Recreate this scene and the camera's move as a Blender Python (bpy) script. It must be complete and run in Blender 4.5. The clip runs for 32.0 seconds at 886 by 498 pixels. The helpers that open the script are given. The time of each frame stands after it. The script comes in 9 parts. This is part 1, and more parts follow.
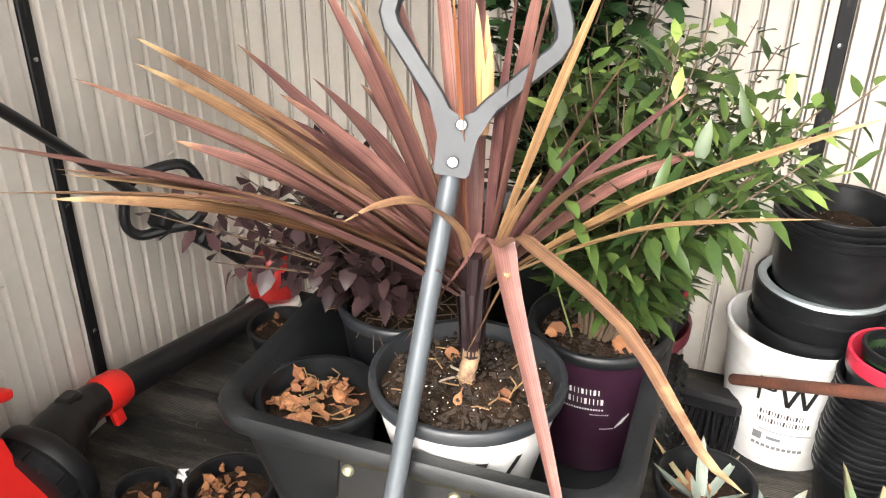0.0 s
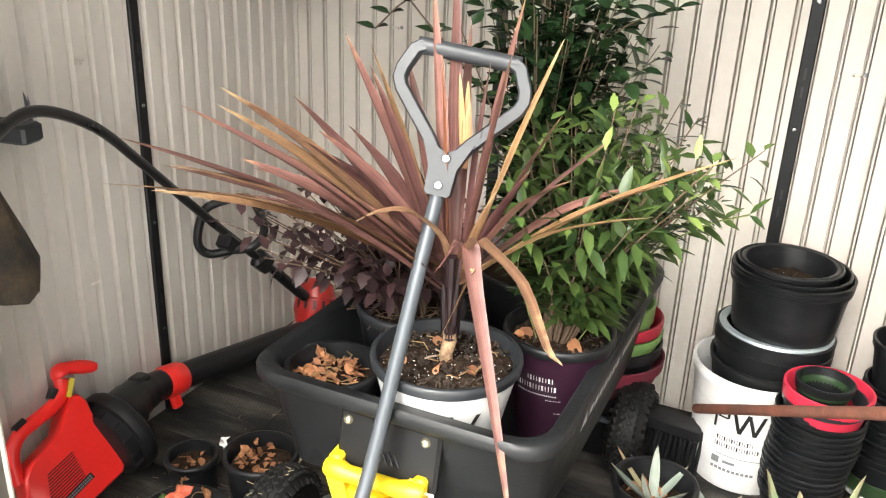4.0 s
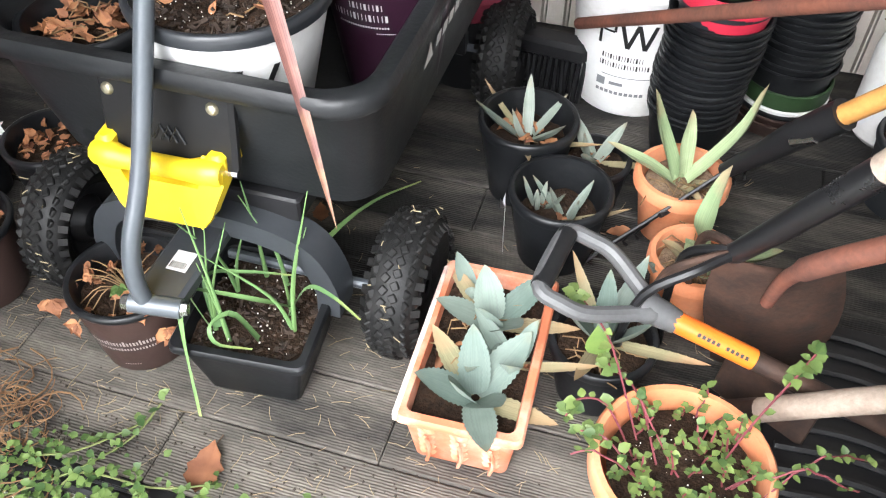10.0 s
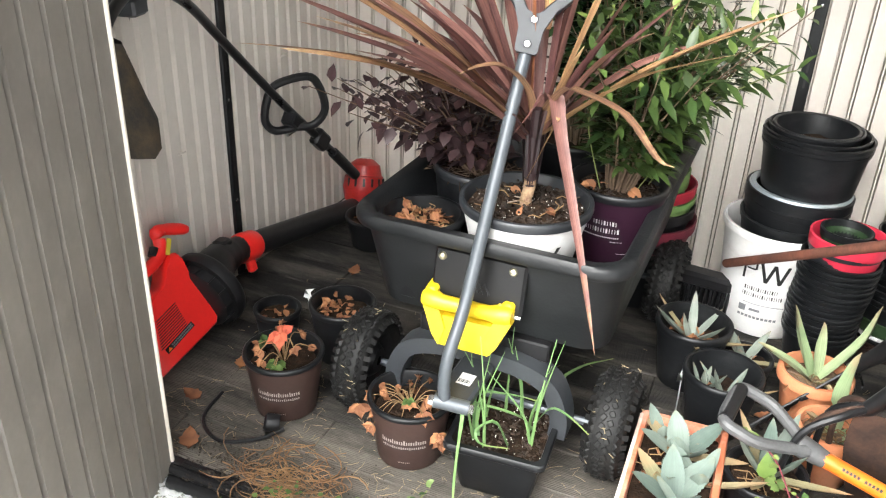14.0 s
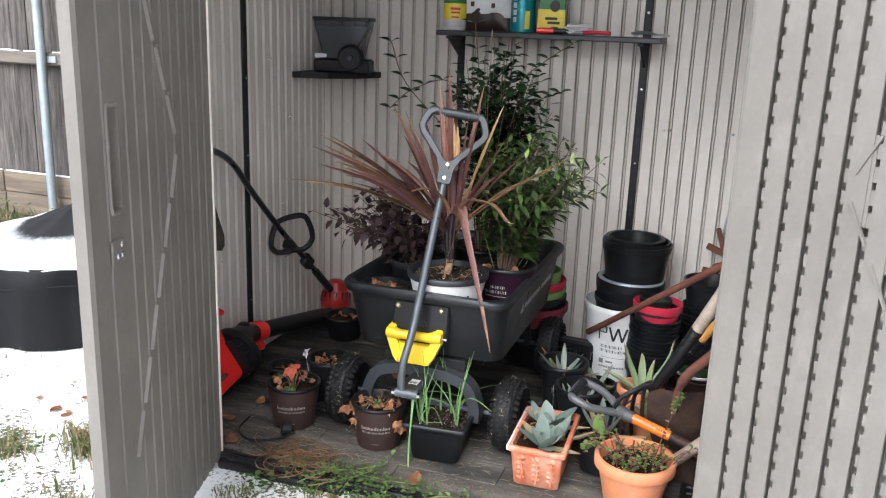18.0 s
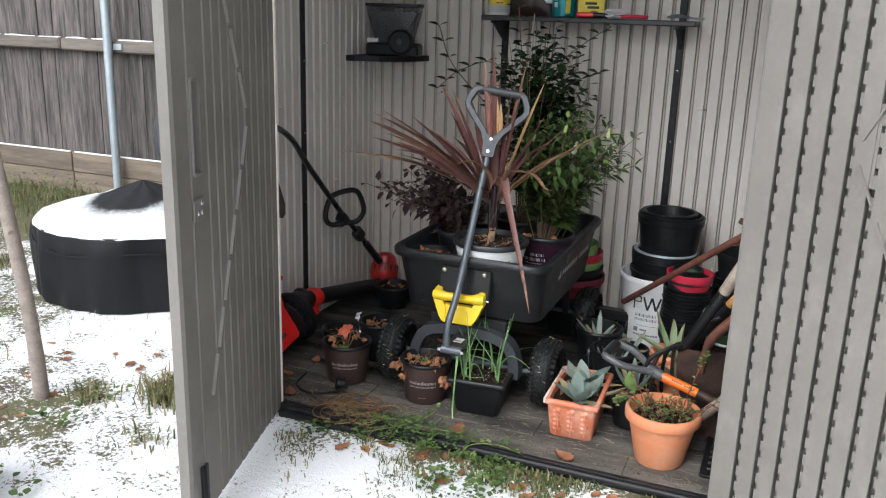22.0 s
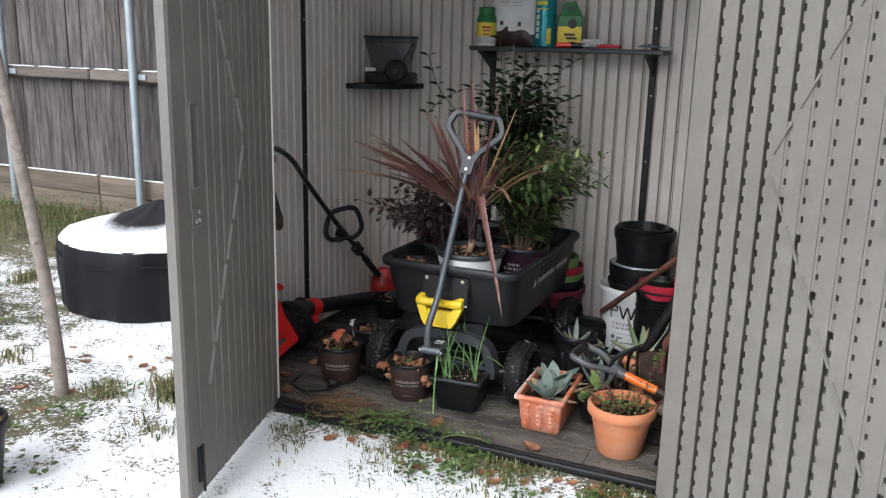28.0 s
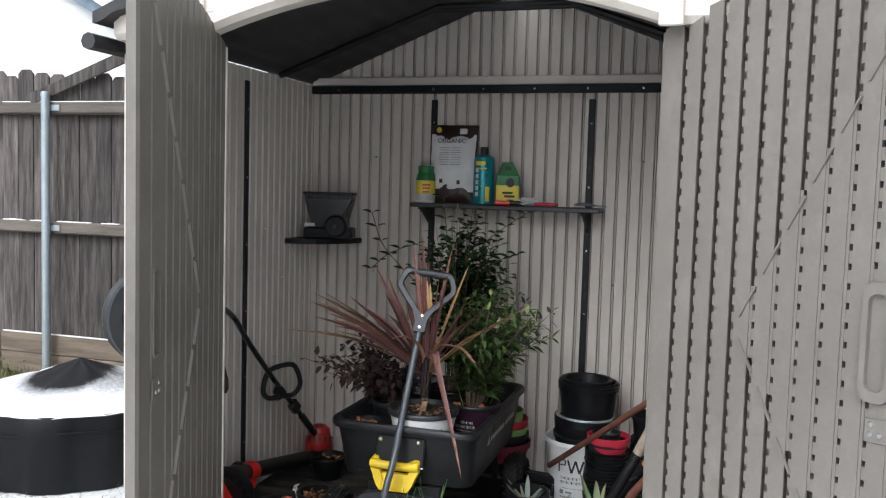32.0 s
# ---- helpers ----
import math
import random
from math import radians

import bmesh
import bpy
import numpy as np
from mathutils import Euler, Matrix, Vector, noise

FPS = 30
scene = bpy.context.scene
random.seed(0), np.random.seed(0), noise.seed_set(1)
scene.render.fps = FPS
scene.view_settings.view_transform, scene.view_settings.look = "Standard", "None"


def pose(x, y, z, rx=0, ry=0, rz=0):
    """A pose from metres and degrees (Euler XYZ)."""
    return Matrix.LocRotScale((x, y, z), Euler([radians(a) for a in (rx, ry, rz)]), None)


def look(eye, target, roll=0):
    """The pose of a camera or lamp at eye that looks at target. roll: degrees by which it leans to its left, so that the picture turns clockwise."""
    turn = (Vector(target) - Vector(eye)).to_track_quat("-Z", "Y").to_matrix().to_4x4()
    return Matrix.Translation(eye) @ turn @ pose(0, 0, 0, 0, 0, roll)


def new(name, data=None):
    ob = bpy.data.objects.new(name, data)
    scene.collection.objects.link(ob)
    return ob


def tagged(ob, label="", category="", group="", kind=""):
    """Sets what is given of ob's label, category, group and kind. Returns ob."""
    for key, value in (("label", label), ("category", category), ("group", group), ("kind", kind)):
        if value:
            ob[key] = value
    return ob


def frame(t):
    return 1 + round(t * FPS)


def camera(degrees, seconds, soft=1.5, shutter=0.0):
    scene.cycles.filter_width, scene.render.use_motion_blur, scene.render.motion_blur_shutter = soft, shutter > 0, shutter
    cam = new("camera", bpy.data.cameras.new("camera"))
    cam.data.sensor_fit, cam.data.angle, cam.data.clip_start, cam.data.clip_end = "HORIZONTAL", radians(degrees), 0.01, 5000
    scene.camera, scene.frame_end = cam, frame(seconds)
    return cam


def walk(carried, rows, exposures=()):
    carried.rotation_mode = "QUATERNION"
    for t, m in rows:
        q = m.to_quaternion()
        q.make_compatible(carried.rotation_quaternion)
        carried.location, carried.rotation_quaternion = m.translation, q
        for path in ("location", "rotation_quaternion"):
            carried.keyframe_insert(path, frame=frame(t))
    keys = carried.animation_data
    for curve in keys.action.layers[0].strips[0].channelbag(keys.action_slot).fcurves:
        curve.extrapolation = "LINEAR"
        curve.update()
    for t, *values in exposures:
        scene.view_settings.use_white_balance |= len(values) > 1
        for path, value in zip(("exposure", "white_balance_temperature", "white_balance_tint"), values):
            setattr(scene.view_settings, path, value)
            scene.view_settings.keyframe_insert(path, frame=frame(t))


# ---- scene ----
cam = camera(55.3, 32.0, soft=1.2)
METRES, EYE, TILT, LEAN, TURN = 5.0, 1.3, 0.0, 0.0, 19.6
ROWS = [
    (0.0, 0.0, 0.0, 0.0, 0.2, -27.37, -0.39),
    (0.5, -0.0146, -0.006, 0.0025, -3.23, -27.44, -1.12),
    (1.0, -0.0117, -0.0128, 0.0061, -3.2, -26.53, -2.17),
    (1.5, -0.009, -0.0201, 0.0055, 0.17, -26.44, -2.75),
    (2.0, 0.0142, -0.0291, 0.0041, 7.33, -27.05, -2.53),
    (2.5, 0.0367, -0.0382, 0.0055, 9.43, -26.34, -2.58),
    (3.0, 0.0414, -0.0415, 0.009, 8.11, -24.45, -2.41),
    (3.5, 0.0311, -0.0551, 0.0094, 6.5, -23.2, -2.43),
    (5.5, 0.0251, -0.1227, 0.0119, 4.07, -19.21, -1.96),
    (6.0, 0.0242, -0.1251, 0.009, 3.7, -20.48, -1.99),
    (6.5, 0.028, -0.1216, 0.0157, 3.06, -19.48, -1.37),
    (7.0, 0.0372, -0.0957, 0.0062, 2.48, -22.85, -0.19),
    (7.5, 0.0481, -0.0676, -0.0032, 1.55, -29.08, 1.44),
    (8.0, 0.0487, -0.0479, -0.0105, -0.97, -33.82, 1.99),
    (8.5, 0.0419, -0.0293, -0.018, -4.53, -38.04, 1.68),
    (9.0, 0.0457, -0.0201, -0.0228, -6.1, -41.57, 0.93),
    (9.5, 0.0545, -0.0118, -0.0288, -4.69, -44.66, 0.47),
    (10.0, 0.0536, -0.0126, -0.0281, -2.74, -46.06, -0.39),
    (10.5, 0.0405, -0.0166, -0.0271, 0.23, -44.8, -1.43),
    (11.0, 0.0239, -0.0207, -0.0293, 2.65, -43.56, -1.62),
    (11.5, 0.0116, -0.0249, -0.0298, 4.23, -42.42, -1.8),
    (12.0, -0.0002, -0.0271, -0.0287, 5.32, -41.13, -2.34),
    (12.5, -0.0122, -0.027, -0.0241, 7.13, -39.33, -2.42),
    (13.0, -0.0158, -0.0457, -0.0144, 7.17, -35.43, -1.82),
    (13.5, -0.0217, -0.085, -0.0038, 4.09, -31.4, -1.97),
    (14.0, -0.0087, -0.1276, 0.0027, 4.25, -27.68, -2.05),
    (14.5, -0.0043, -0.1689, 0.0102, 3.98, -23.64, -1.84),
    (15.0, -0.0197, -0.2114, 0.013, 1.32, -20.69, -1.22),
    (15.5, -0.0212, -0.2402, 0.018, -0.01, -19.26, -1.58),
    (17.5, -0.0174, -0.3512, 0.0221, -0.68, -15.28, -1.57),
    (18.0, -0.0018, -0.3627, 0.023, 0.04, -14.89, -2.06),
    (18.5, 0.0151, -0.3749, 0.0217, 1.43, -14.69, -2.13),
    (19.0, 0.02, -0.3805, 0.0221, 2.49, -14.41, -1.78),
    (19.5, 0.0212, -0.3832, 0.0258, 3.17, -13.38, -1.61),
    (20.0, 0.0226, -0.3802, 0.022, 3.52, -13.9, -1.44),
    (20.5, 0.0234, -0.375, 0.0179, 3.54, -16.16, -1.36),
    (21.0, 0.023, -0.378, 0.019, 3.89, -16.5, -1.64),
    (21.5, 0.0151, -0.3866, 0.0193, 3.98, -15.86, -1.65),
    (22.0, -0.0014, -0.4099, 0.0188, 3.0, -15.6, -1.75),
    (22.5, -0.0112, -0.4351, 0.0181, 2.32, -15.46, -2.12),
    (23.0, -0.0092, -0.4479, 0.0206, 2.48, -15.11, -2.36),
    (23.5, 0.0069, -0.4595, 0.0213, 4.68, -14.65, -2.6),
    (24.0, 0.0255, -0.4642, 0.0207, 6.6, -14.44, -2.17),
    (24.5, 0.0339, -0.4686, 0.0208, 7.37, -14.39, -1.48),
    (26.5, 0.041, -0.4697, 0.0218, 6.28, -13.1, -0.81),
    (27.0, 0.0396, -0.4686, 0.0212, 5.46, -13.26, -1.0),
    (27.5, 0.038, -0.4671, 0.0209, 5.02, -13.58, -1.33),
    (28.0, 0.0369, -0.4661, 0.0208, 4.8, -13.74, -1.37),
    (28.5, 0.0317, -0.4631, 0.0206, 4.44, -13.74, -1.48),
    (29.0, 0.021, -0.4594, 0.0209, 3.41, -13.61, -1.74),
    (29.5, 0.0093, -0.4555, 0.0221, 2.0, -13.31, -1.58),
    (30.0, -0.0017, -0.453, 0.0211, 0.5, -13.21, -1.17),
    (30.5, -0.0071, -0.4547, 0.0245, -0.92, -11.55, -1.45),
    (31.0, -0.008, -0.4598, 0.0327, -2.01, -6.62, -1.66),
    (31.5, -0.0082, -0.4657, 0.0387, -2.5, -2.72, -1.66),
    (32.0, -0.0076, -0.463, 0.0335, -2.19, -4.13, -1.67),
]
EXPOSURES = [(0.0, 2.24, 6850, 10), (3.0, 2.20, 6900, 8), (6.0, 1.88, 6550, 8), (7.0, 1.86, 6550, 6), (9.0, 1.80, 6200, 10), (10.0, 1.92, 6200, 10), (11.0, 1.86, 6300, 10), (13.0, 1.92, 6600, 6), (14.0, 1.92, 6500, 8), (15.0, 1.46, 6300, 10), (18.0, 0.92, 6050, 10), (20.0, 0.86, 6000, 10), (21.0, 0.52, 6000, 10), (22.0, 0.50, 6050, 9), (23.0, 0.10, 6050, 8), (24.0, 0.18, 5950, 10), (27.0, 0.26, 6000, 10), (28.0, 0.29, 6000, 10), (30.0, 0.24, 6000, 10), (31.0, 0.74, 6050, 10), (32.0, 0.17, 6050, 10)]
walk(cam, [(t, pose(0, 0, EYE, TILT, LEAN, TURN) @ pose(METRES * x, METRES * y, METRES * z, 90 + pitch, roll, yaw)) for t, x, y, z, yaw, pitch, roll in ROWS],
     exposures=EXPOSURES)

# ---- sky and sun: a bright overcast winter day ----
world = bpy.data.worlds.new("overcast_sky")
scene.world = world
world.use_nodes = True
wn, wl = world.node_tree.nodes, world.node_tree.links
wn.clear()
sky = wn.new("ShaderNodeTexSky")
sky.sky_type = "NISHITA"
sky.sun_disc = False
sky.sun_elevation = radians(48)
sky.sun_rotation = radians(178)
sky.dust_density = 6.0
grey = wn.new("ShaderNodeHueSaturation")
grey.inputs["Saturation"].default_value = 0.10
back = wn.new("ShaderNodeBackground")
back.inputs["Strength"].default_value = 0.15
wout = wn.new("ShaderNodeOutputWorld")
wl.new(sky.outputs[0], grey.inputs["Color"])
wl.new(grey.outputs[0], back.inputs["Color"])
wl.new(back.outputs[0], wout.inputs["Surface"])
sun = new("sun", bpy.data.lights.new("sun", "SUN"))
sun.data.energy, sun.data.angle, sun.data.color = 1.7, radians(50), (1.0, 0.985, 0.965)
sun.matrix_world = look((0, 0, 0), (0.36, 0.78, -0.50))

# ---- materials ----
def material(name, base, rough=0.6, metal=0.0, second=None, scale=9.0, fine=120.0, mix=0.5, bump=0.15, grit=0.25, coat=0.0, per_object=0.0, spec=0.5, bump_scale=None, stretch=None):
    """A surface with large stains between two colours, fine grain in value and roughness, and relief."""
    m = bpy.data.materials.new(name)
    m.use_nodes = True
    n, l = m.node_tree.nodes, m.node_tree.links
    b = n["Principled BSDF"]
    b.inputs["Metallic"].default_value = metal
    b.inputs["Specular IOR Level"].default_value = spec
    b.inputs["Coat Weight"].default_value = coat
    second = second or tuple(c * 0.72 for c in base)
    tc = n.new("ShaderNodeTexCoord")
    big = n.new("ShaderNodeTexNoise")
    big.inputs["Scale"].default_value, big.inputs["Detail"].default_value = scale, 6
    big.inputs["Roughness"].default_value = 0.65
    small = n.new("ShaderNodeTexNoise")
    small.inputs["Scale"].default_value, small.inputs["Detail"].default_value = fine, 4
    where = tc.outputs["Object"]
    if stretch:
        mp = n.new("ShaderNodeMapping")
        mp.inputs["Scale"].default_value = stretch
        if per_object:
            inf = n.new("ShaderNodeObjectInfo")
            sh_ = n.new("ShaderNodeMath")
            sh_.operation = "MULTIPLY"
            sh_.inputs[1].default_value = 37.0
            l.new(inf.outputs["Random"], sh_.inputs[0])
            l.new(sh_.outputs[0], mp.inputs["Location"])
        l.new(where, mp.inputs["Vector"])
        where = mp.outputs[0]
    for s in (big, small):
        l.new(where, s.inputs["Vector"])
    ramp = n.new("ShaderNodeMapRange")
    ramp.inputs["From Min"].default_value, ramp.inputs["From Max"].default_value = mix - 0.16, mix + 0.16
    l.new(big.outputs["Fac"], ramp.inputs["Value"])
    mx = n.new("ShaderNodeMix")
    mx.data_type = "RGBA"
    mx.inputs["A"].default_value, mx.inputs["B"].default_value = (*base, 1), (*second, 1)
    l.new(ramp.outputs[0], mx.inputs["Factor"])
    val = n.new("ShaderNodeMapRange")
    val.inputs["To Min"].default_value, val.inputs["To Max"].default_value = 1 - grit, 1 + grit
    l.new(small.outputs["Fac"], val.inputs["Value"])
    hsv = n.new("ShaderNodeHueSaturation")
    l.new(mx.outputs["Result"], hsv.inputs["Color"])
    last = val.outputs[0]
    if per_object:
        info = n.new("ShaderNodeObjectInfo")
        r = n.new("ShaderNodeMapRange")
        r.inputs["To Min"].default_value, r.inputs["To Max"].default_value = 1 - per_object, 1 + per_object
        l.new(info.outputs["Random"], r.inputs["Value"])
        mul = n.new("ShaderNodeMath")
        mul.operation = "MULTIPLY"
        l.new(last, mul.inputs[0])
        l.new(r.outputs[0], mul.inputs[1])
        last = mul.outputs[0]
    l.new(last, hsv.inputs["Value"])
    l.new(hsv.outputs[0], b.inputs["Base Color"])
    rr = n.new("ShaderNodeMapRange")
    rr.inputs["To Min"].default_value, rr.inputs["To Max"].default_value = max(rough - 0.15, 0.03), min(rough + 0.15, 1)
    l.new(big.outputs["Fac"], rr.inputs["Value"])
    l.new(rr.outputs[0], b.inputs["Roughness"])
    if bump:
        bp = n.new("ShaderNodeBump")
        bp.inputs["Strength"].default_value, bp.inputs["Distance"].default_value = bump, 0.004
        src = small
        if bump_scale:
            src = n.new("ShaderNodeTexNoise")
            src.inputs["Scale"].default_value, src.inputs["Detail"].default_value = bump_scale, 6
            l.new(where, src.inputs["Vector"])
        l.new(src.outputs["Fac"], bp.inputs["Height"])
        l.new(bp.outputs[0], b.inputs["Normal"])
    return m


def scuff(m, tone, amount=0.5, scale=9.0, stretch=(1, 1, 3), rough=0.75):
    """Dusty smears and scratches rubbed over a surface, with an uneven edge."""
    n, l = m.node_tree.nodes, m.node_tree.links
    b = n["Principled BSDF"]
    tc, mp, inf = n.new("ShaderNodeTexCoord"), n.new("ShaderNodeMapping"), n.new("ShaderNodeObjectInfo")
    mp.inputs["Scale"].default_value = stretch
    sp = n.new("ShaderNodeVectorMath")
    sp.operation = "SCALE"
    sp.inputs[0].default_value = (13.0, 7.0, 5.0)
    l.new(inf.outputs["Random"], sp.inputs["Scale"])
    l.new(sp.outputs[0], mp.inputs["Location"])
    l.new(tc.outputs["Object"], mp.inputs["Vector"])
    ns = n.new("ShaderNodeTexNoise")
    ns.inputs["Scale"].default_value, ns.inputs["Detail"].default_value, ns.inputs["Roughness"].default_value = scale, 10, 0.72
    l.new(mp.outputs[0], ns.inputs["Vector"])
    rg = n.new("ShaderNodeMapRange")
    rg.inputs["From Min"].default_value, rg.inputs["From Max"].default_value, rg.inputs["To Max"].default_value = 0.50, 0.74, amount
    l.new(ns.outputs["Fac"], rg.inputs["Value"])
    for key, kind, value in (("Base Color", "RGBA", (*tone, 1)), ("Roughness", "FLOAT", rough)):
        mx = n.new("ShaderNodeMix")
        mx.data_type = kind
        k = {"RGBA": (6, 7, 2), "FLOAT": (2, 3, 0)}[kind]
        l.new(rg.outputs[0], mx.inputs[0])
        l.new(b.inputs[key].links[0].from_socket, mx.inputs[k[0]])
        mx.inputs[k[1]].default_value = value
        l.new(mx.outputs[k[2]], b.inputs[key])
    return m


def leafy(name, low, high, tip=None, rough=0.5, island=0.25, tip_at=0.75, streak=0.0):
    """A leaf: colour varies from leaf to leaf and, along its length, towards the tip."""
    m = bpy.data.materials.new(name)
    m.use_nodes = True
    n, l = m.node_tree.nodes, m.node_tree.links
    b = n["Principled BSDF"]
    b.inputs["Roughness"].default_value = rough
    b.inputs["Specular IOR Level"].default_value = 0.35
    geo = n.new("ShaderNodeNewGeometry")
    info = n.new("ShaderNodeObjectInfo")
    add = n.new("ShaderNodeMath")
    add.operation = "ADD"
    l.new(geo.outputs["Random Per Island"], add.inputs[0])
    l.new(info.outputs["Random"], add.inputs[1])
    fr = n.new("ShaderNodeMath")
    fr.operation = "FRACT"
    l.new(add.outputs[0], fr.inputs[0])
    mx = n.new("ShaderNodeMix")
    mx.data_type = "RGBA"
    mx.inputs["A"].default_value, mx.inputs["B"].default_value = (*low, 1), (*high, 1)
    tc = n.new("ShaderNodeTexCoord")
    ns = n.new("ShaderNodeTexNoise")
    ns.inputs["Scale"].default_value, ns.inputs["Detail"].default_value = 35, 5
    l.new(tc.outputs["Object"], ns.inputs["Vector"])
    av = n.new("ShaderNodeMath")
    av.operation = "MULTIPLY_ADD"
    av.inputs[1].default_value = 0.9
    l.new(ns.outputs["Fac"], av.inputs[0])
    sub = n.new("ShaderNodeMath")
    sub.operation = "MULTIPLY_ADD"
    sub.inputs[1].default_value, sub.inputs[2].default_value = 0.8, -0.35
    l.new(fr.outputs[0], sub.inputs[0])
    l.new(sub.outputs[0], av.inputs[2])
    l.new(av.outputs[0], mx.inputs["Factor"])
    colour = mx.outputs["Result"]
    uv = n.new("ShaderNodeUVMap")
    if streak:
        st = n.new("ShaderNodeTexNoise")
        st.inputs["Scale"].default_value, st.inputs["Detail"].default_value = 1.0, 3
        mp = n.new("ShaderNodeMapping")
        mp.inputs["Scale"].default_value = (26, 1.6, 1)
        l.new(uv.outputs[0], mp.inputs["Vector"])
        l.new(info.outputs["Random"], mp.inputs["Location"])
        l.new(mp.outputs[0], st.inputs["Vector"])
        sv = n.new("ShaderNodeMapRange")
        sv.inputs["From Min"].default_value, sv.inputs["From Max"].default_value = 0.3, 0.7
        sv.inputs["To Min"].default_value, sv.inputs["To Max"].default_value = 1 - streak, 1 + streak
        l.new(st.outputs["Fac"], sv.inputs["Value"])
        hs = n.new("ShaderNodeHueSaturation")
        l.new(colour, hs.inputs["Color"])
        l.new(sv.outputs[0], hs.inputs["Value"])
        colour = hs.outputs[0]
    if tip:
        sep = n.new("ShaderNodeSeparateXYZ")
        l.new(uv.outputs[0], sep.inputs[0])
        wob = n.new("ShaderNodeMath")
        wob.operation = "MULTIPLY_ADD"
        wob.inputs[1].default_value = 0.5
        l.new(ns.outputs["Fac"], wob.inputs[0])
        l.new(sep.outputs["Y"], wob.inputs[2])
        rg = n.new("ShaderNodeMapRange")
        rg.inputs["From Min"].default_value, rg.inputs["From Max"].default_value = tip_at + 0.1, tip_at + 0.45
        l.new(wob.outputs[0], rg.inputs["Value"])
        m2 = n.new("ShaderNodeMix")
        m2.data_type = "RGBA"
        m2.inputs["B"].default_value = (*tip, 1)
        l.new(rg.outputs[0], m2.inputs["Factor"])
        l.new(colour, m2.inputs["A"])
        colour = m2.outputs["Result"]
    l.new(colour, b.inputs["Base Color"])
    bp = n.new("ShaderNodeBump")
    bp.inputs["Strength"].default_value, bp.inputs["Distance"].default_value = 0.25, 0.002
    l.new(ns.outputs["Fac"], bp.inputs["Height"])
    l.new(bp.outputs[0], b.inputs["Normal"])
    return m


WALL = material("cream_resin_panel", (0.66, 0.61, 0.553), 0.5, second=(0.60, 0.555, 0.50), scale=2.2, fine=60, grit=0.05, bump=0.05)
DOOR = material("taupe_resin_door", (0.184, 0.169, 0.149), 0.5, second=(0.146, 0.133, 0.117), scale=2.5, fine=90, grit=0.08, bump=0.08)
TRIM = material("pale_resin_trim", (0.74, 0.69, 0.62), 0.5, second=(0.6, 0.55, 0.48), scale=3, fine=80, grit=0.05, bump=0.04)
ROOF = material("dark_resin_roof", (0.03, 0.03, 0.032), 0.6, scale=4, fine=50, bump=0.2, second=(0.022, 0.022, 0.023))
STEEL = material("black_steel_channel", (0.016, 0.0165, 0.018), 0.45, 0.3, scale=8, fine=200, bump=0.05, spec=0.3)
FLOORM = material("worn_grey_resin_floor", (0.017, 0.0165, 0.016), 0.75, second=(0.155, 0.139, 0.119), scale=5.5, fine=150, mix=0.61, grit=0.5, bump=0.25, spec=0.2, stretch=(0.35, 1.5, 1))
BLACKPOT = material("black_nursery_plastic", (0.0058, 0.0064, 0.0075), 0.36, second=(0.009, 0.0096, 0.0107), scale=4, fine=80, bump=0.06, grit=0.2, spec=0.32)
GREENPOT = material("dark_green_plastic", (0.022, 0.05, 0.018), 0.5, bump=0.05)
LIGHTGREEN = material("light_green_plastic", (0.24, 0.42, 0.13), 0.5, bump=0.05)
REDPOT = material("red_plastic", (0.55, 0.03, 0.06), 0.4, second=(0.42, 0.02, 0.045), bump=0.04, grit=0.1)
CRIMSON = material("dull_crimson_plastic", (0.17, 0.022, 0.04), 0.45, bump=0.04, grit=0.1)
BROWNPOT = material("brown_nursery_plastic", (0.044, 0.026, 0.0215), 0.45, second=(0.034, 0.020, 0.017), scale=6, bump=0.05, grit=0.12, spec=0.3)
MAROON = material("maroon_nursery_plastic", (0.022, 0.0075, 0.016), 0.35, second=(0.016, 0.0055, 0.012), scale=5, bump=0.04, grit=0.1, spec=0.3)
WHITEPOT = material("white_plastic", (0.74, 0.74, 0.73), 0.4, second=(0.6, 0.59, 0.565), scale=5, mix=0.62, fine=60, bump=0.04, grit=0.06)
GREYPOT = material("grey_plastic", (0.020, 0.0225, 0.026), 0.4, second=(0.016, 0.018, 0.021), bump=0.04, grit=0.1)
TERRA = material("terracotta_clay", (0.55, 0.195, 0.085), 0.75, second=(0.58, 0.28, 0.16), scale=7, mix=0.58, fine=140, bump=0.12, grit=0.12)
TERRAWORN = material("faded_terracotta_plastic", (0.52, 0.155, 0.075), 0.65, second=(0.62, 0.38, 0.28), scale=16, mix=0.60, fine=90, bump=0.1, grit=0.1)
WHITEWASH = material("sun_bleached_plastic", (0.70, 0.62, 0.56), 0.7, second=(0.58, 0.28, 0.18), scale=18, mix=0.6, fine=100, bump=0.1, grit=0.1)
SOIL = material("dark_potting_soil", (0.013, 0.0085, 0.006), 0.95, second=(0.036, 0.021, 0.013), scale=70, fine=300, bump=1.0, grit=0.85, bump_scale=190, spec=0.12)
BARKCHIP = material("brown_bark_chip", (0.042, 0.024, 0.014), 0.9, second=(0.014, 0.009, 0.006), scale=40, per_object=0.2, bump=0.3)
DRYSOIL = material("sandy_dry_soil", (0.21, 0.15, 0.10), 0.95, second=(0.13, 0.088, 0.06), scale=40, fine=240, bump=1.0, grit=0.5, bump_scale=140, spec=0.15)
PERLITE = material("white_perlite", (0.78, 0.77, 0.74), 0.9, grit=0.1)
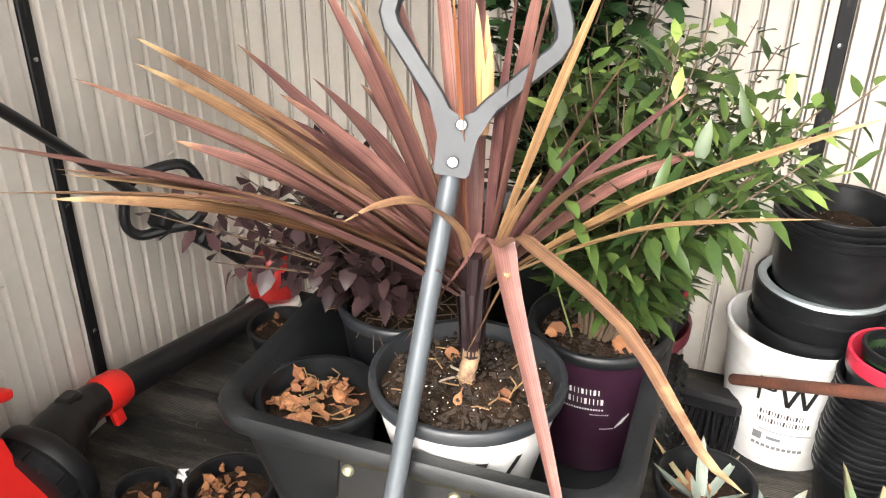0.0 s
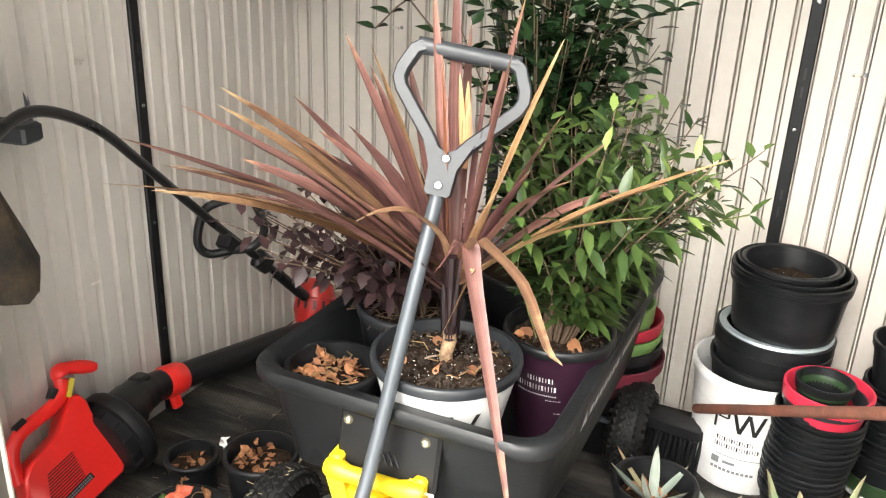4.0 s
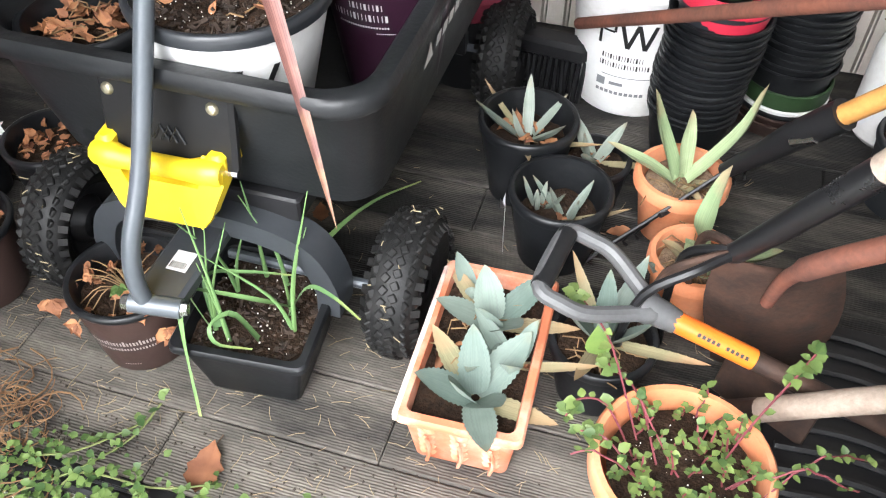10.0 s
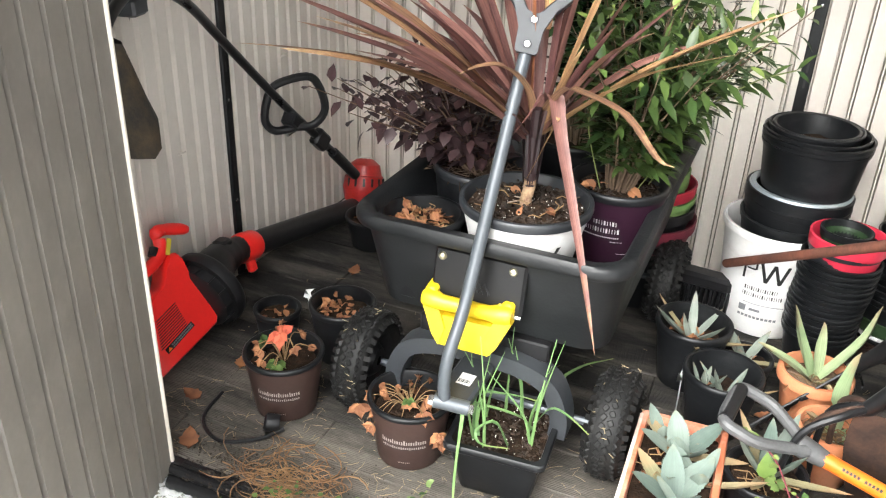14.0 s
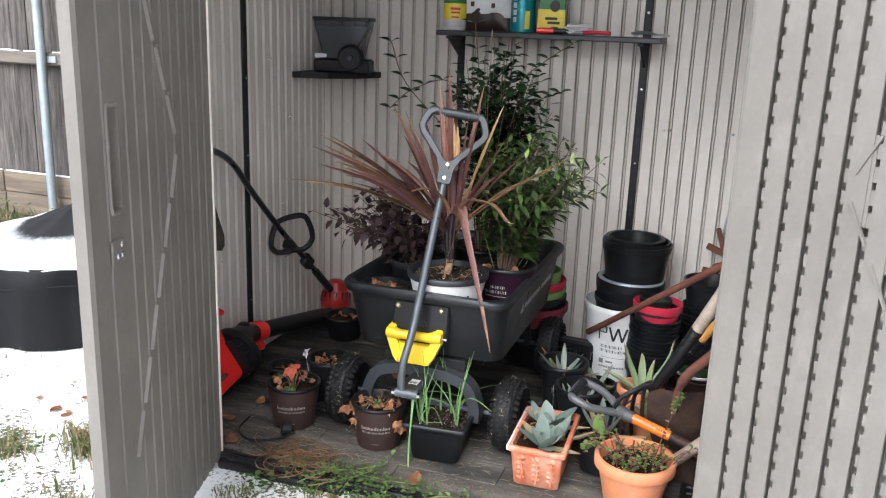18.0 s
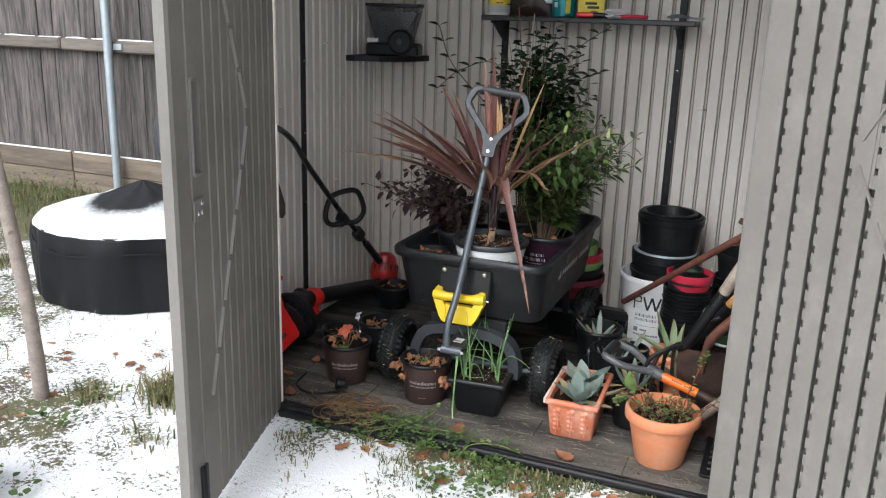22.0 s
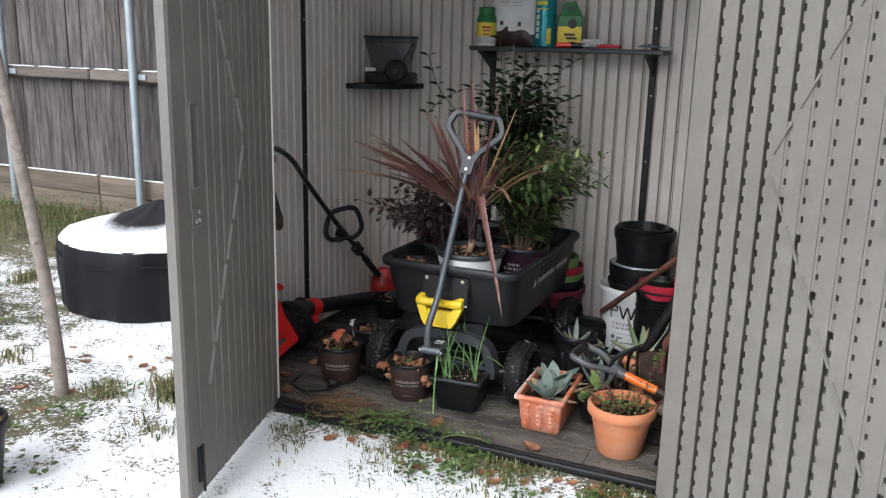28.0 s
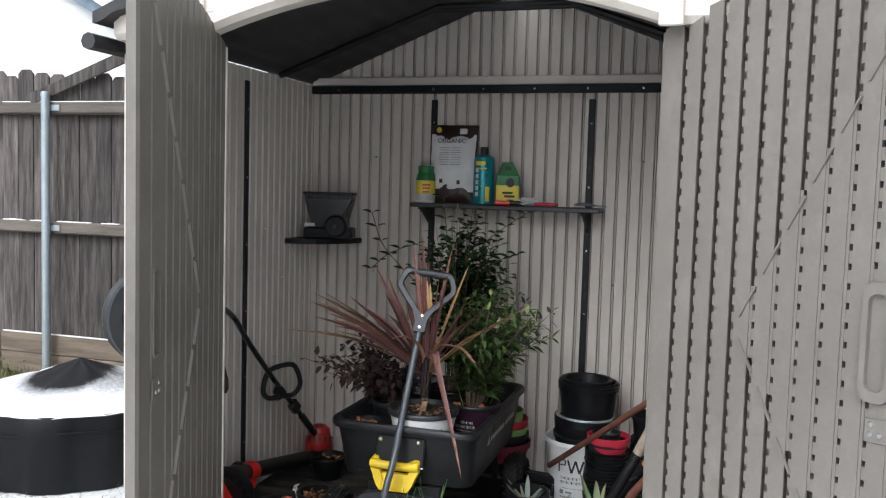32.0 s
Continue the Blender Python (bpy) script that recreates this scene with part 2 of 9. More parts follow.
CARTBED = material("black_poly_cart_bed", (0.0068, 0.0076, 0.0086), 0.42, second=(0.011, 0.012, 0.013), scale=7, fine=140, bump=0.12, grit=0.2, spec=0.35)
CARTPLATE = material("black_moulded_panel", (0.01, 0.01, 0.0105), 0.4, bump=0.05, spec=0.3)
GREYSTEEL = material("grey_painted_steel", (0.085, 0.096, 0.108), 0.38, 0.25, second=(0.07, 0.08, 0.09), scale=9, fine=160, bump=0.04, grit=0.08)
GREYPLASTIC = material("slate_grey_plastic", (0.032, 0.036, 0.041), 0.45, second=(0.026, 0.029, 0.033), bump=0.06, grit=0.1)
YELLOW = material("yellow_plastic", (0.70, 0.50, 0.014), 0.4, second=(0.62, 0.43, 0.012), bump=0.03, grit=0.05)
RUBBER = material("black_tyre_rubber", (0.008, 0.008, 0.008), 0.55, second=(0.018, 0.017, 0.016), scale=14, mix=0.6, fine=160, bump=0.2, grit=0.3, spec=0.25)
BRASS = material("zinc_bolt", (0.62, 0.58, 0.42), 0.35, 0.9, bump=0.0)
CHROME = material("bright_steel", (0.6, 0.6, 0.6), 0.25, 1.0, bump=0.0)
RED = material("red_tool_plastic", (0.86, 0.028, 0.024), 0.33, second=(0.80, 0.024, 0.02), scale=5, bump=0.03, grit=0.06)
DARKRED = material("dull_red_plastic", (0.42, 0.022, 0.02), 0.4, bump=0.03)
BLACK = material("black_plastic", (0.008, 0.008, 0.009), 0.4, second=(0.013, 0.013, 0.014), bump=0.05, spec=0.3)
GLOSSBLACK = material("black_tube", (0.012, 0.012, 0.013), 0.3, bump=0.02)
GUARD = material("dirty_black_guard", (0.016, 0.014, 0.011), 0.8, second=(0.085, 0.058, 0.032), scale=16, mix=0.56, bump=0.3)
RUST = material("rusted_steel", (0.16, 0.055, 0.032), 0.75, second=(0.09, 0.035, 0.024), scale=14, fine=150, bump=0.2, grit=0.3)
DARKRUST = material("dark_rusted_blade", (0.028, 0.02, 0.017), 0.6, 0.3, second=(0.085, 0.046, 0.032), scale=16, fine=120, bump=0.2, grit=0.3)
WOODY = material("varnished_wood_handle", (0.60, 0.31, 0.09), 0.5, second=(0.5, 0.23, 0.06), scale=14, fine=160, bump=0.08)
GREYWOOD = material("weathered_wood_handle", (0.38, 0.31, 0.25), 0.8, second=(0.22, 0.165, 0.13), scale=18, fine=160, bump=0.25)
ORANGE = material("orange_shaft", (0.72, 0.12, 0.014), 0.35, second=(0.78, 0.22, 0.02), scale=6, bump=0.02, grit=0.05)
LABELW = material("white_paper", (0.82, 0.82, 0.81), 0.6, second=(0.66, 0.66, 0.65), bump=0.03, grit=0.04)
INKW = material("pale_print", (0.62, 0.62, 0.60), 0.6, bump=0.0, grit=0.05)
INKT = material("tan_print", (0.34, 0.30, 0.28), 0.6, bump=0.0, grit=0.15)
INKB = material("black_print", (0.012, 0.012, 0.012), 0.5, bump=0.0)
INKG = material("grey_print", (0.22, 0.23, 0.24), 0.6, bump=0.0)
GREEN = material("bright_green_plastic", (0.02, 0.17, 0.04), 0.4, bump=0.02)
LABELY = material("yellow_label", (0.80, 0.64, 0.06), 0.5, bump=0.0, grit=0.08)
TEAL = material("teal_can", (0.015, 0.25, 0.28), 0.3, 0.3, bump=0.0)
BAGBROWN = material("dark_brown_bag", (0.035, 0.018, 0.014), 0.35, scale=20, bump=0.1)
GALV = material("galvanised_steel", (0.40, 0.45, 0.48), 0.5, 0.55, second=(0.33, 0.375, 0.40), scale=8, fine=60, bump=0.03, grit=0.1)
FENCEW = material("weathered_grey_fence", (0.140, 0.121, 0.109), 0.9, second=(0.040, 0.035, 0.033), scale=30, fine=140, mix=0.45, bump=0.6, grit=0.5, per_object=0.42, stretch=(1, 1, 0.08))
RAILW = material("pale_weathered_rail", (0.165, 0.14, 0.118), 0.9, second=(0.075, 0.063, 0.054), scale=12, fine=90, bump=0.4, grit=0.3, per_object=0.12, stretch=(0.1, 1, 1))
KICKW = material("tan_kick_board", (0.19, 0.15, 0.112), 0.9, second=(0.10, 0.078, 0.06), scale=12, fine=90, bump=0.4, grit=0.3, per_object=0.15, stretch=(0.1, 1, 1))
BARK = material("smooth_young_bark", (0.27, 0.225, 0.19), 0.85, second=(0.17, 0.14, 0.12), scale=22, fine=130, bump=0.3)
COVER = material("black_vinyl_cover", (0.009, 0.0095, 0.0105), 0.5, second=(0.012, 0.0125, 0.014), scale=6, fine=90, bump=0.5, grit=0.3, bump_scale=11, spec=0.14)
SNOW = material("fresh_snow", (0.86, 0.87, 0.89), 0.75, second=(0.8, 0.81, 0.83), scale=10, fine=90, bump=0.35, grit=0.04)
HOUSEW = material("white_house_siding", (0.80, 0.82, 0.82), 0.7, second=(0.77, 0.79, 0.79), scale=0.6, fine=3, bump=0.0, grit=0.02)
HOUSEB = material("blue_grey_fascia", (0.18, 0.25, 0.32), 0.6, bump=0.02)
STONE = material("pale_garden_stone", (0.27, 0.27, 0.25), 0.9, second=(0.19, 0.19, 0.18), scale=12, bump=0.4)
STEMG = material("green_stem", (0.16, 0.19, 0.06), 0.7)
STEMB = material("brown_twig", (0.13, 0.085, 0.055), 0.85, bump=0.2)
STEMRED = material("red_stem", (0.16, 0.03, 0.04), 0.6)
STRAW = material("dry_straw", (0.28, 0.18, 0.085), 0.9, second=(0.15, 0.085, 0.04), scale=30)
SMOKE = material("smoky_clear_plastic", (0.11, 0.113, 0.118), 0.2, second=(0.06, 0.062, 0.065), scale=5, bump=0.02)
SMOKE.node_tree.nodes["Principled BSDF"].inputs["Alpha"].default_value = 0.5

scuff(BLACKPOT, (0.042, 0.044, 0.047), 0.4, 7, (1, 1, 2.5))
scuff(CARTBED, (0.040, 0.042, 0.045), 0.28, 6, (1, 1, 2))
scuff(WHITEPOT, (0.36, 0.31, 0.25), 0.5, 5, (1, 1, 1.6))
scuff(TERRA, (0.33, 0.16, 0.10), 0.5, 9, (1, 1, 1.5), 0.9)
scuff(DOOR, (0.27, 0.25, 0.225), 0.35, 14, (1, 1, 0.5), 0.6)
scuff(WALL, (0.47, 0.42, 0.36), 0.35, 5, (1, 1, 0.35), 0.6)
L_CORDY = leafy("cordyline_leaf", (0.072, 0.031, 0.032), (0.225, 0.108, 0.088), (0.42, 0.26, 0.13), 0.38, tip_at=1.0, streak=0.5)
L_CORDYDRY = leafy("cordyline_dry_leaf", (0.13, 0.066, 0.042), (0.30, 0.175, 0.085), (0.55, 0.40, 0.22), 0.48, tip_at=0.92, streak=0.6)
L_CORDYRED = leafy("cordyline_red_leaf", (0.20, 0.055, 0.032), (0.36, 0.15, 0.065), (0.45, 0.26, 0.12), 0.42, tip_at=0.95, streak=0.6)
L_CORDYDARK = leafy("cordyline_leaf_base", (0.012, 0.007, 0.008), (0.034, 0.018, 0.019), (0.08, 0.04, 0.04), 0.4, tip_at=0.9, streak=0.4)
L_CORDYYOUNG = leafy("cordyline_young_leaf", (0.44, 0.27, 0.12), (0.30, 0.13, 0.085), (0.50, 0.33, 0.16), 0.5, tip_at=0.75, streak=0.3)
L_GREEN = leafy("narrow_green_leaf", (0.012, 0.031, 0.009), (0.058, 0.091, 0.022), None, 0.38)
L_LIME = leafy("lime_green_leaf", (0.07, 0.125, 0.03), (0.19, 0.25, 0.065), None, 0.45)
L_DARK = leafy("glossy_dark_leaf", (0.010, 0.027, 0.011), (0.027, 0.057, 0.02), None, 0.27)
L_PURPLE = leafy("purple_shrub_leaf", (0.020, 0.012, 0.014), (0.060, 0.030, 0.031), None, 0.42)
L_AGAVE = leafy("blue_green_agave_leaf", (0.12, 0.15, 0.125), (0.24, 0.27, 0.23), (0.22, 0.15, 0.09), 0.55, tip_at=0.95, streak=0.2)
L_AGAVEDRY = leafy("yellowed_agave_leaf", (0.19, 0.18, 0.10), (0.29, 0.235, 0.14), (0.30, 0.20, 0.11), 0.6, tip_at=0.7, streak=0.2)
L_ALOE = leafy("pale_green_aloe_leaf", (0.20, 0.27, 0.14), (0.33, 0.385, 0.23), (0.34, 0.24, 0.15), 0.5, tip_at=0.85, streak=0.2)
L_DEAD = leafy("dead_brown_leaf", (0.13, 0.05, 0.027), (0.38, 0.175, 0.08), None, 0.75)
L_REDLEAF = leafy("red_autumn_leaf", (0.45, 0.08, 0.045), (0.52, 0.15, 0.08), None, 0.6)
L_ONION = leafy("onion_leaf", (0.10, 0.19, 0.075), (0.18, 0.30, 0.105), (0.36, 0.38, 0.12), 0.4, tip_at=0.9)
L_WEED = leafy("weed_leaf", (0.026, 0.060, 0.016), (0.125, 0.185, 0.05), None, 0.5)
L_MINT = leafy("mint_leaf", (0.035, 0.070, 0.020), (0.15, 0.20, 0.055), None, 0.5)
L_GRASS = leafy("winter_grass_blade", (0.15, 0.125, 0.06), (0.31, 0.26, 0.14), None, 0.7)
L_AGAVEBROAD = leafy("broad_grey_green_agave_leaf", (0.10, 0.14, 0.118), (0.20, 0.245, 0.21), (0.20, 0.19, 0.11), 0.6, tip_at=1.0, streak=0.1)
L_GRASSG = leafy("green_grass_blade", (0.04, 0.065, 0.018), (0.115, 0.135, 0.045), None, 0.6)

# ---- mesh tools ----
TAU = 2 * math.pi


class Shape:
    """Vertices, faces and leaf coordinates that are gathered and then linked as one mesh."""

    def __init__(self):
        self.v, self.f, self.uv = [], [], []

    def add(self, verts, faces, uvs=None):
        k = len(self.v)
        self.v.extend([tuple(p) for p in verts])
        self.f.extend([tuple(i + k for i in f) for f in faces])
        self.uv.extend(uvs if uvs else [(0.5, 0.5)] * len(verts))
        return self

    def box(self, x0, y0, z0, x1, y1, z1, m=None, chamfer=0.0):
        c = min(chamfer, (x1 - x0) / 3, (y1 - y0) / 3, (z1 - z0) / 3)
        if c <= 0:
            pts = [(x, y, z) for z in (z0, z1) for x, y in ((x0, y0), (x1, y0), (x1, y1), (x0, y1))]
            fs = [(3, 2, 1, 0), (4, 5, 6, 7), (0, 1, 5, 4), (1, 2, 6, 5), (2, 3, 7, 6), (3, 0, 4, 7)]
        else:
            def ring(z, i):
                a, b, d, e = x0 + i, x1 - i, y0 + i, y1 - i
                return [(a + c, d, z), (b - c, d, z), (b, d + c, z), (b, e - c, z), (b - c, e, z), (a + c, e, z), (a, e - c, z), (a, d + c, z)]
            pts = ring(z0, c) + ring(z0 + c, 0) + ring(z1 - c, 0) + ring(z1, c)
            fs = [tuple(range(7, -1, -1)), tuple(range(24, 32))]
            for r in range(3):
                for i in range(8):
                    j = (i + 1) % 8
                    fs.append((8 * r + i, 8 * r + j, 8 * r + 8 + j, 8 * r + 8 + i))
        if m:
            pts = [m @ Vector(p) for p in pts]
        return self.add(pts, fs)

    def lathe(self, profile, seg=32, m=None, a0=0.0, a1=TAU):
        """Turns a profile of (radius, height) round z."""
        full = abs(a1 - a0 - TAU) < 1e-6
        n = seg if full else seg + 1
        pts, fs = [], []
        for r, z in profile:
            for i in range(n):
                a = a0 + (a1 - a0) * i / seg
                pts.append((r * math.cos(a), r * math.sin(a), z))
        for k in range(len(profile) - 1):
            for i in range(seg):
                j = (i + 1) % n
                fs.append((k * n + i, k * n + j, (k + 1) * n + j, (k + 1) * n + i))
        if m:
            pts = [m @ Vector(p) for p in pts]
        return self.add(pts, fs)

    def tube(self, path, radius, seg=10, caps=True, flat=1.0):
        """A round bar along a path; radius is one number or one for each point."""
        path = [Vector(p) for p in path]
        rad = radius if isinstance(radius, (list, tuple)) else [radius] * len(path)
        pts, fs, ref = [], [], None
        for i, p in enumerate(path):
            d = (path[min(i + 1, len(path) - 1)] - path[max(i - 1, 0)]).normalized()
            if ref is None:
                ref = d.orthogonal().normalized()
            ref = (ref - d * ref.dot(d)).normalized()
            side = d.cross(ref)
            for k in range(seg):
                a = TAU * k / seg
                pts.append(p + rad[i] * (ref * math.cos(a) + side * math.sin(a) * flat))
        for i in range(len(path) - 1):
            for k in range(seg):
                j = (k + 1) % seg
                fs.append((i * seg + k, i * seg + j, (i + 1) * seg + j, (i + 1) * seg + k))
        if caps:
            fs.append(tuple(range(seg - 1, -1, -1)))
            fs.append(tuple(range((len(path) - 1) * seg, len(path) * seg)))
        return self.add(pts, fs)

    def strap(self, path, width, fold=0.25, normal=None, thick=0.0, twist=0.0):
        """A folded leaf along a path; width(s) for s from 0 to 1."""
        path = [Vector(p) for p in path]
        n = len(path)
        rows, uvs = [], []
        up = Vector(normal) if normal else Vector((0, 0, 1))
        side = None
        for i, p in enumerate(path):
            d = (path[min(i + 1, n - 1)] - path[max(i - 1, 0)]).normalized()
            s0 = d.cross(up)
            if s0.length < 0.05:
                s0 = side if side else d.orthogonal()
            s0.normalize()
            if side and s0.dot(side) < 0:
                s0 = -s0
            side = s0
            s = i / (n - 1)
            sd = Matrix.Rotation(twist * s, 3, d) @ s0
            nn = sd.cross(d)
            w = width(s)
            rows.append([p - sd * w * 0.5 + nn * w * fold, p, p + sd * w * 0.5 + nn * w * fold])
            uvs.append([(0, s), (0.5, s), (1, s)])
        pts = [q for r in rows for q in r]
        uv = [q for r in uvs for q in r]
        fs = []
        for i in range(n - 1):
            for k in (0, 1):
                fs.append((3 * i + k, 3 * i + k + 1, 3 * i + k + 4, 3 * i + k + 3))
        if thick:
            k0 = len(pts)
            for i in range(n):
                d = (path[min(i + 1, n - 1)] - path[max(i - 1, 0)]).normalized()
                e = (rows[i][2] - rows[i][0]).normalized()
                nn = e.cross(d)
                t = thick * math.sin(math.pi * min(0.15 + 0.85 * i / (n - 1), 1.0))
                pts.append(rows[i][1] - nn * t)
                uv.append((0.5, i / (n - 1)))
            for i in range(n - 1):
                fs.append((3 * i, 3 * i + 3, k0 + i + 1, k0 + i))
                fs.append((3 * i + 2, k0 + i, k0 + i + 1, 3 * i + 5))
        return self.add(pts, fs, uv)

    def leaf(self, base, direction, normal, length, width, curl=0.15, rows=3):
        """A small pointed leaf."""
        d = Vector(direction).normalized()
        nn = Vector(normal)
        nn = (nn - d * nn.dot(d))
        nn = nn.normalized() if nn.length > 1e-4 else d.orthogonal().normalized()
        sd = d.cross(nn)
        b = Vector(base)
        pts, uv, fs = [b], [(0.5, 0)], []
        for i in range(1, rows + 1):
            s = i / (rows + 1)
            w = width * 0.5 * math.sin(math.pi * s ** 0.8)
            c = b + d * length * s - nn * curl * length * s * s
            pts += [c - sd * w + nn * w * 0.25, c, c + sd * w + nn * w * 0.25]
            uv += [(0, s), (0.5, s), (1, s)]
        pts.append(b + d * length - nn * curl * length)
        uv.append((0.5, 1))
        fs += [(0, 2, 1), (0, 3, 2)]
        for i in range(rows - 1):
            k = 1 + 3 * i
            fs += [(k, k + 1, k + 4, k + 3), (k + 1, k + 2, k + 5, k + 4)]
        k, e = 1 + 3 * (rows - 1), len(pts) - 1
        fs += [(k, k + 1, e), (k + 1, k + 2, e)]
        return self.add(pts, fs, uv)

    def mesh(self, name, mat, smooth=True, angle=35.0):
        me = bpy.data.meshes.new(name)
        me.from_pydata(self.v, [], self.f)
        layer = me.uv_layers.new(name="UVMap")
        idx = np.empty(len(me.loops), dtype=np.int32)
        me.loops.foreach_get("vertex_index", idx)
        layer.data.foreach_set("uv", np.array(self.uv, dtype=np.float32)[idx].ravel())
        me.materials.append(mat)
        if smooth:
            me.shade_smooth()
            if angle < 179:
                me.set_sharp_from_angle(angle=radians(angle))
        me.update()
        return me


def thing(name, x=0, y=0, z=0, rz=0, rx=0, ry=0, label="", category="", group="", kind=""):
    ob = new(name)
    ob.empty_display_size = 0.05
    ob.matrix_basis = pose(x, y, z, rx, ry, rz)
    return tagged(ob, label, category, group, kind)


def part(name, shape, mat, parent, label="", smooth=True, angle=35.0, m=None):
    ob = new(name, shape.mesh(name, mat, smooth, angle))
    ob.parent = parent
    if m is not None:
        ob.matrix_basis = m
    if label:
        ob["label"] = label
    return ob


def solid(name, shape, mat, label="", category="", group="", kind="", smooth=True, angle=35.0):
    ob = new(name, shape.mesh(name, mat, smooth, angle))
    return tagged(ob, label, category, group, kind)


def spline(points, n=24):
    """A smooth path through the points (Catmull-Rom)."""
    p = [Vector(q) for q in points]
    p = [2 * p[0] - p[1]] + p + [2 * p[-1] - p[-2]]
    out, segs = [], len(p) - 3
    for i in range(n + 1):
        u = min(i / n * segs, segs - 1e-6)
        k, t = int(u), u - int(u)
        a, b, c, d = p[k:k + 4]
        out.append(0.5 * (2 * b + (c - a) * t + (2 * a - 5 * b + 4 * c - d) * t * t + (3 * b - a - 3 * c + d) * t ** 3))
    return out


def rnd(a, b):
    return random.uniform(a, b)


def rounded_ring(hx, hy, r, n=6):
    """Points round a rectangle with rounded corners, in plan."""
    out = []
    for cx, cy, a in ((hx - r, hy - r, 0), (-hx + r, hy - r, 90), (-hx + r, -hy + r, 180), (hx - r, -hy + r, 270)):
        for i in range(n + 1):
            t = radians(a + 90 * i / n)
            out.append((cx + r * math.cos(t), cy + r * math.sin(t)))
    return out


def loft(shape, rings):
    """Skins rings of equal length, each a list of points."""
    n = len(rings[0])
    pts = [p for r in rings for p in r]
    fs = []
    for k in range(len(rings) - 1):
        for i in range(n):
            j = (i + 1) % n
            fs.append((k * n + i, k * n + j, (k + 1) * n + j, (k + 1) * n + i))
    return shape.add(pts, fs)


def bars(shape, rows, curve=None):
    """Plain bars that stand for print: rows of (x, z, width, height) in the plane y = 0, or wrapped round a pot: curve = (radius, slope)."""
    for x, z, w, h in rows:
        n = max(2, int(w / 0.006))
        pts = []
        for i in range(n + 1):
            u = x - w / 2 + w * i / n
            for q in (z - h / 2, z + h / 2):
                if curve:
                    r = curve[0] + curve[1] * q + 0.0012
                    a = -math.pi / 2 + u / r
                    pts.append((r * math.cos(a), r * math.sin(a), q))
                else:
                    pts.append((u, 0, q))
        shape.add(pts, [(2 * i, 2 * i + 2, 2 * i + 3, 2 * i + 1) for i in range(n)])
    return shape


def chevrons(shape, spots, z0, z1, curve, stroke=0.009):
    """Plain V-shaped strokes wrapped round a pot: spots of (x, half width)."""
    for x, w in spots:
        for a, b in ((x - w, x), (x, x + w)):
            pts = []
            up = a < x
            for i in range(7):
                f = i / 6
                u = a + (b - a) * f
                z = z1 + (z0 - z1) * f if up else z0 + (z1 - z0) * f
                for q in (-stroke / 2, stroke / 2):
                    r = curve[0] + curve[1] * z + 0.0012
                    g = -math.pi / 2 + (u + q) / r
                    pts.append((r * math.cos(g), r * math.sin(g), z))
            shape.add(pts, [(2 * i, 2 * i + 1, 2 * i + 3, 2 * i + 2) for i in range(6)])
    return shape

# ---- the shed: walls, roof, floor, doors ----
XL, XR, YF, YB = -1.295, 0.97, 0.44, 1.955
MID, EAVE, RIDGE = -0.17, 1.99, 2.45


def gable(x):
    return RIDGE - (RIDGE - EAVE) * abs(x - MID) / (XR - MID)


def profile(length, pitch=0.0583, slit=0.0056, strip=0.0058, deep=0.034, first=0.03):
    """Distances along a panel and how far each lies behind its face: flats with a double slit between them."""
    out, s = [(0.0, 0.0)], first
    while s < length - 0.03:
        e = 0.0016
        out += [(s, 0), (s + e, deep), (s + slit, deep), (s + slit + e, 0.002), (s + slit + strip, 0.002),
                (s + slit + strip + e, deep), (s + 1.5 * slit + strip, deep), (s + 1.5 * slit + strip + e, 0)]
        s += pitch
    return out + [(length, 0.0)]


def side_profile(length, pitch=0.0583, first=0.03):
    """The side walls: rounded flats with one broad groove between them, its far flank sloping."""
    out, s = [(0.0, 0.0)], first
    while s < length - 0.03:
        out += [(s, 0), (s + 0.001, 0.012), (s + 0.004, 0.0185), (s + 0.011, 0.0185), (s + 0.0145, 0.006), (s + 0.0185, 0.0)]
        s += pitch
    return out + [(length, 0.0)]


def panel_wall(name, start, along, inward, length, top, low=0.0, thick=0.055, label="", cut=profile):
    """A resin wall with a grooved inner face. start: its inner lower corner; top(s): its height."""
    a, n = Vector((*along, 0)), Vector((*inward, 0))
    prof = cut(length)
    sh, pts, k = Shape(), [], len(prof)
    for s, d in prof:
        p = Vector((*start, 0)) + a * s - n * d
        q = Vector((*start, 0)) + a * s - n * thick
        h = top(s)
        pts += [(p.x, p.y, low), (p.x, p.y, h), (q.x, q.y, h), (q.x, q.y, low)]
    fs = []
    for i in range(k - 1):
        for e in range(4):
            f = (e + 1) % 4
            fs.append((4 * i + e, 4 * i + 4 + e, 4 * i + 4 + f, 4 * i + f))
    fs += [(0, 1, 2, 3), tuple(4 * (k - 1) + e for e in (3, 2, 1, 0))]
    sh.add(pts, fs)
    return solid(name, sh, WALL, label, "wall", kind="structure", angle=20)


wall_back = panel_wall("wall_back", (XL, YB), (1, 0), (0, -1), XR - XL, lambda s: gable(XL + s), low=-0.05, label="cream resin shed wall with vertical double grooves")
wall_left = panel_wall("wall_left", (XL, YF), (0, 1), (1, 0), YB - YF + 0.045, lambda s: EAVE, low=-0.05, thick=0.022, cut=side_profile, label="cream resin shed side wall with vertical grooves")
wall_right = panel_wall("wall_right", (XR, YF), (0, 1), (-1, 0), YB - YF + 0.045, lambda s: EAVE, low=-0.05, cut=side_profile, label="cream resin shed side wall with vertical grooves")

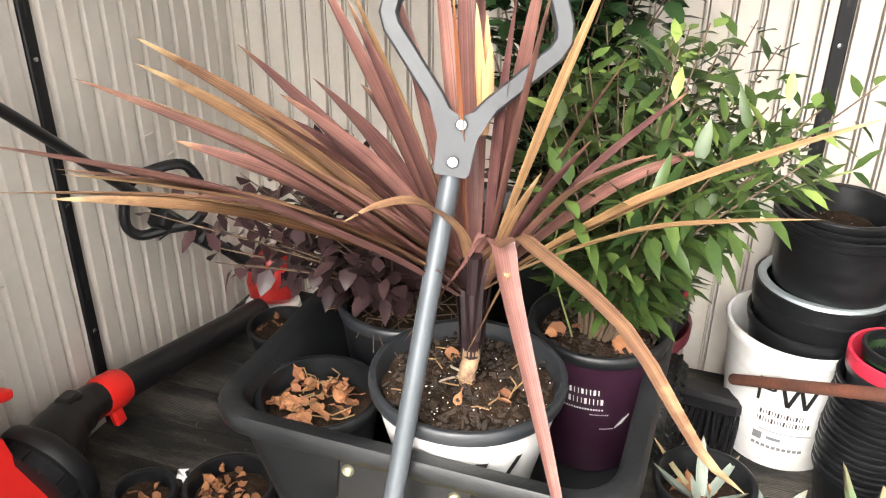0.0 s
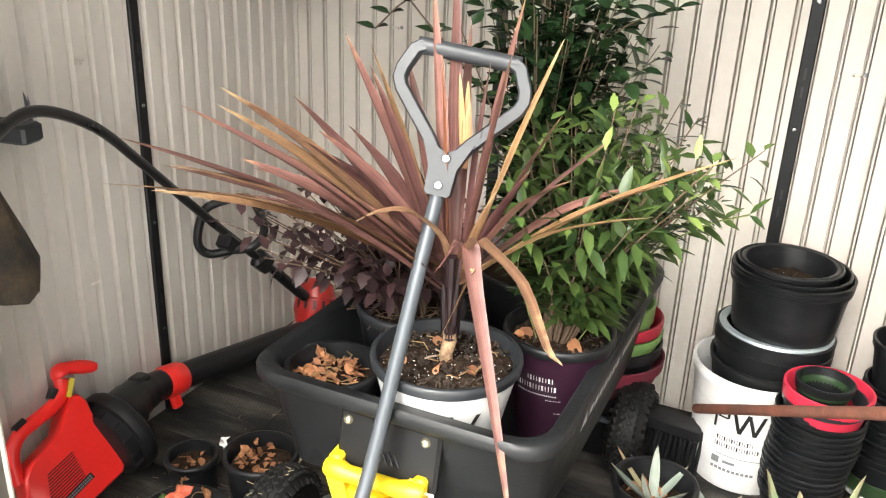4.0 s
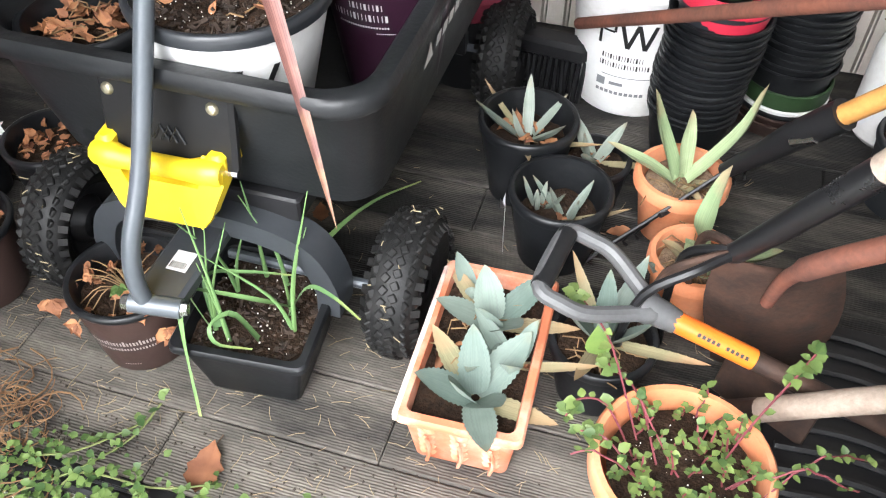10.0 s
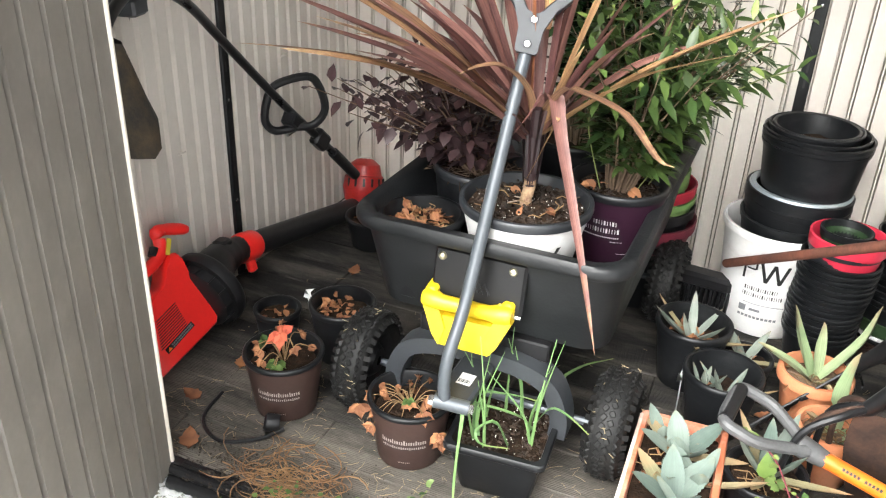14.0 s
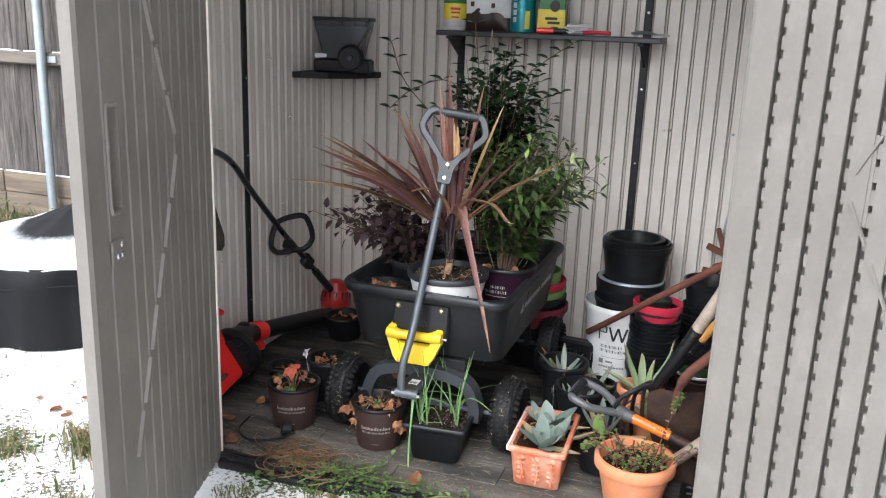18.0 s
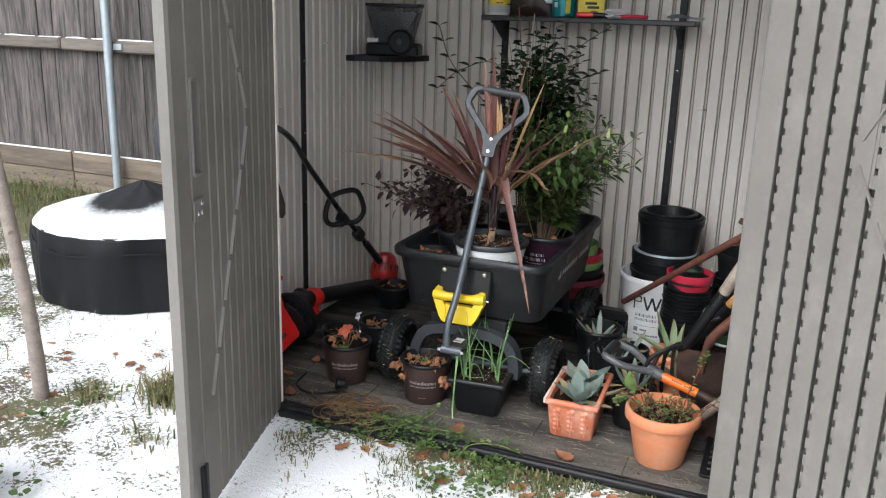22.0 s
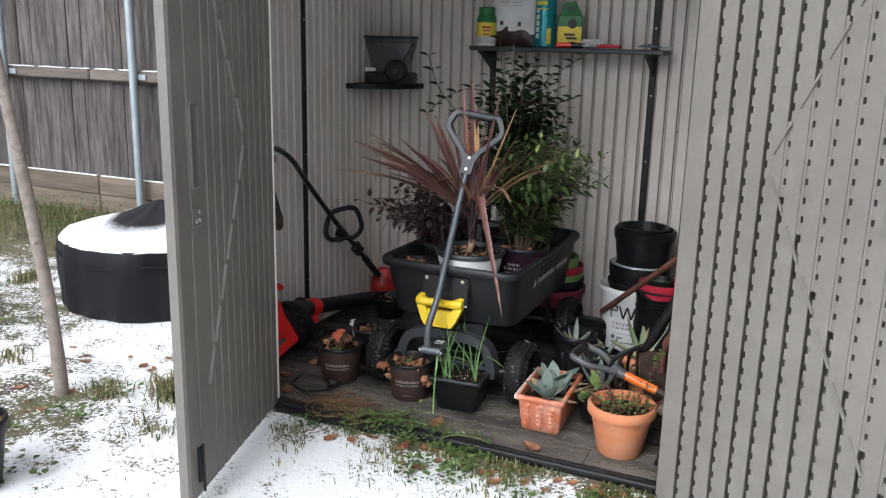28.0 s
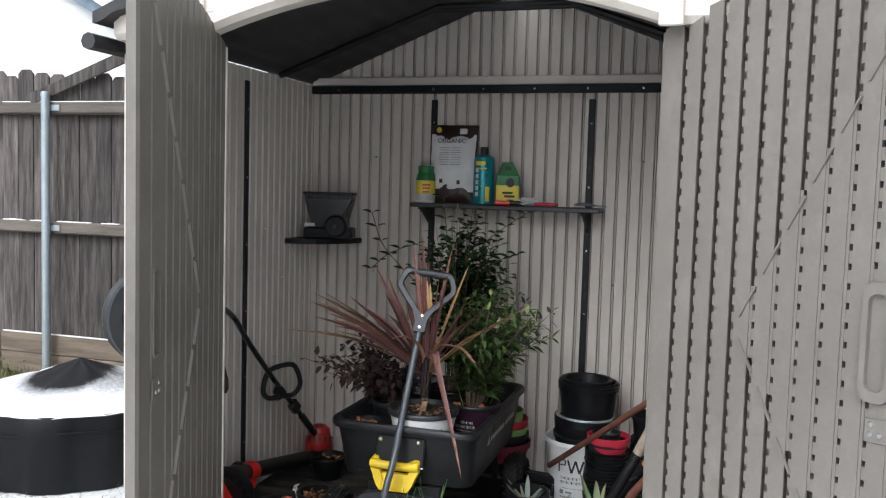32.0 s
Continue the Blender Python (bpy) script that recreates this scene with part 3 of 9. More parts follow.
# front returns on both sides of the opening and the arched header
OL, OR, SPRING, CROWN = -0.945, 0.615, 1.955, 2.10
sh = Shape().box(XL + 0.02, YF - 0.04, -0.02, OL, YF - 0.002, EAVE - 0.02, chamfer=0.004)
sh.box(OL - 0.03, YF - 0.075, -0.02, OL - 0.004, YF - 0.052, 1.95, chamfer=0.004)
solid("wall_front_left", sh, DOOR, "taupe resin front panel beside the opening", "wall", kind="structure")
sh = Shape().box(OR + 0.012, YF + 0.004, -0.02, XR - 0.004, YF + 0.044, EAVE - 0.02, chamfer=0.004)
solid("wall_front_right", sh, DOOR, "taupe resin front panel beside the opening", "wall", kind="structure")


def arch(x):
    u = (x - MID) / ((OR - OL) / 2)
    return CROWN - (CROWN - SPRING) * min(u * u, 1.0) if abs(u) < 1 else SPRING


sh, pts = Shape(), []
XS = [XL + 0.015 + (XR - XL + 0.035) * i / 60 for i in range(61)]
for x in XS:
    lo, hi = arch(x), gable(x) + 0.03
    hi = max(hi, lo + 0.05)
    pts += [(x, YF - 0.085, lo), (x, YF - 0.105, lo + 0.02), (x, YF - 0.105, hi), (x, YF - 0.03, hi), (x, YF - 0.03, lo)]
fs = []
for i in range(60):
    for e in range(5):
        f = (e + 1) % 5
        fs.append((5 * i + e, 5 * i + f, 5 * i + 5 + f, 5 * i + 5 + e))
sh.add(pts, fs + [(0, 4, 3, 2, 1), tuple(300 + e for e in range(5))])
header = solid("wall_front_header", sh, TRIM, "pale resin arched header over the opening", "wall", kind="structure", angle=30)
sh = Shape()
for i in range(0, 56, 4):
    x = XL - 0.05 + (XR - XL + 0.1) * (i + 2.5) / 60
    sh.box(x - 0.055, YF - 0.109, arch(x) + 0.075, x + 0.055, YF - 0.106, arch(x) + 0.079)
part("groove_line", sh, WALL, header)
# end blocks of the header over the hinges
for x in (OL - 0.0, OR + 0.0):
    sh = Shape().box(x - 0.035, YF - 0.122, SPRING - 0.01, x + 0.035, YF - 0.107, SPRING + 0.17, chamfer=0.006)
    part("corner_block", sh, TRIM, header)

# roof: two dark slopes with shallow ribs and a pale light strip at the ridge
for name, sgn in (("roof_left", -1), ("roof_right", 1)):
    sh, pts = Shape(), []
    run, rows = (XR - MID + 0.075 if sgn > 0 else MID - XL + 0.03), 46
    prof = []
    for i in range(rows):
        s = 0.05 + (run - 0.05) * i / (rows - 1)
        prof.append((s, 0.006 if i % 4 in (1, 2) else 0.0))
    for s, d in prof:
        z = RIDGE + 0.012 - (RIDGE - EAVE) * s / (XR - MID)
        x = MID + sgn * s
        for y in (YF - 0.16, YB + 0.12):
            pts += [(x, y, z + d), (x, y, z + 0.045)]
    fs = []
    for i in range(rows - 1):
        a, b = 4 * i, 4 * i + 4
        fs += [(a, a + 2, b + 2, b), (a + 1, b + 1, b + 3, a + 3), (a, b, b + 1, a + 1), (a + 2, a + 3, b + 3, b + 2)]
    e = 4 * (rows - 1)
    fs += [(0, 1, 3, 2), (e, e + 2, e + 3, e + 1)]
    sh.add(pts, fs)
    solid(name, sh, ROOF, "dark grey ribbed resin roof slope", "roof", kind="structure", angle=20)
    sh = Shape().tube([(MID + sgn * (run + 0.01), YF - 0.17, EAVE - 0.05), (MID + sgn * (run + 0.01), YB + 0.12, EAVE - 0.05)], 0.03, 8)
    solid("eave_trim", sh, ROOF, "dark grey rounded eave edge", "trim", kind="structure")
LENSM = material("translucent_ridge_panel", (0.85, 0.86, 0.86), 0.5, bump=0.05, grit=0.03)
LENSM.node_tree.nodes["Principled BSDF"].inputs["Transmission Weight"].default_value = 0.8
sh = Shape().box(MID - 0.055, YF - 0.16, RIDGE + 0.02, MID + 0.055, YB + 0.12, RIDGE + 0.032)
solid("roof_skylight", sh, LENSM, "translucent white ridge light strip", "skylight", kind="structure").visible_shadow = False

# steel truss bars under the roof and the bar along the back wall
sh = Shape()
for y in (YF + 0.18, YB - 0.42):
    sh.tube([(XL + 0.02, y, EAVE + 0.0), (MID - 0.30, y, 2.29), (MID + 0.30, y, 2.29), (XR - 0.02, y, EAVE)], 0.016, 8)
    sh.tube([(MID - 0.36, y, 2.275), (MID + 0.36, y, 2.275)], 0.014, 8)
solid("roof_truss", sh, STEEL, "black steel roof truss bars", "truss", kind="structure")
sh = Shape().box(XL, YB - 0.036, 1.945, XR, YB - 0.002, 1.985, chamfer=0.004)
solid("wall_beam", sh, STEEL, "black steel bar along the back wall", "beam", kind="structure")
sh = Shape().box(XL, YB - 0.02, 1.986, XR, YB - 0.002, 2.03, chamfer=0.004)
beam2 = solid("gable_rail", sh, WALL, "cream resin rail at the foot of the gable", "trim", kind="structure")
sh = Shape()
for i in range(9):
    x = XL + 0.16 + i * 0.26
    sh.lathe([(0, 0.004), (0.006, 0.003), (0.007, 0)], 8, Matrix.Translation((x, YB - 0.036, 1.965)) @ pose(0, 0, 0, 90, 0, 0))
part("screw", sh, CHROME, beam2)


def channel(name, x, y, facing, top, wide=0.032):
    """An upright steel channel screwed to the wall, with pairs of slots."""
    t = thing(name, x, y, 0, facing, label="black steel upright channel screwed to the shed wall", category="wall channel", kind="structure")
    part("channel", Shape().box(-wide / 2, -0.012, 0.0, wide / 2, -0.001, top, chamfer=0.003), STEEL, t)
    sh = Shape()
    z = 0.25
    while z < top - 0.1:
        sh.lathe([(0, 0.003), (0.005, 0.002), (0.006, 0)], 8, pose(0, -0.012, z, 90, 0, 0))
        z += 0.31
    part("screw", sh, CHROME, t)
    sh = Shape()
    z = 0.33
    while z < top - 0.1:
        sh.box(-0.003, -0.0126, z, 0.003, -0.0118, z + 0.028)
        sh.box(-0.003, -0.0126, z + 0.045, 0.003, -0.0118, z + 0.073)
        z += 0.31
    part("slot", sh, INKB, t)


channel("wall_channel", -0.615, YB, 0, 1.915)
channel("wall_channel", 0.185, YB, 0, 1.915)
channel("wall_channel", XL, 1.255, 90, 1.93)

# small plastic wall bosses
for x, z in ((-0.95, 1.62), (-0.33, 1.62), (0.42, 1.62), (-0.95, 1.02), (-0.33, 1.02), (0.30, 1.02), (0.55, 1.02), (-0.55, 1.62)):
    t = thing("wall_boss", x, YB, z, label="small moulded loop on the resin wall", category="boss", group="wall bosses", kind="structure")
    part("loop", Shape().tube([(-0.008, 0, -0.005), (-0.008, -0.008, 0), (0.008, -0.008, 0), (0.008, 0, -0.005)], 0.003, 6), WALL, t)
    part("hole", Shape().lathe([(0, 0.002), (0.005, 0.0015), (0.0055, 0)], 8, pose(0.018, 0, 0.0, 90, 0, 0)), INKG, t)
for y, z in ((1.55, 0.62), (1.70, 0.34), (1.05, 0.47), (1.45, 1.25), (1.62, 1.0), (1.08, 1.0), (1.62, 0.55), (0.75, 0.6)):
    t = thing("wall_boss", XL, y, z, 90, label="small moulded loop on the resin wall", category="boss", group="wall bosses", kind="structure")
    part("loop", Shape().tube([(-0.008, 0, -0.005), (-0.008, -0.008, 0), (0.008, -0.008, 0), (0.008, 0, -0.005)], 0.003, 6), WALL, t)

# floor: two panels with fine ribs, and a black lip along the sill
fn, flk = FLOORM.node_tree.nodes, FLOORM.node_tree.links
wv = fn.new("ShaderNodeTexWave")
wv.bands_direction = "Y"
wv.inputs["Scale"].default_value, wv.inputs["Distortion"].default_value, wv.inputs["Detail"].default_value = 62.0, 2.5, 3
tcn = fn.new("ShaderNodeTexCoord")
flk.new(tcn.outputs["Object"], wv.inputs["Vector"])
bpn = fn.new("ShaderNodeBump")
bpn.inputs["Strength"].default_value, bpn.inputs["Distance"].default_value = 0.4, 0.003
flk.new(wv.outputs["Fac"], bpn.inputs["Height"])
old = [k for k in FLOORM.node_tree.links if k.to_socket.name == "Normal" and k.to_node.type == "BSDF_PRINCIPLED"][0]
flk.new(old.from_socket, bpn.inputs["Normal"])
flk.new(bpn.outputs[0], fn["Principled BSDF"].inputs["Normal"])
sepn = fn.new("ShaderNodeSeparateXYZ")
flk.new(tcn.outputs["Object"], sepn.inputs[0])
# more of the pale floor tone towards the door, from y 1.0 to 0.5
paler_front = fn.new("ShaderNodeMapRange")
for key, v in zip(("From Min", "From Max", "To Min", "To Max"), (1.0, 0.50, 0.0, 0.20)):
    paler_front.inputs[key].default_value = v
flk.new(sepn.outputs["Y"], paler_front.inputs["Value"])
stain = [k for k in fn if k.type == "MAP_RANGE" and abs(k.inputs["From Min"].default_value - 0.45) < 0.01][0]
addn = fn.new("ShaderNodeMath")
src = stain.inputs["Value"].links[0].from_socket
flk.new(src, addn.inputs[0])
flk.new(paler_front.outputs[0], addn.inputs[1])
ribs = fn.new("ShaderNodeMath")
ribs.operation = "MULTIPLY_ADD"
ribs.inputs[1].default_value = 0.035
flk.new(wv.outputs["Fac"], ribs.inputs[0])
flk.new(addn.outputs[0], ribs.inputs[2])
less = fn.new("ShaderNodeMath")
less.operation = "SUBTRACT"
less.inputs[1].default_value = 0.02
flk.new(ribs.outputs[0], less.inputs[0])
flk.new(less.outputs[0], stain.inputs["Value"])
floor = tagged(new("floor"), "dark grey worn resin shed floor panels", "floor", kind="structure")
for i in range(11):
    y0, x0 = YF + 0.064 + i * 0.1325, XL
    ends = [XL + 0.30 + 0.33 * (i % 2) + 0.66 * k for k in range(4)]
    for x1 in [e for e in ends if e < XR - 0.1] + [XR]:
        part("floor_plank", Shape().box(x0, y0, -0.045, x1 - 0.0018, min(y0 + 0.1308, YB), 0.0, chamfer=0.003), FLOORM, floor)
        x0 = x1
sh = Shape()
sh.tube([(OL - 0.02, YF + 0.034, -0.012), (OR + 0.02, YF + 0.034, -0.012)], 0.012, 10)
sh.box(OL - 0.02, YF + 0.042, -0.05, OR + 0.02, YF + 0.063, 0.002, chamfer=0.003)
for i in range(12):
    sh.box(OL + 0.05 + i * 0.125, YF + 0.046, 0.0, OL + 0.12 + i * 0.125, YF + 0.056, 0.005, chamfer=0.001)
solid("door_sill", sh, BLACK, "black resin lip along the floor edge", "sill", kind="structure")


def door(name, hx, hy, angle, mirror, raise_z, label):
    """A grooved resin door leaf 0.79 m wide. Local x runs from the hinge to the free edge, local -y is the inner face when mirror is 1."""
    W, T = 0.795, 0.052
    t = thing(name, hx, hy, 0, angle, label=label, category="door", kind="structure")
    g = mirror

    def head(u):
        return SPRING - 0.005 + (CROWN - SPRING) * (1 - (1 - u / 0.78) ** 2) if u < 0.78 else CROWN - 0.005

    pitch, gw, gd = (0.0623, 0.0185, 0.042) if g > 0 else (0.0586, 0.0185, 0.042)
    back = T / 2 if g > 0 else 0.007
    grooves = [0.062 + pitch * i for i in range(11)] if g > 0 else [0.048 + pitch * i for i in range(12)]
    zc = 1.09 + raise_z
    cut = (0.633, 0.677) if g < 0 else ()
    us = [(0.0, 0.0)]
    for u in grooves:
        if g < 0:
            if abs(u - 0.64) < 0.02:
                us += [(cut[0], 0), (cut[1], 0)]
                continue
            dp = 0.011 if u < 0.45 else 0.004
            us += [(u, 0), (u + 0.002, dp), (u + 0.010, dp), (u + 0.014, 0)]
            continue
        us += [(u, 0), (u + 0.0005, 0.005), (u - 0.012, 0.007), (u - 0.012, gd), (u + gw + 0.012, gd), (u + gw + 0.012, 0.007), (u + gw - 0.0005, 0.005), (u + gw, 0)]
    us += [(W - 0.012, 0.0), (W, 0.006)]
    low = -0.015
    k, pts, fs = len(us), [], []
    for u, d in us:
        ya, yb = -g * (T / 2 - d), g * back
        pts += [(u, ya, low), (u, ya, head(u)), (u, yb, head(u)), (u, yb, low)]
    for i in range(k - 1):
        for e in range(4):
            f = (e + 1) % 4
            q = (4 * i + e, 4 * i + 4 + e, 4 * i + 4 + f, 4 * i + f)
            if cut and us[i][0] == cut[0] and e == 0:
                b = len(pts)
                pts += [(u, -g * T / 2, z) for z in (zc - 0.118, zc + 0.118) for u in cut]
                fs += [(b + 1, b, 4 * i, 4 * i + 4), (b + 2, b + 3, 4 * i + 5, 4 * i + 1)]
                continue
            fs.append(q if g > 0 else q[::-1])
    fs += [(0, 1, 2, 3), tuple(4 * (k - 1) + e for e in (3, 2, 1, 0))]
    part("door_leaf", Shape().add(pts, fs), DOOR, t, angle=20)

    # short ridges that step from groove to groove, from the head down to the latch
    turn = 1.11 + raise_z - 0.035

    def ridge_u(z):
        return 0.268 + (z - turn) * (0.50 if z > turn else -0.52)

    # bars that fill the grooves, with a gap between each two: set aside towards the hinge, flush towards the latch
    deep, shallow = Shape(), Shape()
    for i, u in enumerate(grooves if g > 0 else []):
        z = 0.0155 + 0.0087 * i % 0.049
        a, b = sorted((-g * (T / 2 - 0.003), -g * (T / 2 - gd - 0.001)))
        while z < head(u) - 0.06:
            far = u > ridge_u(z)
            (shallow if far else deep).box(u + (0.0090 if far else 0.0098), a, z, u + gw - 0.0010, b, z + (0.0325 if far else 0.0290))
            if far:
                shallow.box(u + 0.0002, a + 0.0005, z, u + 0.0080, b, z + 0.049)
            z += 0.049
    if g > 0:
        part("groove_bar", deep, DOOR, t)
        part("groove_bar", shallow, DOOR, t)
    for up in (1, -1):
        for k in range(9 if up > 0 else 6):
            z0 = turn + up * (0.03 + 0.1235 * k)
            if z0 + 0.09 > head(0.28 + 0.0586 * k) - 0.04:
                break
            a = Vector((0.284 + pitch * k, -g * T / 2, z0))
            b = Vector((0.329 + pitch * k, -g * T / 2, z0 + up * (0.087 if g > 0 else 0.108)))
            d = (b - a).normalized()
            n = Vector((d.z, 0, -d.x)) * (0.0035 if g > 0 else 0.010)
            out = Vector((0, -g * (0.007 if g > 0 else 0.008), 0))
            part("stiffening_ridge", Shape().add([a - n, a + n, b + n, b - n, a + out - n * 0.7, a + out + n * 0.7, b + out + n * 0.7, b + out - n * 0.7],
                 [(0, 1, 5, 4), (1, 2, 6, 5), (2, 3, 7, 6), (3, 0, 4, 7), (4, 5, 6, 7)]), DOOR, t, angle=10)
    # moulded pull with its recess
    ring, ring2, proud, deep_in = (rounded_ring(0.042, 0.15, 0.03), rounded_ring(0.022, 0.118, 0.02), 0.017, 0.0015) if g > 0 else (rounded_ring(0.032, 0.130, 0.018), rounded_ring(0.0225, 0.1185, 0.004), 0.004, -0.024)
    rings = [[(0.655 + x, -g * T / 2, zc + z) for x, z in ring], [(0.655 + x * 0.90, -g * (T / 2 + proud), zc + z * 0.97) for x, z in ring],
             [(0.655 + x * 1.06, -g * (T / 2 + proud), zc + z * 1.01) for x, z in ring2], [(0.655 + x * 0.97, -g * (T / 2 + deep_in), zc + z * 0.99) for x, z in ring2]]
    part("pull_surround", loft(Shape(), rings), DOOR, t, angle=25)
    sh = Shape().add(rings[-1], [tuple(range(len(ring2)))])
    part("pull_recess", sh, DOOR, t, smooth=False)
    # lock plate with bolts
    sh = Shape().box(0.635, min(-g * T / 2, -g * (T / 2 + 0.006)), zc - 0.245, 0.70, max(-g * T / 2, -g * (T / 2 + 0.006)), zc - 0.185, chamfer=0.002)
    part("lock_plate", sh, DOOR, t)
    for bu, bz in ((0.65, -0.20), (0.65, -0.225), (0.672, -0.225)):
        part("bolt", Shape().lathe([(0, 0.004), (0.006, 0.003), (0.008, 0)], 10, pose(bu, -g * (T / 2 + 0.006), zc + bz, 90 * g, 0, 0)), CHROME, t)
    # foot bolt
    sh = Shape().box(0.715, min(-g * T / 2, -g * (T / 2 + 0.01)), 0.03, 0.735, max(-g * T / 2, -g * (T / 2 + 0.01)), 0.15, chamfer=0.003)
    sh.tube([(0.725, -g * (T / 2 + 0.016), 0.0), (0.725, -g * (T / 2 + 0.016), 0.16)], 0.005, 8)
    part("foot_bolt", sh, STEEL, t)
    # rolled hinge edge
    sh = Shape().box(-0.012, -0.022, 0.0, -0.0005, 0.022, SPRING - 0.01, chamfer=0.003)
    if g < 0:
        sh = Shape().box(-0.011, -0.022, 0.0, -0.0005, 0.031, SPRING - 0.01, chamfer=0.003)
    part("hinge_edge", sh, TRIM if g < 0 else DOOR, t)
    return t


door("door_left", -0.944, 0.470, -74.4, -1, 0.0, "open taupe resin shed door with grooved inner face")
door("door_right", 0.612, 0.425, -32.5, 1, 0.035, "open taupe resin shed door with grooved inner face")

# ---- yard: ground, fence, covered fire pit, sapling, neighbour's house ----
GZ = -0.045


def lie(x, y):
    """The ground's height."""
    return GZ + 0.012 * noise.noise((x * 1.3, y * 1.3, 0)) + 0.02 * noise.noise((x * 0.35, y * 0.35, 4))


GROUND = bpy.data.materials.new("snowy_winter_lawn")
GROUND.use_nodes = True
gn, gl = GROUND.node_tree.nodes, GROUND.node_tree.links
gb = gn["Principled BSDF"]
gb.inputs["Roughness"].default_value = 0.85
gtc = gn.new("ShaderNodeTexCoord")


def gnoise(scale, detail=6, rough=0.6):
    k = gn.new("ShaderNodeTexNoise")
    k.inputs["Scale"].default_value, k.inputs["Detail"].default_value, k.inputs["Roughness"].default_value = scale, detail, rough
    gl.new(gtc.outputs["Object"], k.inputs["Vector"])
    return k.outputs["Fac"]


def gmix(fac, a, b):
    k = gn.new("ShaderNodeMix")
    k.data_type = "RGBA"
    gl.new(fac, k.inputs["Factor"])
    for s, c in (("A", a), ("B", b)):
        if isinstance(c, tuple):
            k.inputs[s].default_value = (*c, 1)
        else:
            gl.new(c, k.inputs[s])
    return k.outputs["Result"]


def gmap(v, a, b, c=0.0, d=1.0):
    k = gn.new("ShaderNodeMapRange")
    for i, q in zip(("From Min", "From Max", "To Min", "To Max"), (a, b, c, d)):
        k.inputs[i].default_value = q
    gl.new(v, k.inputs["Value"])
    return k.outputs[0]


turf = gmix(gmap(gnoise(7), 0.4, 0.6), (0.11, 0.088, 0.045), (0.042, 0.058, 0.020))
turf = gmix(gmap(gnoise(150, 3), 0.35, 0.65), turf, (0.155, 0.135, 0.07))
mud = gmix(gmap(gnoise(60), 0.4, 0.6), (0.05, 0.036, 0.025), (0.10, 0.07, 0.045))
turf = gmix(gmap(gnoise(3.1), 0.56, 0.66), turf, mud)
ga = gn.new("ShaderNodeAttribute")
ga.attribute_name = "snow"
gs = gn.new("ShaderNodeMath")
gs.operation = "ADD"
gl.new(ga.outputs["Fac"], gs.inputs[0])
n1, n2 = gn.new("ShaderNodeMath"), gn.new("ShaderNodeMath")
n1.operation, n2.operation = "MULTIPLY_ADD", "MULTIPLY_ADD"
gl.new(gnoise(5.5, 8, 0.7), n1.inputs[0])
n1.inputs[1].default_value, n1.inputs[2].default_value = 1.6, -0.8
gl.new(gnoise(70, 4, 0.7), n2.inputs[0])
n2.inputs[1].default_value = 1.5
gl.new(n1.outputs[0], n2.inputs[2])
gl.new(n2.outputs[0], gs.inputs[1])
white = gmix(gnoise(4), (0.91, 0.915, 0.92), (0.86, 0.865, 0.875))
gl.new(gmix(gmap(gs.outputs[0], 1.06, 1.20), turf, white), gb.inputs["Base Color"])
gbp = gn.new("ShaderNodeBump")
gbp.inputs["Strength"].default_value, gbp.inputs["Distance"].default_value = 0.8, 0.012
gl.new(gnoise(55, 6, 0.7), gbp.inputs["Height"])
gl.new(gbp.outputs[0], gb.inputs["Normal"])


def snowiness(x, y):
    """How much snow lies: little by the shed's sill and the fence, much on the open lawn."""
    s = 0.62
    d = math.hypot(x + 0.1, (y - 0.30) * 1.0)
    if y < 0.56 and -1.1 < x < 1.2:
        edge = max(0.0, 1 - (0.51 - y - 0.10 * noise.noise((x * 5, y * 5, 1))) / (0.09 + 0.08 * max(0.0, min(1.0, (x + 0.5) / 0.6))))
        s -= (0.62 if x > -0.2 else 0.62 + 1.9 * max(x + 0.2, -0.30)) * min(edge, 1.0)
    if y > 1.5:
        s -= 0.5 * min((y - 1.5) / 0.7, 1)
    s -= (0.28 if x > -1.2 else 0.32) * max(0.0, noise.noise((x * 0.9 + 5, y * 0.9, 2)) * 1.6)
    if x < -2.2:
        s -= 0.22 * min((-2.2 - x) / 0.9, 1.0) * min(max((y + 0.2) / 0.6, 0.0), 1.0)
    s -= 0.16 * math.exp(-((x + 1.75) ** 2 + (y - 0.05) ** 2) / 0.12)
    return max(s, -0.5)


edges_x = [-60, -30, -15, -9] + [-7 + 0.06 * i for i in range(160)] + [3, 5, 9, 16, 30, 60]
edges_y = [-60, -30, -15, -8, -5, -3.5] + [-2.6 + 0.06 * i for i in range(100)] + [4, 6, 10, 20, 40, 60]
sh, nx = Shape(), len(edges_x)
pts = [(x, y, lie(x, y) if -8 < x < 3 and -4 < y < 4 else GZ) for y in edges_y for x in edges_x]
fs = [(j * nx + i, j * nx + i + 1, (j + 1) * nx + i + 1, (j + 1) * nx + i) for j in range(len(edges_y) - 1) for i in range(nx - 1)]
sh.add(pts, fs)
ground = solid("ground", sh, GROUND, "winter lawn under a thin patchy layer of snow", "ground", kind="structure", angle=180)
at = ground.data.attributes.new("snow", "FLOAT", "POINT")
at.data.foreach_set("value", np.array([snowiness(p[0], p[1]) for p in pts], dtype=np.float32))

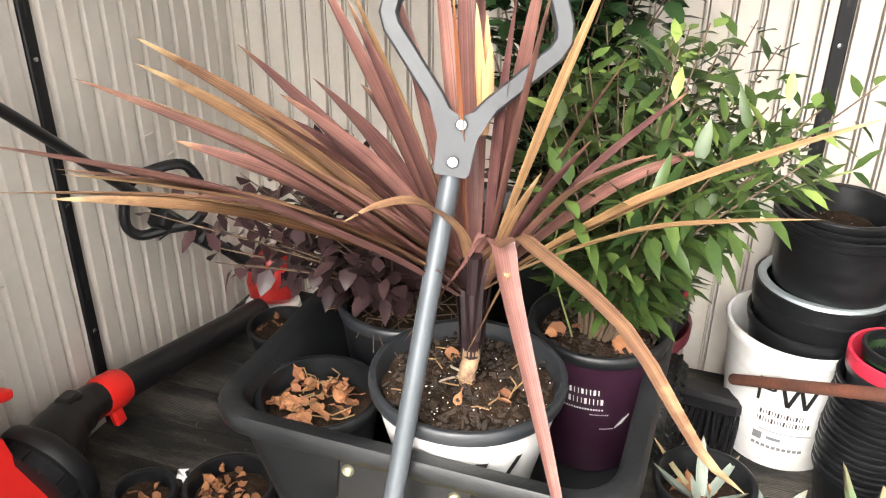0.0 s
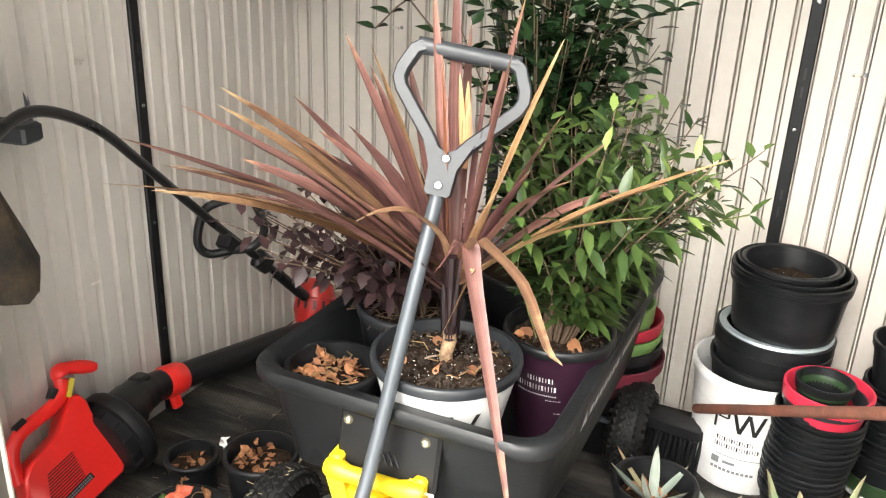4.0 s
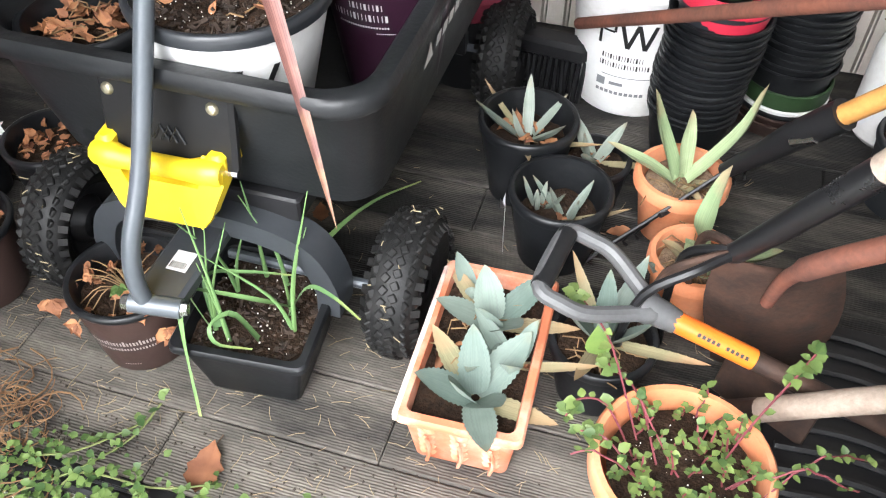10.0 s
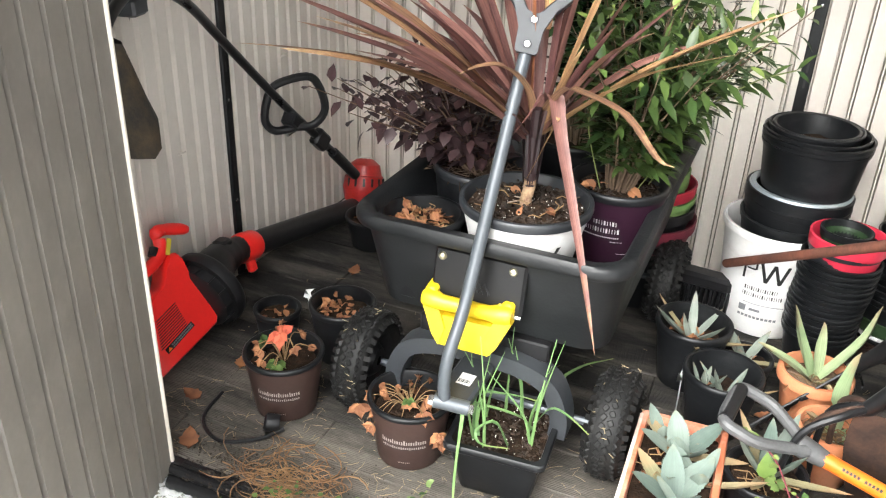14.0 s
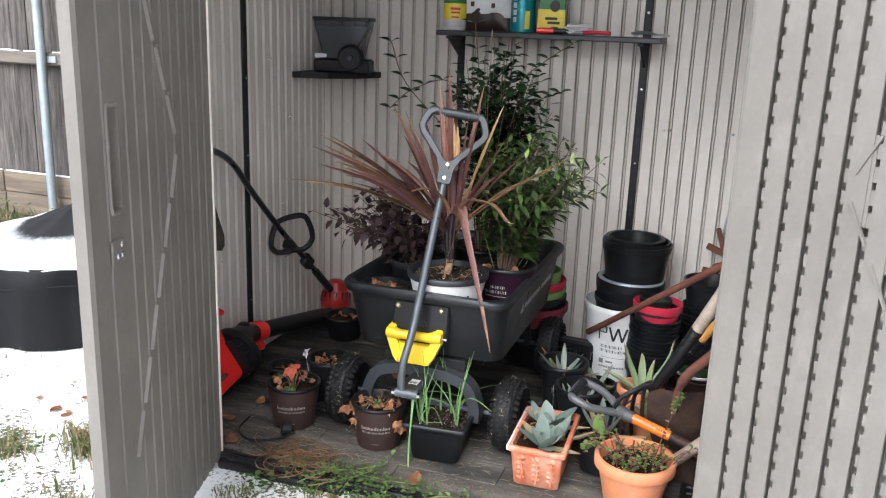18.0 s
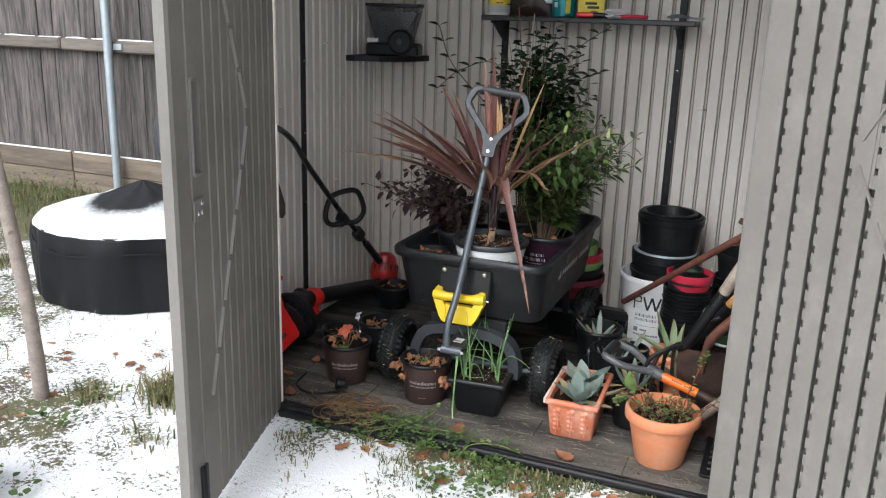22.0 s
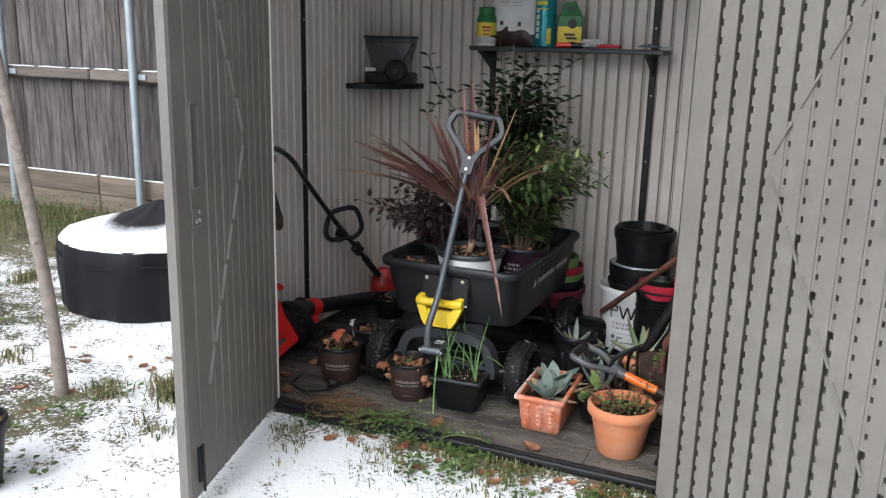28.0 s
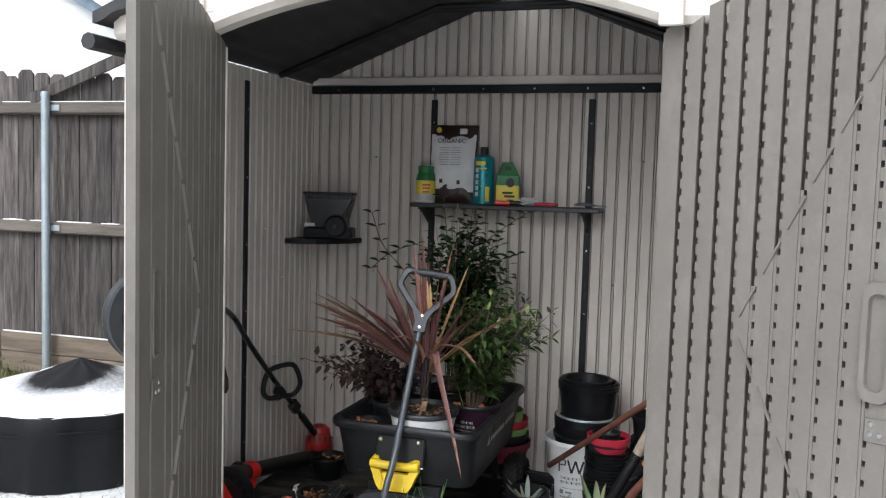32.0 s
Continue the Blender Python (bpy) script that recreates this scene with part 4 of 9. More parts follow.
# fence behind, with pickets, rails, boards and round steel posts
FY = 3.02
fence = thing("fence", -4, FY, GZ, label="weathered grey wooden fence with steel posts", category="fence", kind="structure")
x = -9.2
while x < 2.6:
    w = 0.138 + rnd(-0.004, 0.004)
    h = 2.28 + rnd(-0.035, 0.05)
    e = 0.018
    sh = Shape()
    a, c, top = -w / 2, 0.032, h
    pts = []
    for y in (0.0, e):
        pts += [(a, y, 0.30), (-a, y, 0.30), (-a, y, top - c), (-a - c, y, top), (a + c, y, top), (a, y, top - c)]
    sh.add(pts, [(0, 1, 2, 3, 4, 5), (11, 10, 9, 8, 7, 6), (0, 6, 7, 1), (1, 7, 8, 2), (2, 8, 9, 3), (3, 9, 10, 4), (4, 10, 11, 5), (5, 11, 6, 0)])
    p = part("picket", sh, FENCEW, fence, smooth=False, m=pose(x + 4, 0.03 + rnd(-0.003, 0.003), rnd(-0.015, 0.015), 0, rnd(-0.4, 0.4), 0))
    if -6.6 < x < -2.2:
        for _ in range(random.choice((0, 1, 1, 2))):
            kx, kz, kr = rnd(-0.045, 0.045), rnd(0.45, 2.1), rnd(0.006, 0.013)
            part("knot", Shape().lathe([(0, 0.002), (kr * 0.7, 0.002), (kr, 0)], 9, pose(kx, 0, kz, 90, 0, 0)), INKB, p)
    x += 0.1415
for z, mat_ in ((2.02, RAILW), (1.13, RAILW)):
    for i in range(5):
        x0 = -9.3 + i * 2.42
        rail = part("rail", Shape().box(x0 + 4, -0.045, z - 0.045, x0 + 4 + 2.41, 0.026, z + 0.045, chamfer=0.012), mat_, fence)
        sh = Shape()
        for k in range(48):
            u, w = x0 + 4 + 0.05 * k, 0.012 + 0.012 * noise.noise((x0 * 3 + k * 0.4, z, 5))
            if w > 0.009:
                sh.box(u, -0.036, z + 0.044, u + 0.0505, -0.036 + w * 2, z + 0.045 + w * 0.5, chamfer=0.002)
        if sh.v:
            part("snow_strip", sh, SNOW, rail, "thin line of snow")
for i in range(5):
    x0 = -9.3 + i * 2.42
    part("snow_strip", Shape().box(x0 + 4.02, -0.019, 0.309, x0 + 4 + 2.39, 0.004, 0.317, chamfer=0.003), SNOW, fence, "thin line of snow")
    part("kick_board", Shape().box(x0 + 4, -0.02, 0.16, x0 + 4 + 2.41, 0.018, 0.31, chamfer=0.004), KICKW, fence)
    part("kick_board", Shape().box(x0 + 4, -0.015, -0.02, x0 + 4 + 2.41, 0.02, 0.155, chamfer=0.004), KICKW, fence)
for x0 in (-7.8, -5.37, -3.96, -1.55, 0.9):
    p = part("fence_post", Shape().tube([(x0 + 4, -0.085, -0.1), (x0 + 4, -0.085, 2.10)], 0.031, 14), GALV, fence)
    part("post_cap", Shape().lathe([(0.034, 0), (0.034, 0.02), (0.025, 0.035), (0, 0.04)], 14, Matrix.Translation((x0 + 4, -0.085, 2.10))), GALV, p)
    for z in (2.02, 1.13):
        part("bracket", Shape().box(x0 + 4 + 0.02, -0.06, z - 0.022, x0 + 4 + 0.10, -0.047, z + 0.022, chamfer=0.003), GALV, p)
# a loose board leaning over the fence top, and a diagonal brace
part("brace", Shape().box(0, -0.02, -0.045, 1.3, 0.0, 0.045, pose(-0.15, -0.02, 2.08, 0, -20, 0), chamfer=0.004), FENCEW, fence)
part("brace", Shape().box(0, -0.02, -0.045, 1.3, 0.0, 0.045, pose(-2.35, -0.05, 0.35, 0, -115, 0), chamfer=0.004), RAILW, fence)

# fire pit under a snow-dusted cover
PX, PY, PR = -2.42, 1.50, 0.545
pit = thing("fire_pit", PX, PY, GZ, label="round fire pit under a black vinyl cover dusted with snow", category="fire pit")
rings, N = [], 144
for z, r, puck in ((0.0, 0.985, 0.010), (0.03, 1.0, 0.012), (0.16, 1.0, 0.014), (0.28, 1.0, 0.014), (0.355, 1.0, 0.006), (0.372, 0.985, 0.002), (0.385, 0.80, 0.004), (0.404, 0.6, 0.004), (0.436, 0.38, 0.004), (0.488, 0.15, 0.004), (0.515, 0.03, 0.002), (0.525, 0.001, 0)):
    ring = []
    for i in range(N):
        a = TAU * i / N
        q = PR * r + puck * (math.sin(17 * a + 2 + 2 * math.sin(3 * a)) * 0.8 + noise.noise((math.cos(a) * 5, math.sin(a) * 5, z * 2)) * 2.0)
        ring.append((q * math.cos(a), q * math.sin(a), z + (puck * 0.5 * math.sin(7 * a) if r < 0.9 else 0)))
    rings.append(ring)
part("cover", loft(Shape(), rings), COVER, pit, angle=60)
part("hem_cord", Shape().tube([(PR * 1.005 * math.cos(TAU * i / 48), PR * 1.005 * math.sin(TAU * i / 48), 0.285 + 0.012 * math.sin(5 * TAU * i / 48)) for i in range(49)], 0.004, 6), COVER, pit)
SNOWC = material("melting_snow", (0.87, 0.88, 0.9), 0.75, second=(0.8, 0.81, 0.83), scale=10, bump=0.35, grit=0.04)
sh, R1, pts, dust = Shape(), 26, [], []
for k in range(R1 + 1):
    r = 0.995 - 0.985 * k / R1
    for i in range(N):
        a = TAU * i / N
        low = 0.372 + (0.542 - 0.372) * max(0.0, (0.985 - r) / 0.955) ** 1.25
        ray = noise.noise((math.cos(a) * 5, math.sin(a) * 5, 9)) + 0.6 * noise.noise((math.cos(a) * 14, math.sin(a) * 14, 2))
        bare = noise.noise((r * math.cos(a) * 2.2 + 0.7, r * math.sin(a) * 2.2 + 3.1, 5)) + 0.6 * math.cos(a + 0.9)
        d = min(1.0, 1.9 * (r - 0.34) + (0.10 * ray - 0.75 * bare) * (1 - 0.75 * r))
        dust.append(d)
        pts.append((PR * r * math.cos(a), PR * r * math.sin(a), low + (0.004 + 0.012 * max(0.0, d) if k else -0.004) + 0.006 * noise.noise((math.cos(a) * 6 * r, math.sin(a) * 6 * r, 1)) + 0.007 * math.sin(9 * a + 1) * min(r * 3, 1) * max(0.0, 0.9 - r)))
sh.add(pts, [(k * N + i, k * N + (i + 1) % N, (k + 1) * N + (i + 1) % N, (k + 1) * N + i) for k in range(R1) for i in range(N)])
DUSTED = material("snow_dusted_vinyl", (0.009, 0.0095, 0.0105), 0.45, second=(0.013, 0.0135, 0.015), scale=6, fine=90, bump=0.25, bump_scale=40)
dn, dl_ = DUSTED.node_tree.nodes, DUSTED.node_tree.links
da = dn.new("ShaderNodeAttribute")
da.attribute_name = "dust"
dt = dn.new("ShaderNodeTexNoise")
dt.inputs["Scale"].default_value, dt.inputs["Detail"].default_value, dt.inputs["Roughness"].default_value = 42.0, 10.0, 0.9
dc = dn.new("ShaderNodeTexCoord")
dl_.new(dc.outputs["Object"], dt.inputs["Vector"])
dm = dn.new("ShaderNodeMath")
dm.operation = "ADD"
dl_.new(da.outputs["Fac"], dm.inputs[0])
dl_.new(dt.outputs["Fac"], dm.inputs[1])
dr = dn.new("ShaderNodeMapRange")
dr.inputs["From Min"].default_value, dr.inputs["From Max"].default_value = 0.55, 0.98
dl_.new(dm.outputs[0], dr.inputs["Value"])
dx = dn.new("ShaderNodeMix")
dx.data_type = "RGBA"
dx.inputs["B"].default_value = (0.87, 0.88, 0.9, 1)
dl_.new(dr.outputs[0], dx.inputs["Factor"])
dl_.new(dn["Principled BSDF"].inputs["Base Color"].links[0].from_socket, dx.inputs["A"])
dl_.new(dx.outputs["Result"], dn["Principled BSDF"].inputs["Base Color"])
cap = part("snow_cap", sh, DUSTED, pit, "patchy white snow dusting", angle=180)
at = cap.data.attributes.new("dust", "FLOAT", "POINT")
at.data.foreach_set("value", np.array(dust, dtype=np.float32))

# thin leaning sapling
tree = thing("sapling_trunk", -1.80, 0.20, GZ, label="slim leaning bare sapling trunk on snowy lawn", category="tree")
part("trunk", Shape().tube(spline([(0, 0, -0.05), (0.0, 0.0, 0.05), (-0.045, 0.02, 0.35), (-0.155, 0.05, 0.8), (-0.28, 0.09, 1.2), (-0.42, 0.13, 1.65), (-0.60, 0.16, 2.3)], 30), [0.036, 0.033, 0.029] + [0.028] * 5 + [0.026] * 10 + [0.023] * 13, 12), BARK, tree)
for a, z in ((0.4, 0.3), (2.5, 0.62), (4.0, 1.0)):
    x = -0.11 * z / 0.8
    part("knot", Shape().tube([(x, 0.02, z), (x + 0.03 * math.cos(a), 0.02 + 0.03 * math.sin(a), z + 0.015)], [0.014, 0.006], 8), BARK, tree)

# neighbour's gable beyond the fence
house = thing("neighbour_house", -10.0, 9.0, GZ, label="white neighbouring house with blue-grey gable trim", category="house")
AX, AZ, EX, EZ = -3.6, 7.03, 4.6, 2.42
part("wall", Shape().add([(-12, 0.1, 0), (EX - 0.4, 0.1, 0), (EX - 0.4, 0.1, EZ + 0.1), (AX, 0.1, AZ - 0.1), (-12, 0.1, 2.3), (-12, 0.3, 0), (EX - 0.4, 0.3, 0), (EX - 0.4, 0.3, EZ + 0.1), (AX, 0.3, AZ - 0.1), (-12, 0.3, 2.3)],
     [(0, 1, 2, 3, 4), (9, 8, 7, 6, 5), (0, 5, 6, 1), (1, 6, 7, 2), (2, 7, 8, 3), (3, 8, 9, 4), (4, 9, 5, 0)]), HOUSEW, house, smooth=False)
sl = math.degrees(math.atan2(AZ - EZ, EX - AX))
ln = math.hypot(AZ - EZ, EX - AX)
part("roof_trim", Shape().box(0, -0.12, -0.09, ln, 0.0, 0.09, pose(AX, 0, AZ, 0, sl, 0)), HOUSEB, house, "blue-grey gable board")
part("roof", Shape().box(0, -0.2, 0.095, ln + 0.1, 7.0, 0.17, pose(AX, 0, AZ, 0, sl, 0)), SNOW, house, "snow-covered roof slope")
part("roof", Shape().box(-9.5, -0.2, 0.095, 0, 7.0, 0.17, pose(AX, 0, AZ, 0, -sl, 0)), SNOW, house, "snow-covered roof slope")

# ---- the garden cart ----
cart = thing("garden_cart", -0.337, 1.24, 0, label="black poly dump garden cart with grey steel pull handle", category="garden cart")
HX, HY, RZ = 0.305, 0.465, 0.556


def bed_ring(hx, hy, r, z, shift=0.0):
    return [(x, y + shift, z) for x, y in rounded_ring(hx, hy, r, 6)]


rings = [bed_ring(0.24, 0.365, 0.05, 0.318), bed_ring(0.262, 0.388, 0.06, 0.322), bed_ring(0.284, 0.436, 0.07, 0.50), bed_ring(0.287, 0.44, 0.07, 0.524),
         bed_ring(HX - 0.004, HY - 0.004, 0.075, 0.526), bed_ring(HX, HY, 0.078, 0.534), bed_ring(HX, HY, 0.078, 0.548), bed_ring(HX - 0.006, HY - 0.006, 0.075, RZ),
         bed_ring(HX - 0.026, HY - 0.026, 0.065, RZ), bed_ring(HX - 0.034, HY - 0.034, 0.06, 0.548), bed_ring(0.253, 0.379, 0.055, 0.342), bed_ring(0.15, 0.25, 0.05, 0.338)]
sh = loft(Shape(), rings)
n = len(rings[0])
sh.f.append(tuple(range(n - 1, -1, -1)))
sh.f.append(tuple(range(11 * n, 12 * n)))
part("bed", sh, CARTBED, cart, angle=50)
# the front panel with its two bolts, set into the front wall
slope = math.degrees(math.atan2(0.048, 0.178))
fp = pose(0.0, -0.437, 0.485, -slope + 4, 0, 0)
pl = part("front_panel", Shape().box(-0.10, -0.010, -0.085, 0.10, 0.010, 0.03, fp, chamfer=0.006), CARTPLATE, cart, "black panel with two bolts")
for bx in (-0.082, 0.072):
    part("bolt", Shape().lathe([(0, 0.006), (0.006, 0.005), (0.009, 0.002), (0.0095, 0)], 12, fp @ pose(bx, -0.010, 0.01, 90, 0, 0)), BRASS, pl)
sh = Shape()
for i in range(3):
    sh.tube([(0.0 + 0.012 * i - 0.02, -0.012, -0.05), (0.0 + 0.012 * i - 0.008, -0.012, -0.028), (0.0 + 0.012 * i + 0.004, -0.012, -0.05)], 0.0022, 5)
part("emblem", Shape().add([fp @ Vector(v) for v in sh.v], sh.f), CARTBED, pl)
# raised side print
sm = pose(0.2800, 0, 0.455, 0, 7.0, 0) @ pose(0, 0, 0, 0, 0, 90)
for i in range(12):
    sh = bars(Shape(), [(-0.13 + 0.034 * i + (0.02 if i > 6 else 0), 0.0, 0.024, 0.022)])
    part("side_print", Shape().add([sm @ Vector((v[0], -0.002, v[2])) for v in sh.v], sh.f), INKW, cart, "pale plain mark", smooth=False)
part("side_emblem", Shape().add([sm @ Vector(q) for q in ((-0.20, -0.002, -0.016), (-0.155, -0.002, -0.016), (-0.178, -0.002, 0.022))], [(0, 1, 2)]), INKW, cart, "pale plain mark", smooth=False)
# underframe
sh = Shape()
for x in (-0.13, 0.13):
    sh.box(x - 0.016, -0.38, 0.285, x + 0.016, 0.38, 0.318, chamfer=0.003)
sh.box(-0.15, -0.40, 0.27, 0.15, -0.33, 0.314, chamfer=0.004)
sh.box(-0.15, 0.28, 0.26, 0.15, 0.33, 0.314, chamfer=0.004)
part("underframe", sh, BLACK, cart)
# arched front axle bracket
arc = spline([(-0.195, -0.41, 0.115), (-0.195, -0.41, 0.17), (-0.165, -0.41, 0.235), (-0.10, -0.41, 0.262), (0.0, -0.41, 0.268), (0.10, -0.41, 0.262), (0.165, -0.41, 0.235), (0.195, -0.41, 0.17), (0.195, -0.41, 0.115)], 36)
sh = Shape()
pts = []
for i, p in enumerate(arc):
    d = (arc[min(i + 1, 36)] - arc[max(i - 1, 0)]).normalized()
    nn = Vector((-d.z, 0, d.x)) * 0.019
    for q in (p - nn, p + nn):
        pts += [(q.x, q.y - 0.028, q.z), (q.x, q.y + 0.028, q.z)]
fs = []
for i in range(36):
    a, b = 4 * i, 4 * i + 4
    fs += [(a, b, b + 1, a + 1), (a + 2, a + 3, b + 3, b + 2), (a, a + 2, b + 2, b), (a + 1, b + 1, b + 3, a + 3)]
sh.add(pts, fs + [(0, 1, 3, 2), (144, 146, 147, 145)])
part("front_axle_arch", sh, GREYPLASTIC, cart, "slate grey arched axle bracket", angle=40)
for y in (-0.37, 0.35):
    part("axle", Shape().tube([(-0.26, y, 0.128), (0.26, y, 0.128)], 0.009, 10), GREYSTEEL, cart)
for x in (-0.19, 0.19):
    part("rear_bracket", Shape().box(x - 0.012, 0.325, 0.12, x + 0.012, 0.375, 0.30, chamfer=0.003), BLACK, cart)
# steering tongue with its printed label
tongue = part("tongue", Shape().box(-0.030, -0.59, 0.236, 0.045, -0.40, 0.262, chamfer=0.006), GREYPLASTIC, cart)
part("sticker", Shape().box(-0.004, -0.535, 0.2622, 0.027, -0.497, 0.2632), LABELW, tongue, "white paper sticker with bar print")
sh = Shape()
for i in range(9):
    sh.box(-0.0015 + i * 0.0029, -0.531, 0.2634, -0.0015 + i * 0.0029 + (0.001 if i % 3 else 0.0017), -0.519, 0.2639)
part("print", sh, INKB, tongue, smooth=False)
part("cross_pin", Shape().tube([(-0.022, -0.603, 0.258), (0.048, -0.588, 0.25)], 0.015, 14), GREYSTEEL, cart, "grey steel hinge pin of the handle")
part("pin_bolt", Shape().lathe([(0, 0.01), (0.009, 0.009), (0.011, 0)], 6, pose(0.048, -0.588, 0.25, 0, 90, 12)), CHROME, cart)
part("pin_bolt", Shape().lathe([(0, 0.012), (0.010, 0.011), (0.012, 0)], 6, pose(-0.022, -0.603, 0.258, 0, -90, 12)), CHROME, cart)


def wheel(x, y):
    w = thing("wheel", 0, 0, 0)
    w.parent = cart
    w.matrix_basis = pose(x, y, 0.128, 0, 90, 0)
    prof = []
    R, hw = 0.123, 0.040
    for i in range(15):
        a = -math.pi / 2 + math.pi * i / 14
        prof.append((R - 0.034 + 0.034 * math.cos(a) ** 0.7 if math.cos(a) > 1e-6 else R - 0.034, hw * math.sin(a)))
    prof = [(0.068, -0.028)] + prof + [(0.068, 0.028)]
    tyre = part("tyre", Shape().lathe(prof, 44), RUBBER, w, "black knobbly rubber tyre")
    sh = Shape()
    for i in range(40):
        a = TAU * i / 40
        for k, (off, ang) in enumerate(((-0.026, 28), (-0.0085, -32), (0.0085, 32), (0.026, -28))):
            aa = a + (0.079 if k % 2 else 0.0)
            rr = R + 0.0005 - (0.007 if k in (0, 3) else 0.0)
            tilt = -24 if k == 0 else (24 if k == 3 else 0)
            m = Matrix.Rotation(aa, 4, "Z") @ pose(rr, 0, off) @ pose(0, 0, 0, ang, tilt, 0)
            sh.box(-0.004, -0.0068, -0.0062, 0.0028, 0.0068, 0.0062, m, chamfer=0.0016)
    for sd in (-1, 1):
        for i in range(30):
            m = Matrix.Rotation(TAU * (i + 0.5) / 30, 4, "Z") @ pose(R - 0.020, 0, sd * 0.0375, 0, sd * 55, 0)
            sh.box(-0.011, -0.006, -0.003, 0.011, 0.006, 0.003, m)
    part("tread", sh, RUBBER, tyre)
    part("rim", Shape().lathe([(0.012, -0.03), (0.03, -0.03), (0.045, -0.012), (0.062, -0.02), (0.07, -0.03), (0.07, 0.03), (0.062, 0.02), (0.045, 0.012), (0.03, 0.03), (0.012, 0.03)], 24), BLACK, w, "black plastic wheel rim")
    return w


for x, y in ((-0.298, -0.37), (0.298, -0.345), (-0.285, 0.35), (0.285, 0.35)):
    wheel(x, y)

# yellow dump latch handle
yl = part("dump_latch", Shape().tube([(-0.095, -0.448, 0.395), (0.075, -0.448, 0.395)], 0.012, 8), YELLOW, cart, "bright yellow plastic dump latch")
m = pose(-0.010, -0.470, 0.387, -10, 0, 2) @ Matrix.Scale(0.90, 4)


def ring_bar(stations, prof):
    """A bar through stations (x, y, z, scale) with a yz profile."""
    rows = [[m @ Vector((x, y0 + y * f, z0 + z * f)) for y, z in prof] for x, y0, z0, f in stations]
    s = loft(Shape(), rows)
    k = len(prof)
    s.f += [tuple(range(k - 1, -1, -1)), tuple(range((len(rows) - 1) * k, len(rows) * k))]
    return s


round8 = [(0.019 * math.cos(TAU * k / 10), 0.019 * math.sin(TAU * k / 10)) for k in range(10)]
part("grip_bar", ring_bar([(-0.108, -0.012, 0.026, 0.9), (-0.10, -0.012, 0.026, 1.12), (-0.072, -0.012, 0.024, 1.12), (-0.058, -0.012, 0.022, 0.95), (0.05, -0.012, 0.022, 0.95), (0.066, -0.012, 0.024, 1.12), (0.098, -0.012, 0.026, 1.12), (0.106, -0.012, 0.026, 0.9)], round8), YELLOW, yl, angle=40)
for sx in (-1, 1):
    # a tapering side arm from the grip down to the lower panel
    pts = [(sx * 0.107, 0.03), (sx * 0.078, 0.03), (sx * 0.062, -0.006), (sx * 0.048, -0.04), (sx * 0.060, -0.083), (sx * 0.078, -0.06), (sx * 0.095, -0.02), (sx * 0.106, 0.005)]
    s = loft(Shape(), [[m @ Vector((x, y, z)) for x, z in pts] for y in (-0.016, 0.014)])
    s.f += [tuple(range(8)), tuple(range(15, 7, -1))]
    part("side_arm", s, YELLOW, yl, angle=25)
    part("latch_ear", Shape().box(-0.015, 0.0, -0.014, 0.015, 0.062, 0.034, m @ pose(sx * 0.092, -0.006, 0.018, 14, 0, 0), chamfer=0.006), YELLOW, yl)
part("apron", ring_bar([(-0.064, 0.006, -0.058, 0.92), (-0.058, 0.006, -0.058, 1.0), (0.058, 0.006, -0.058, 1.0), (0.064, 0.006, -0.058, 0.92)], [(-0.016, -0.026), (-0.020, -0.010), (-0.014, 0.046), (0.004, 0.052), (0.014, 0.044), (0.014, -0.026)]), YELLOW, yl, angle=35)
for i in range(3):
    for k in range(2):
        part("grip_stud", Shape().box(-0.004, -0.003, -0.004, 0.004, 0.003, 0.004, m @ pose(0.074 + 0.012 * i, -0.016 + 0.010 * k, 0.032 + 0.012 * k, -30, 0, 0), chamfer=0.001), YELLOW, yl)
part("pivot_pin", Shape().tube([m @ Vector((0.10, 0.004, 0.02)), m @ Vector((0.122, 0.004, 0.02))], 0.005, 10), CHROME, yl)

# pull handle: shaft, yoke and D grip
H0, H1 = Vector((-0.002, -0.597, 0.262)), Vector((0.021, -0.317, 0.916))
path = spline([H0, H0 + Vector((-0.003, 0.001, 0.045)), H0 + Vector((-0.001, 0.016, 0.10)), H0.lerp(H1, 0.3) + Vector((0, -0.012, 0)), H0.lerp(H1, 0.65) + Vector((0, -0.006, 0)), H1], 40)
part("handle_shaft", Shape().tube(path, 0.0128, 14), GREYSTEEL, cart, "grey painted steel tube")
ax = Vector((0.04, 0.36, 0.93)).normalized()
ex = Vector((0.965, 0.25, -0.10))
ex = (ex - ax * ex.dot(ax)).normalized()
ey = ax.cross(ex).normalized()
grip = Matrix((ex, ey, ax)).transposed().to_4x4()
grip.translation = H1


def ribbon(path, wide, deep):
    """A flat moulded bar in the plane y = 0."""
    s, pts, fs, k = Shape(), [], [], len(path)
    for i, p in enumerate(path):
        d = (path[min(i + 1, k - 1)] - path[max(i - 1, 0)]).normalized()
        nn = Vector((-d.z, 0, d.x)) * wide / 2
        c = 0.25
        for u, v in ((-1, -1 + c), (-1, 1 - c), (-1 + c, 1), (1 - c, 1), (1, 1 - c), (1, -1 + c), (1 - c, -1), (-1 + c, -1)):
            pts.append(p + nn * u + Vector((0, v * deep / 2, 0)))
    for i in range(k - 1):
        for e in range(8):
            f = (e + 1) % 8
            fs.append((8 * i + e, 8 * i + f, 8 * i + 8 + f, 8 * i + 8 + e))
    s.add(pts, fs + [tuple(range(7, -1, -1)), tuple(range(8 * (k - 1), 8 * k))])
    return s


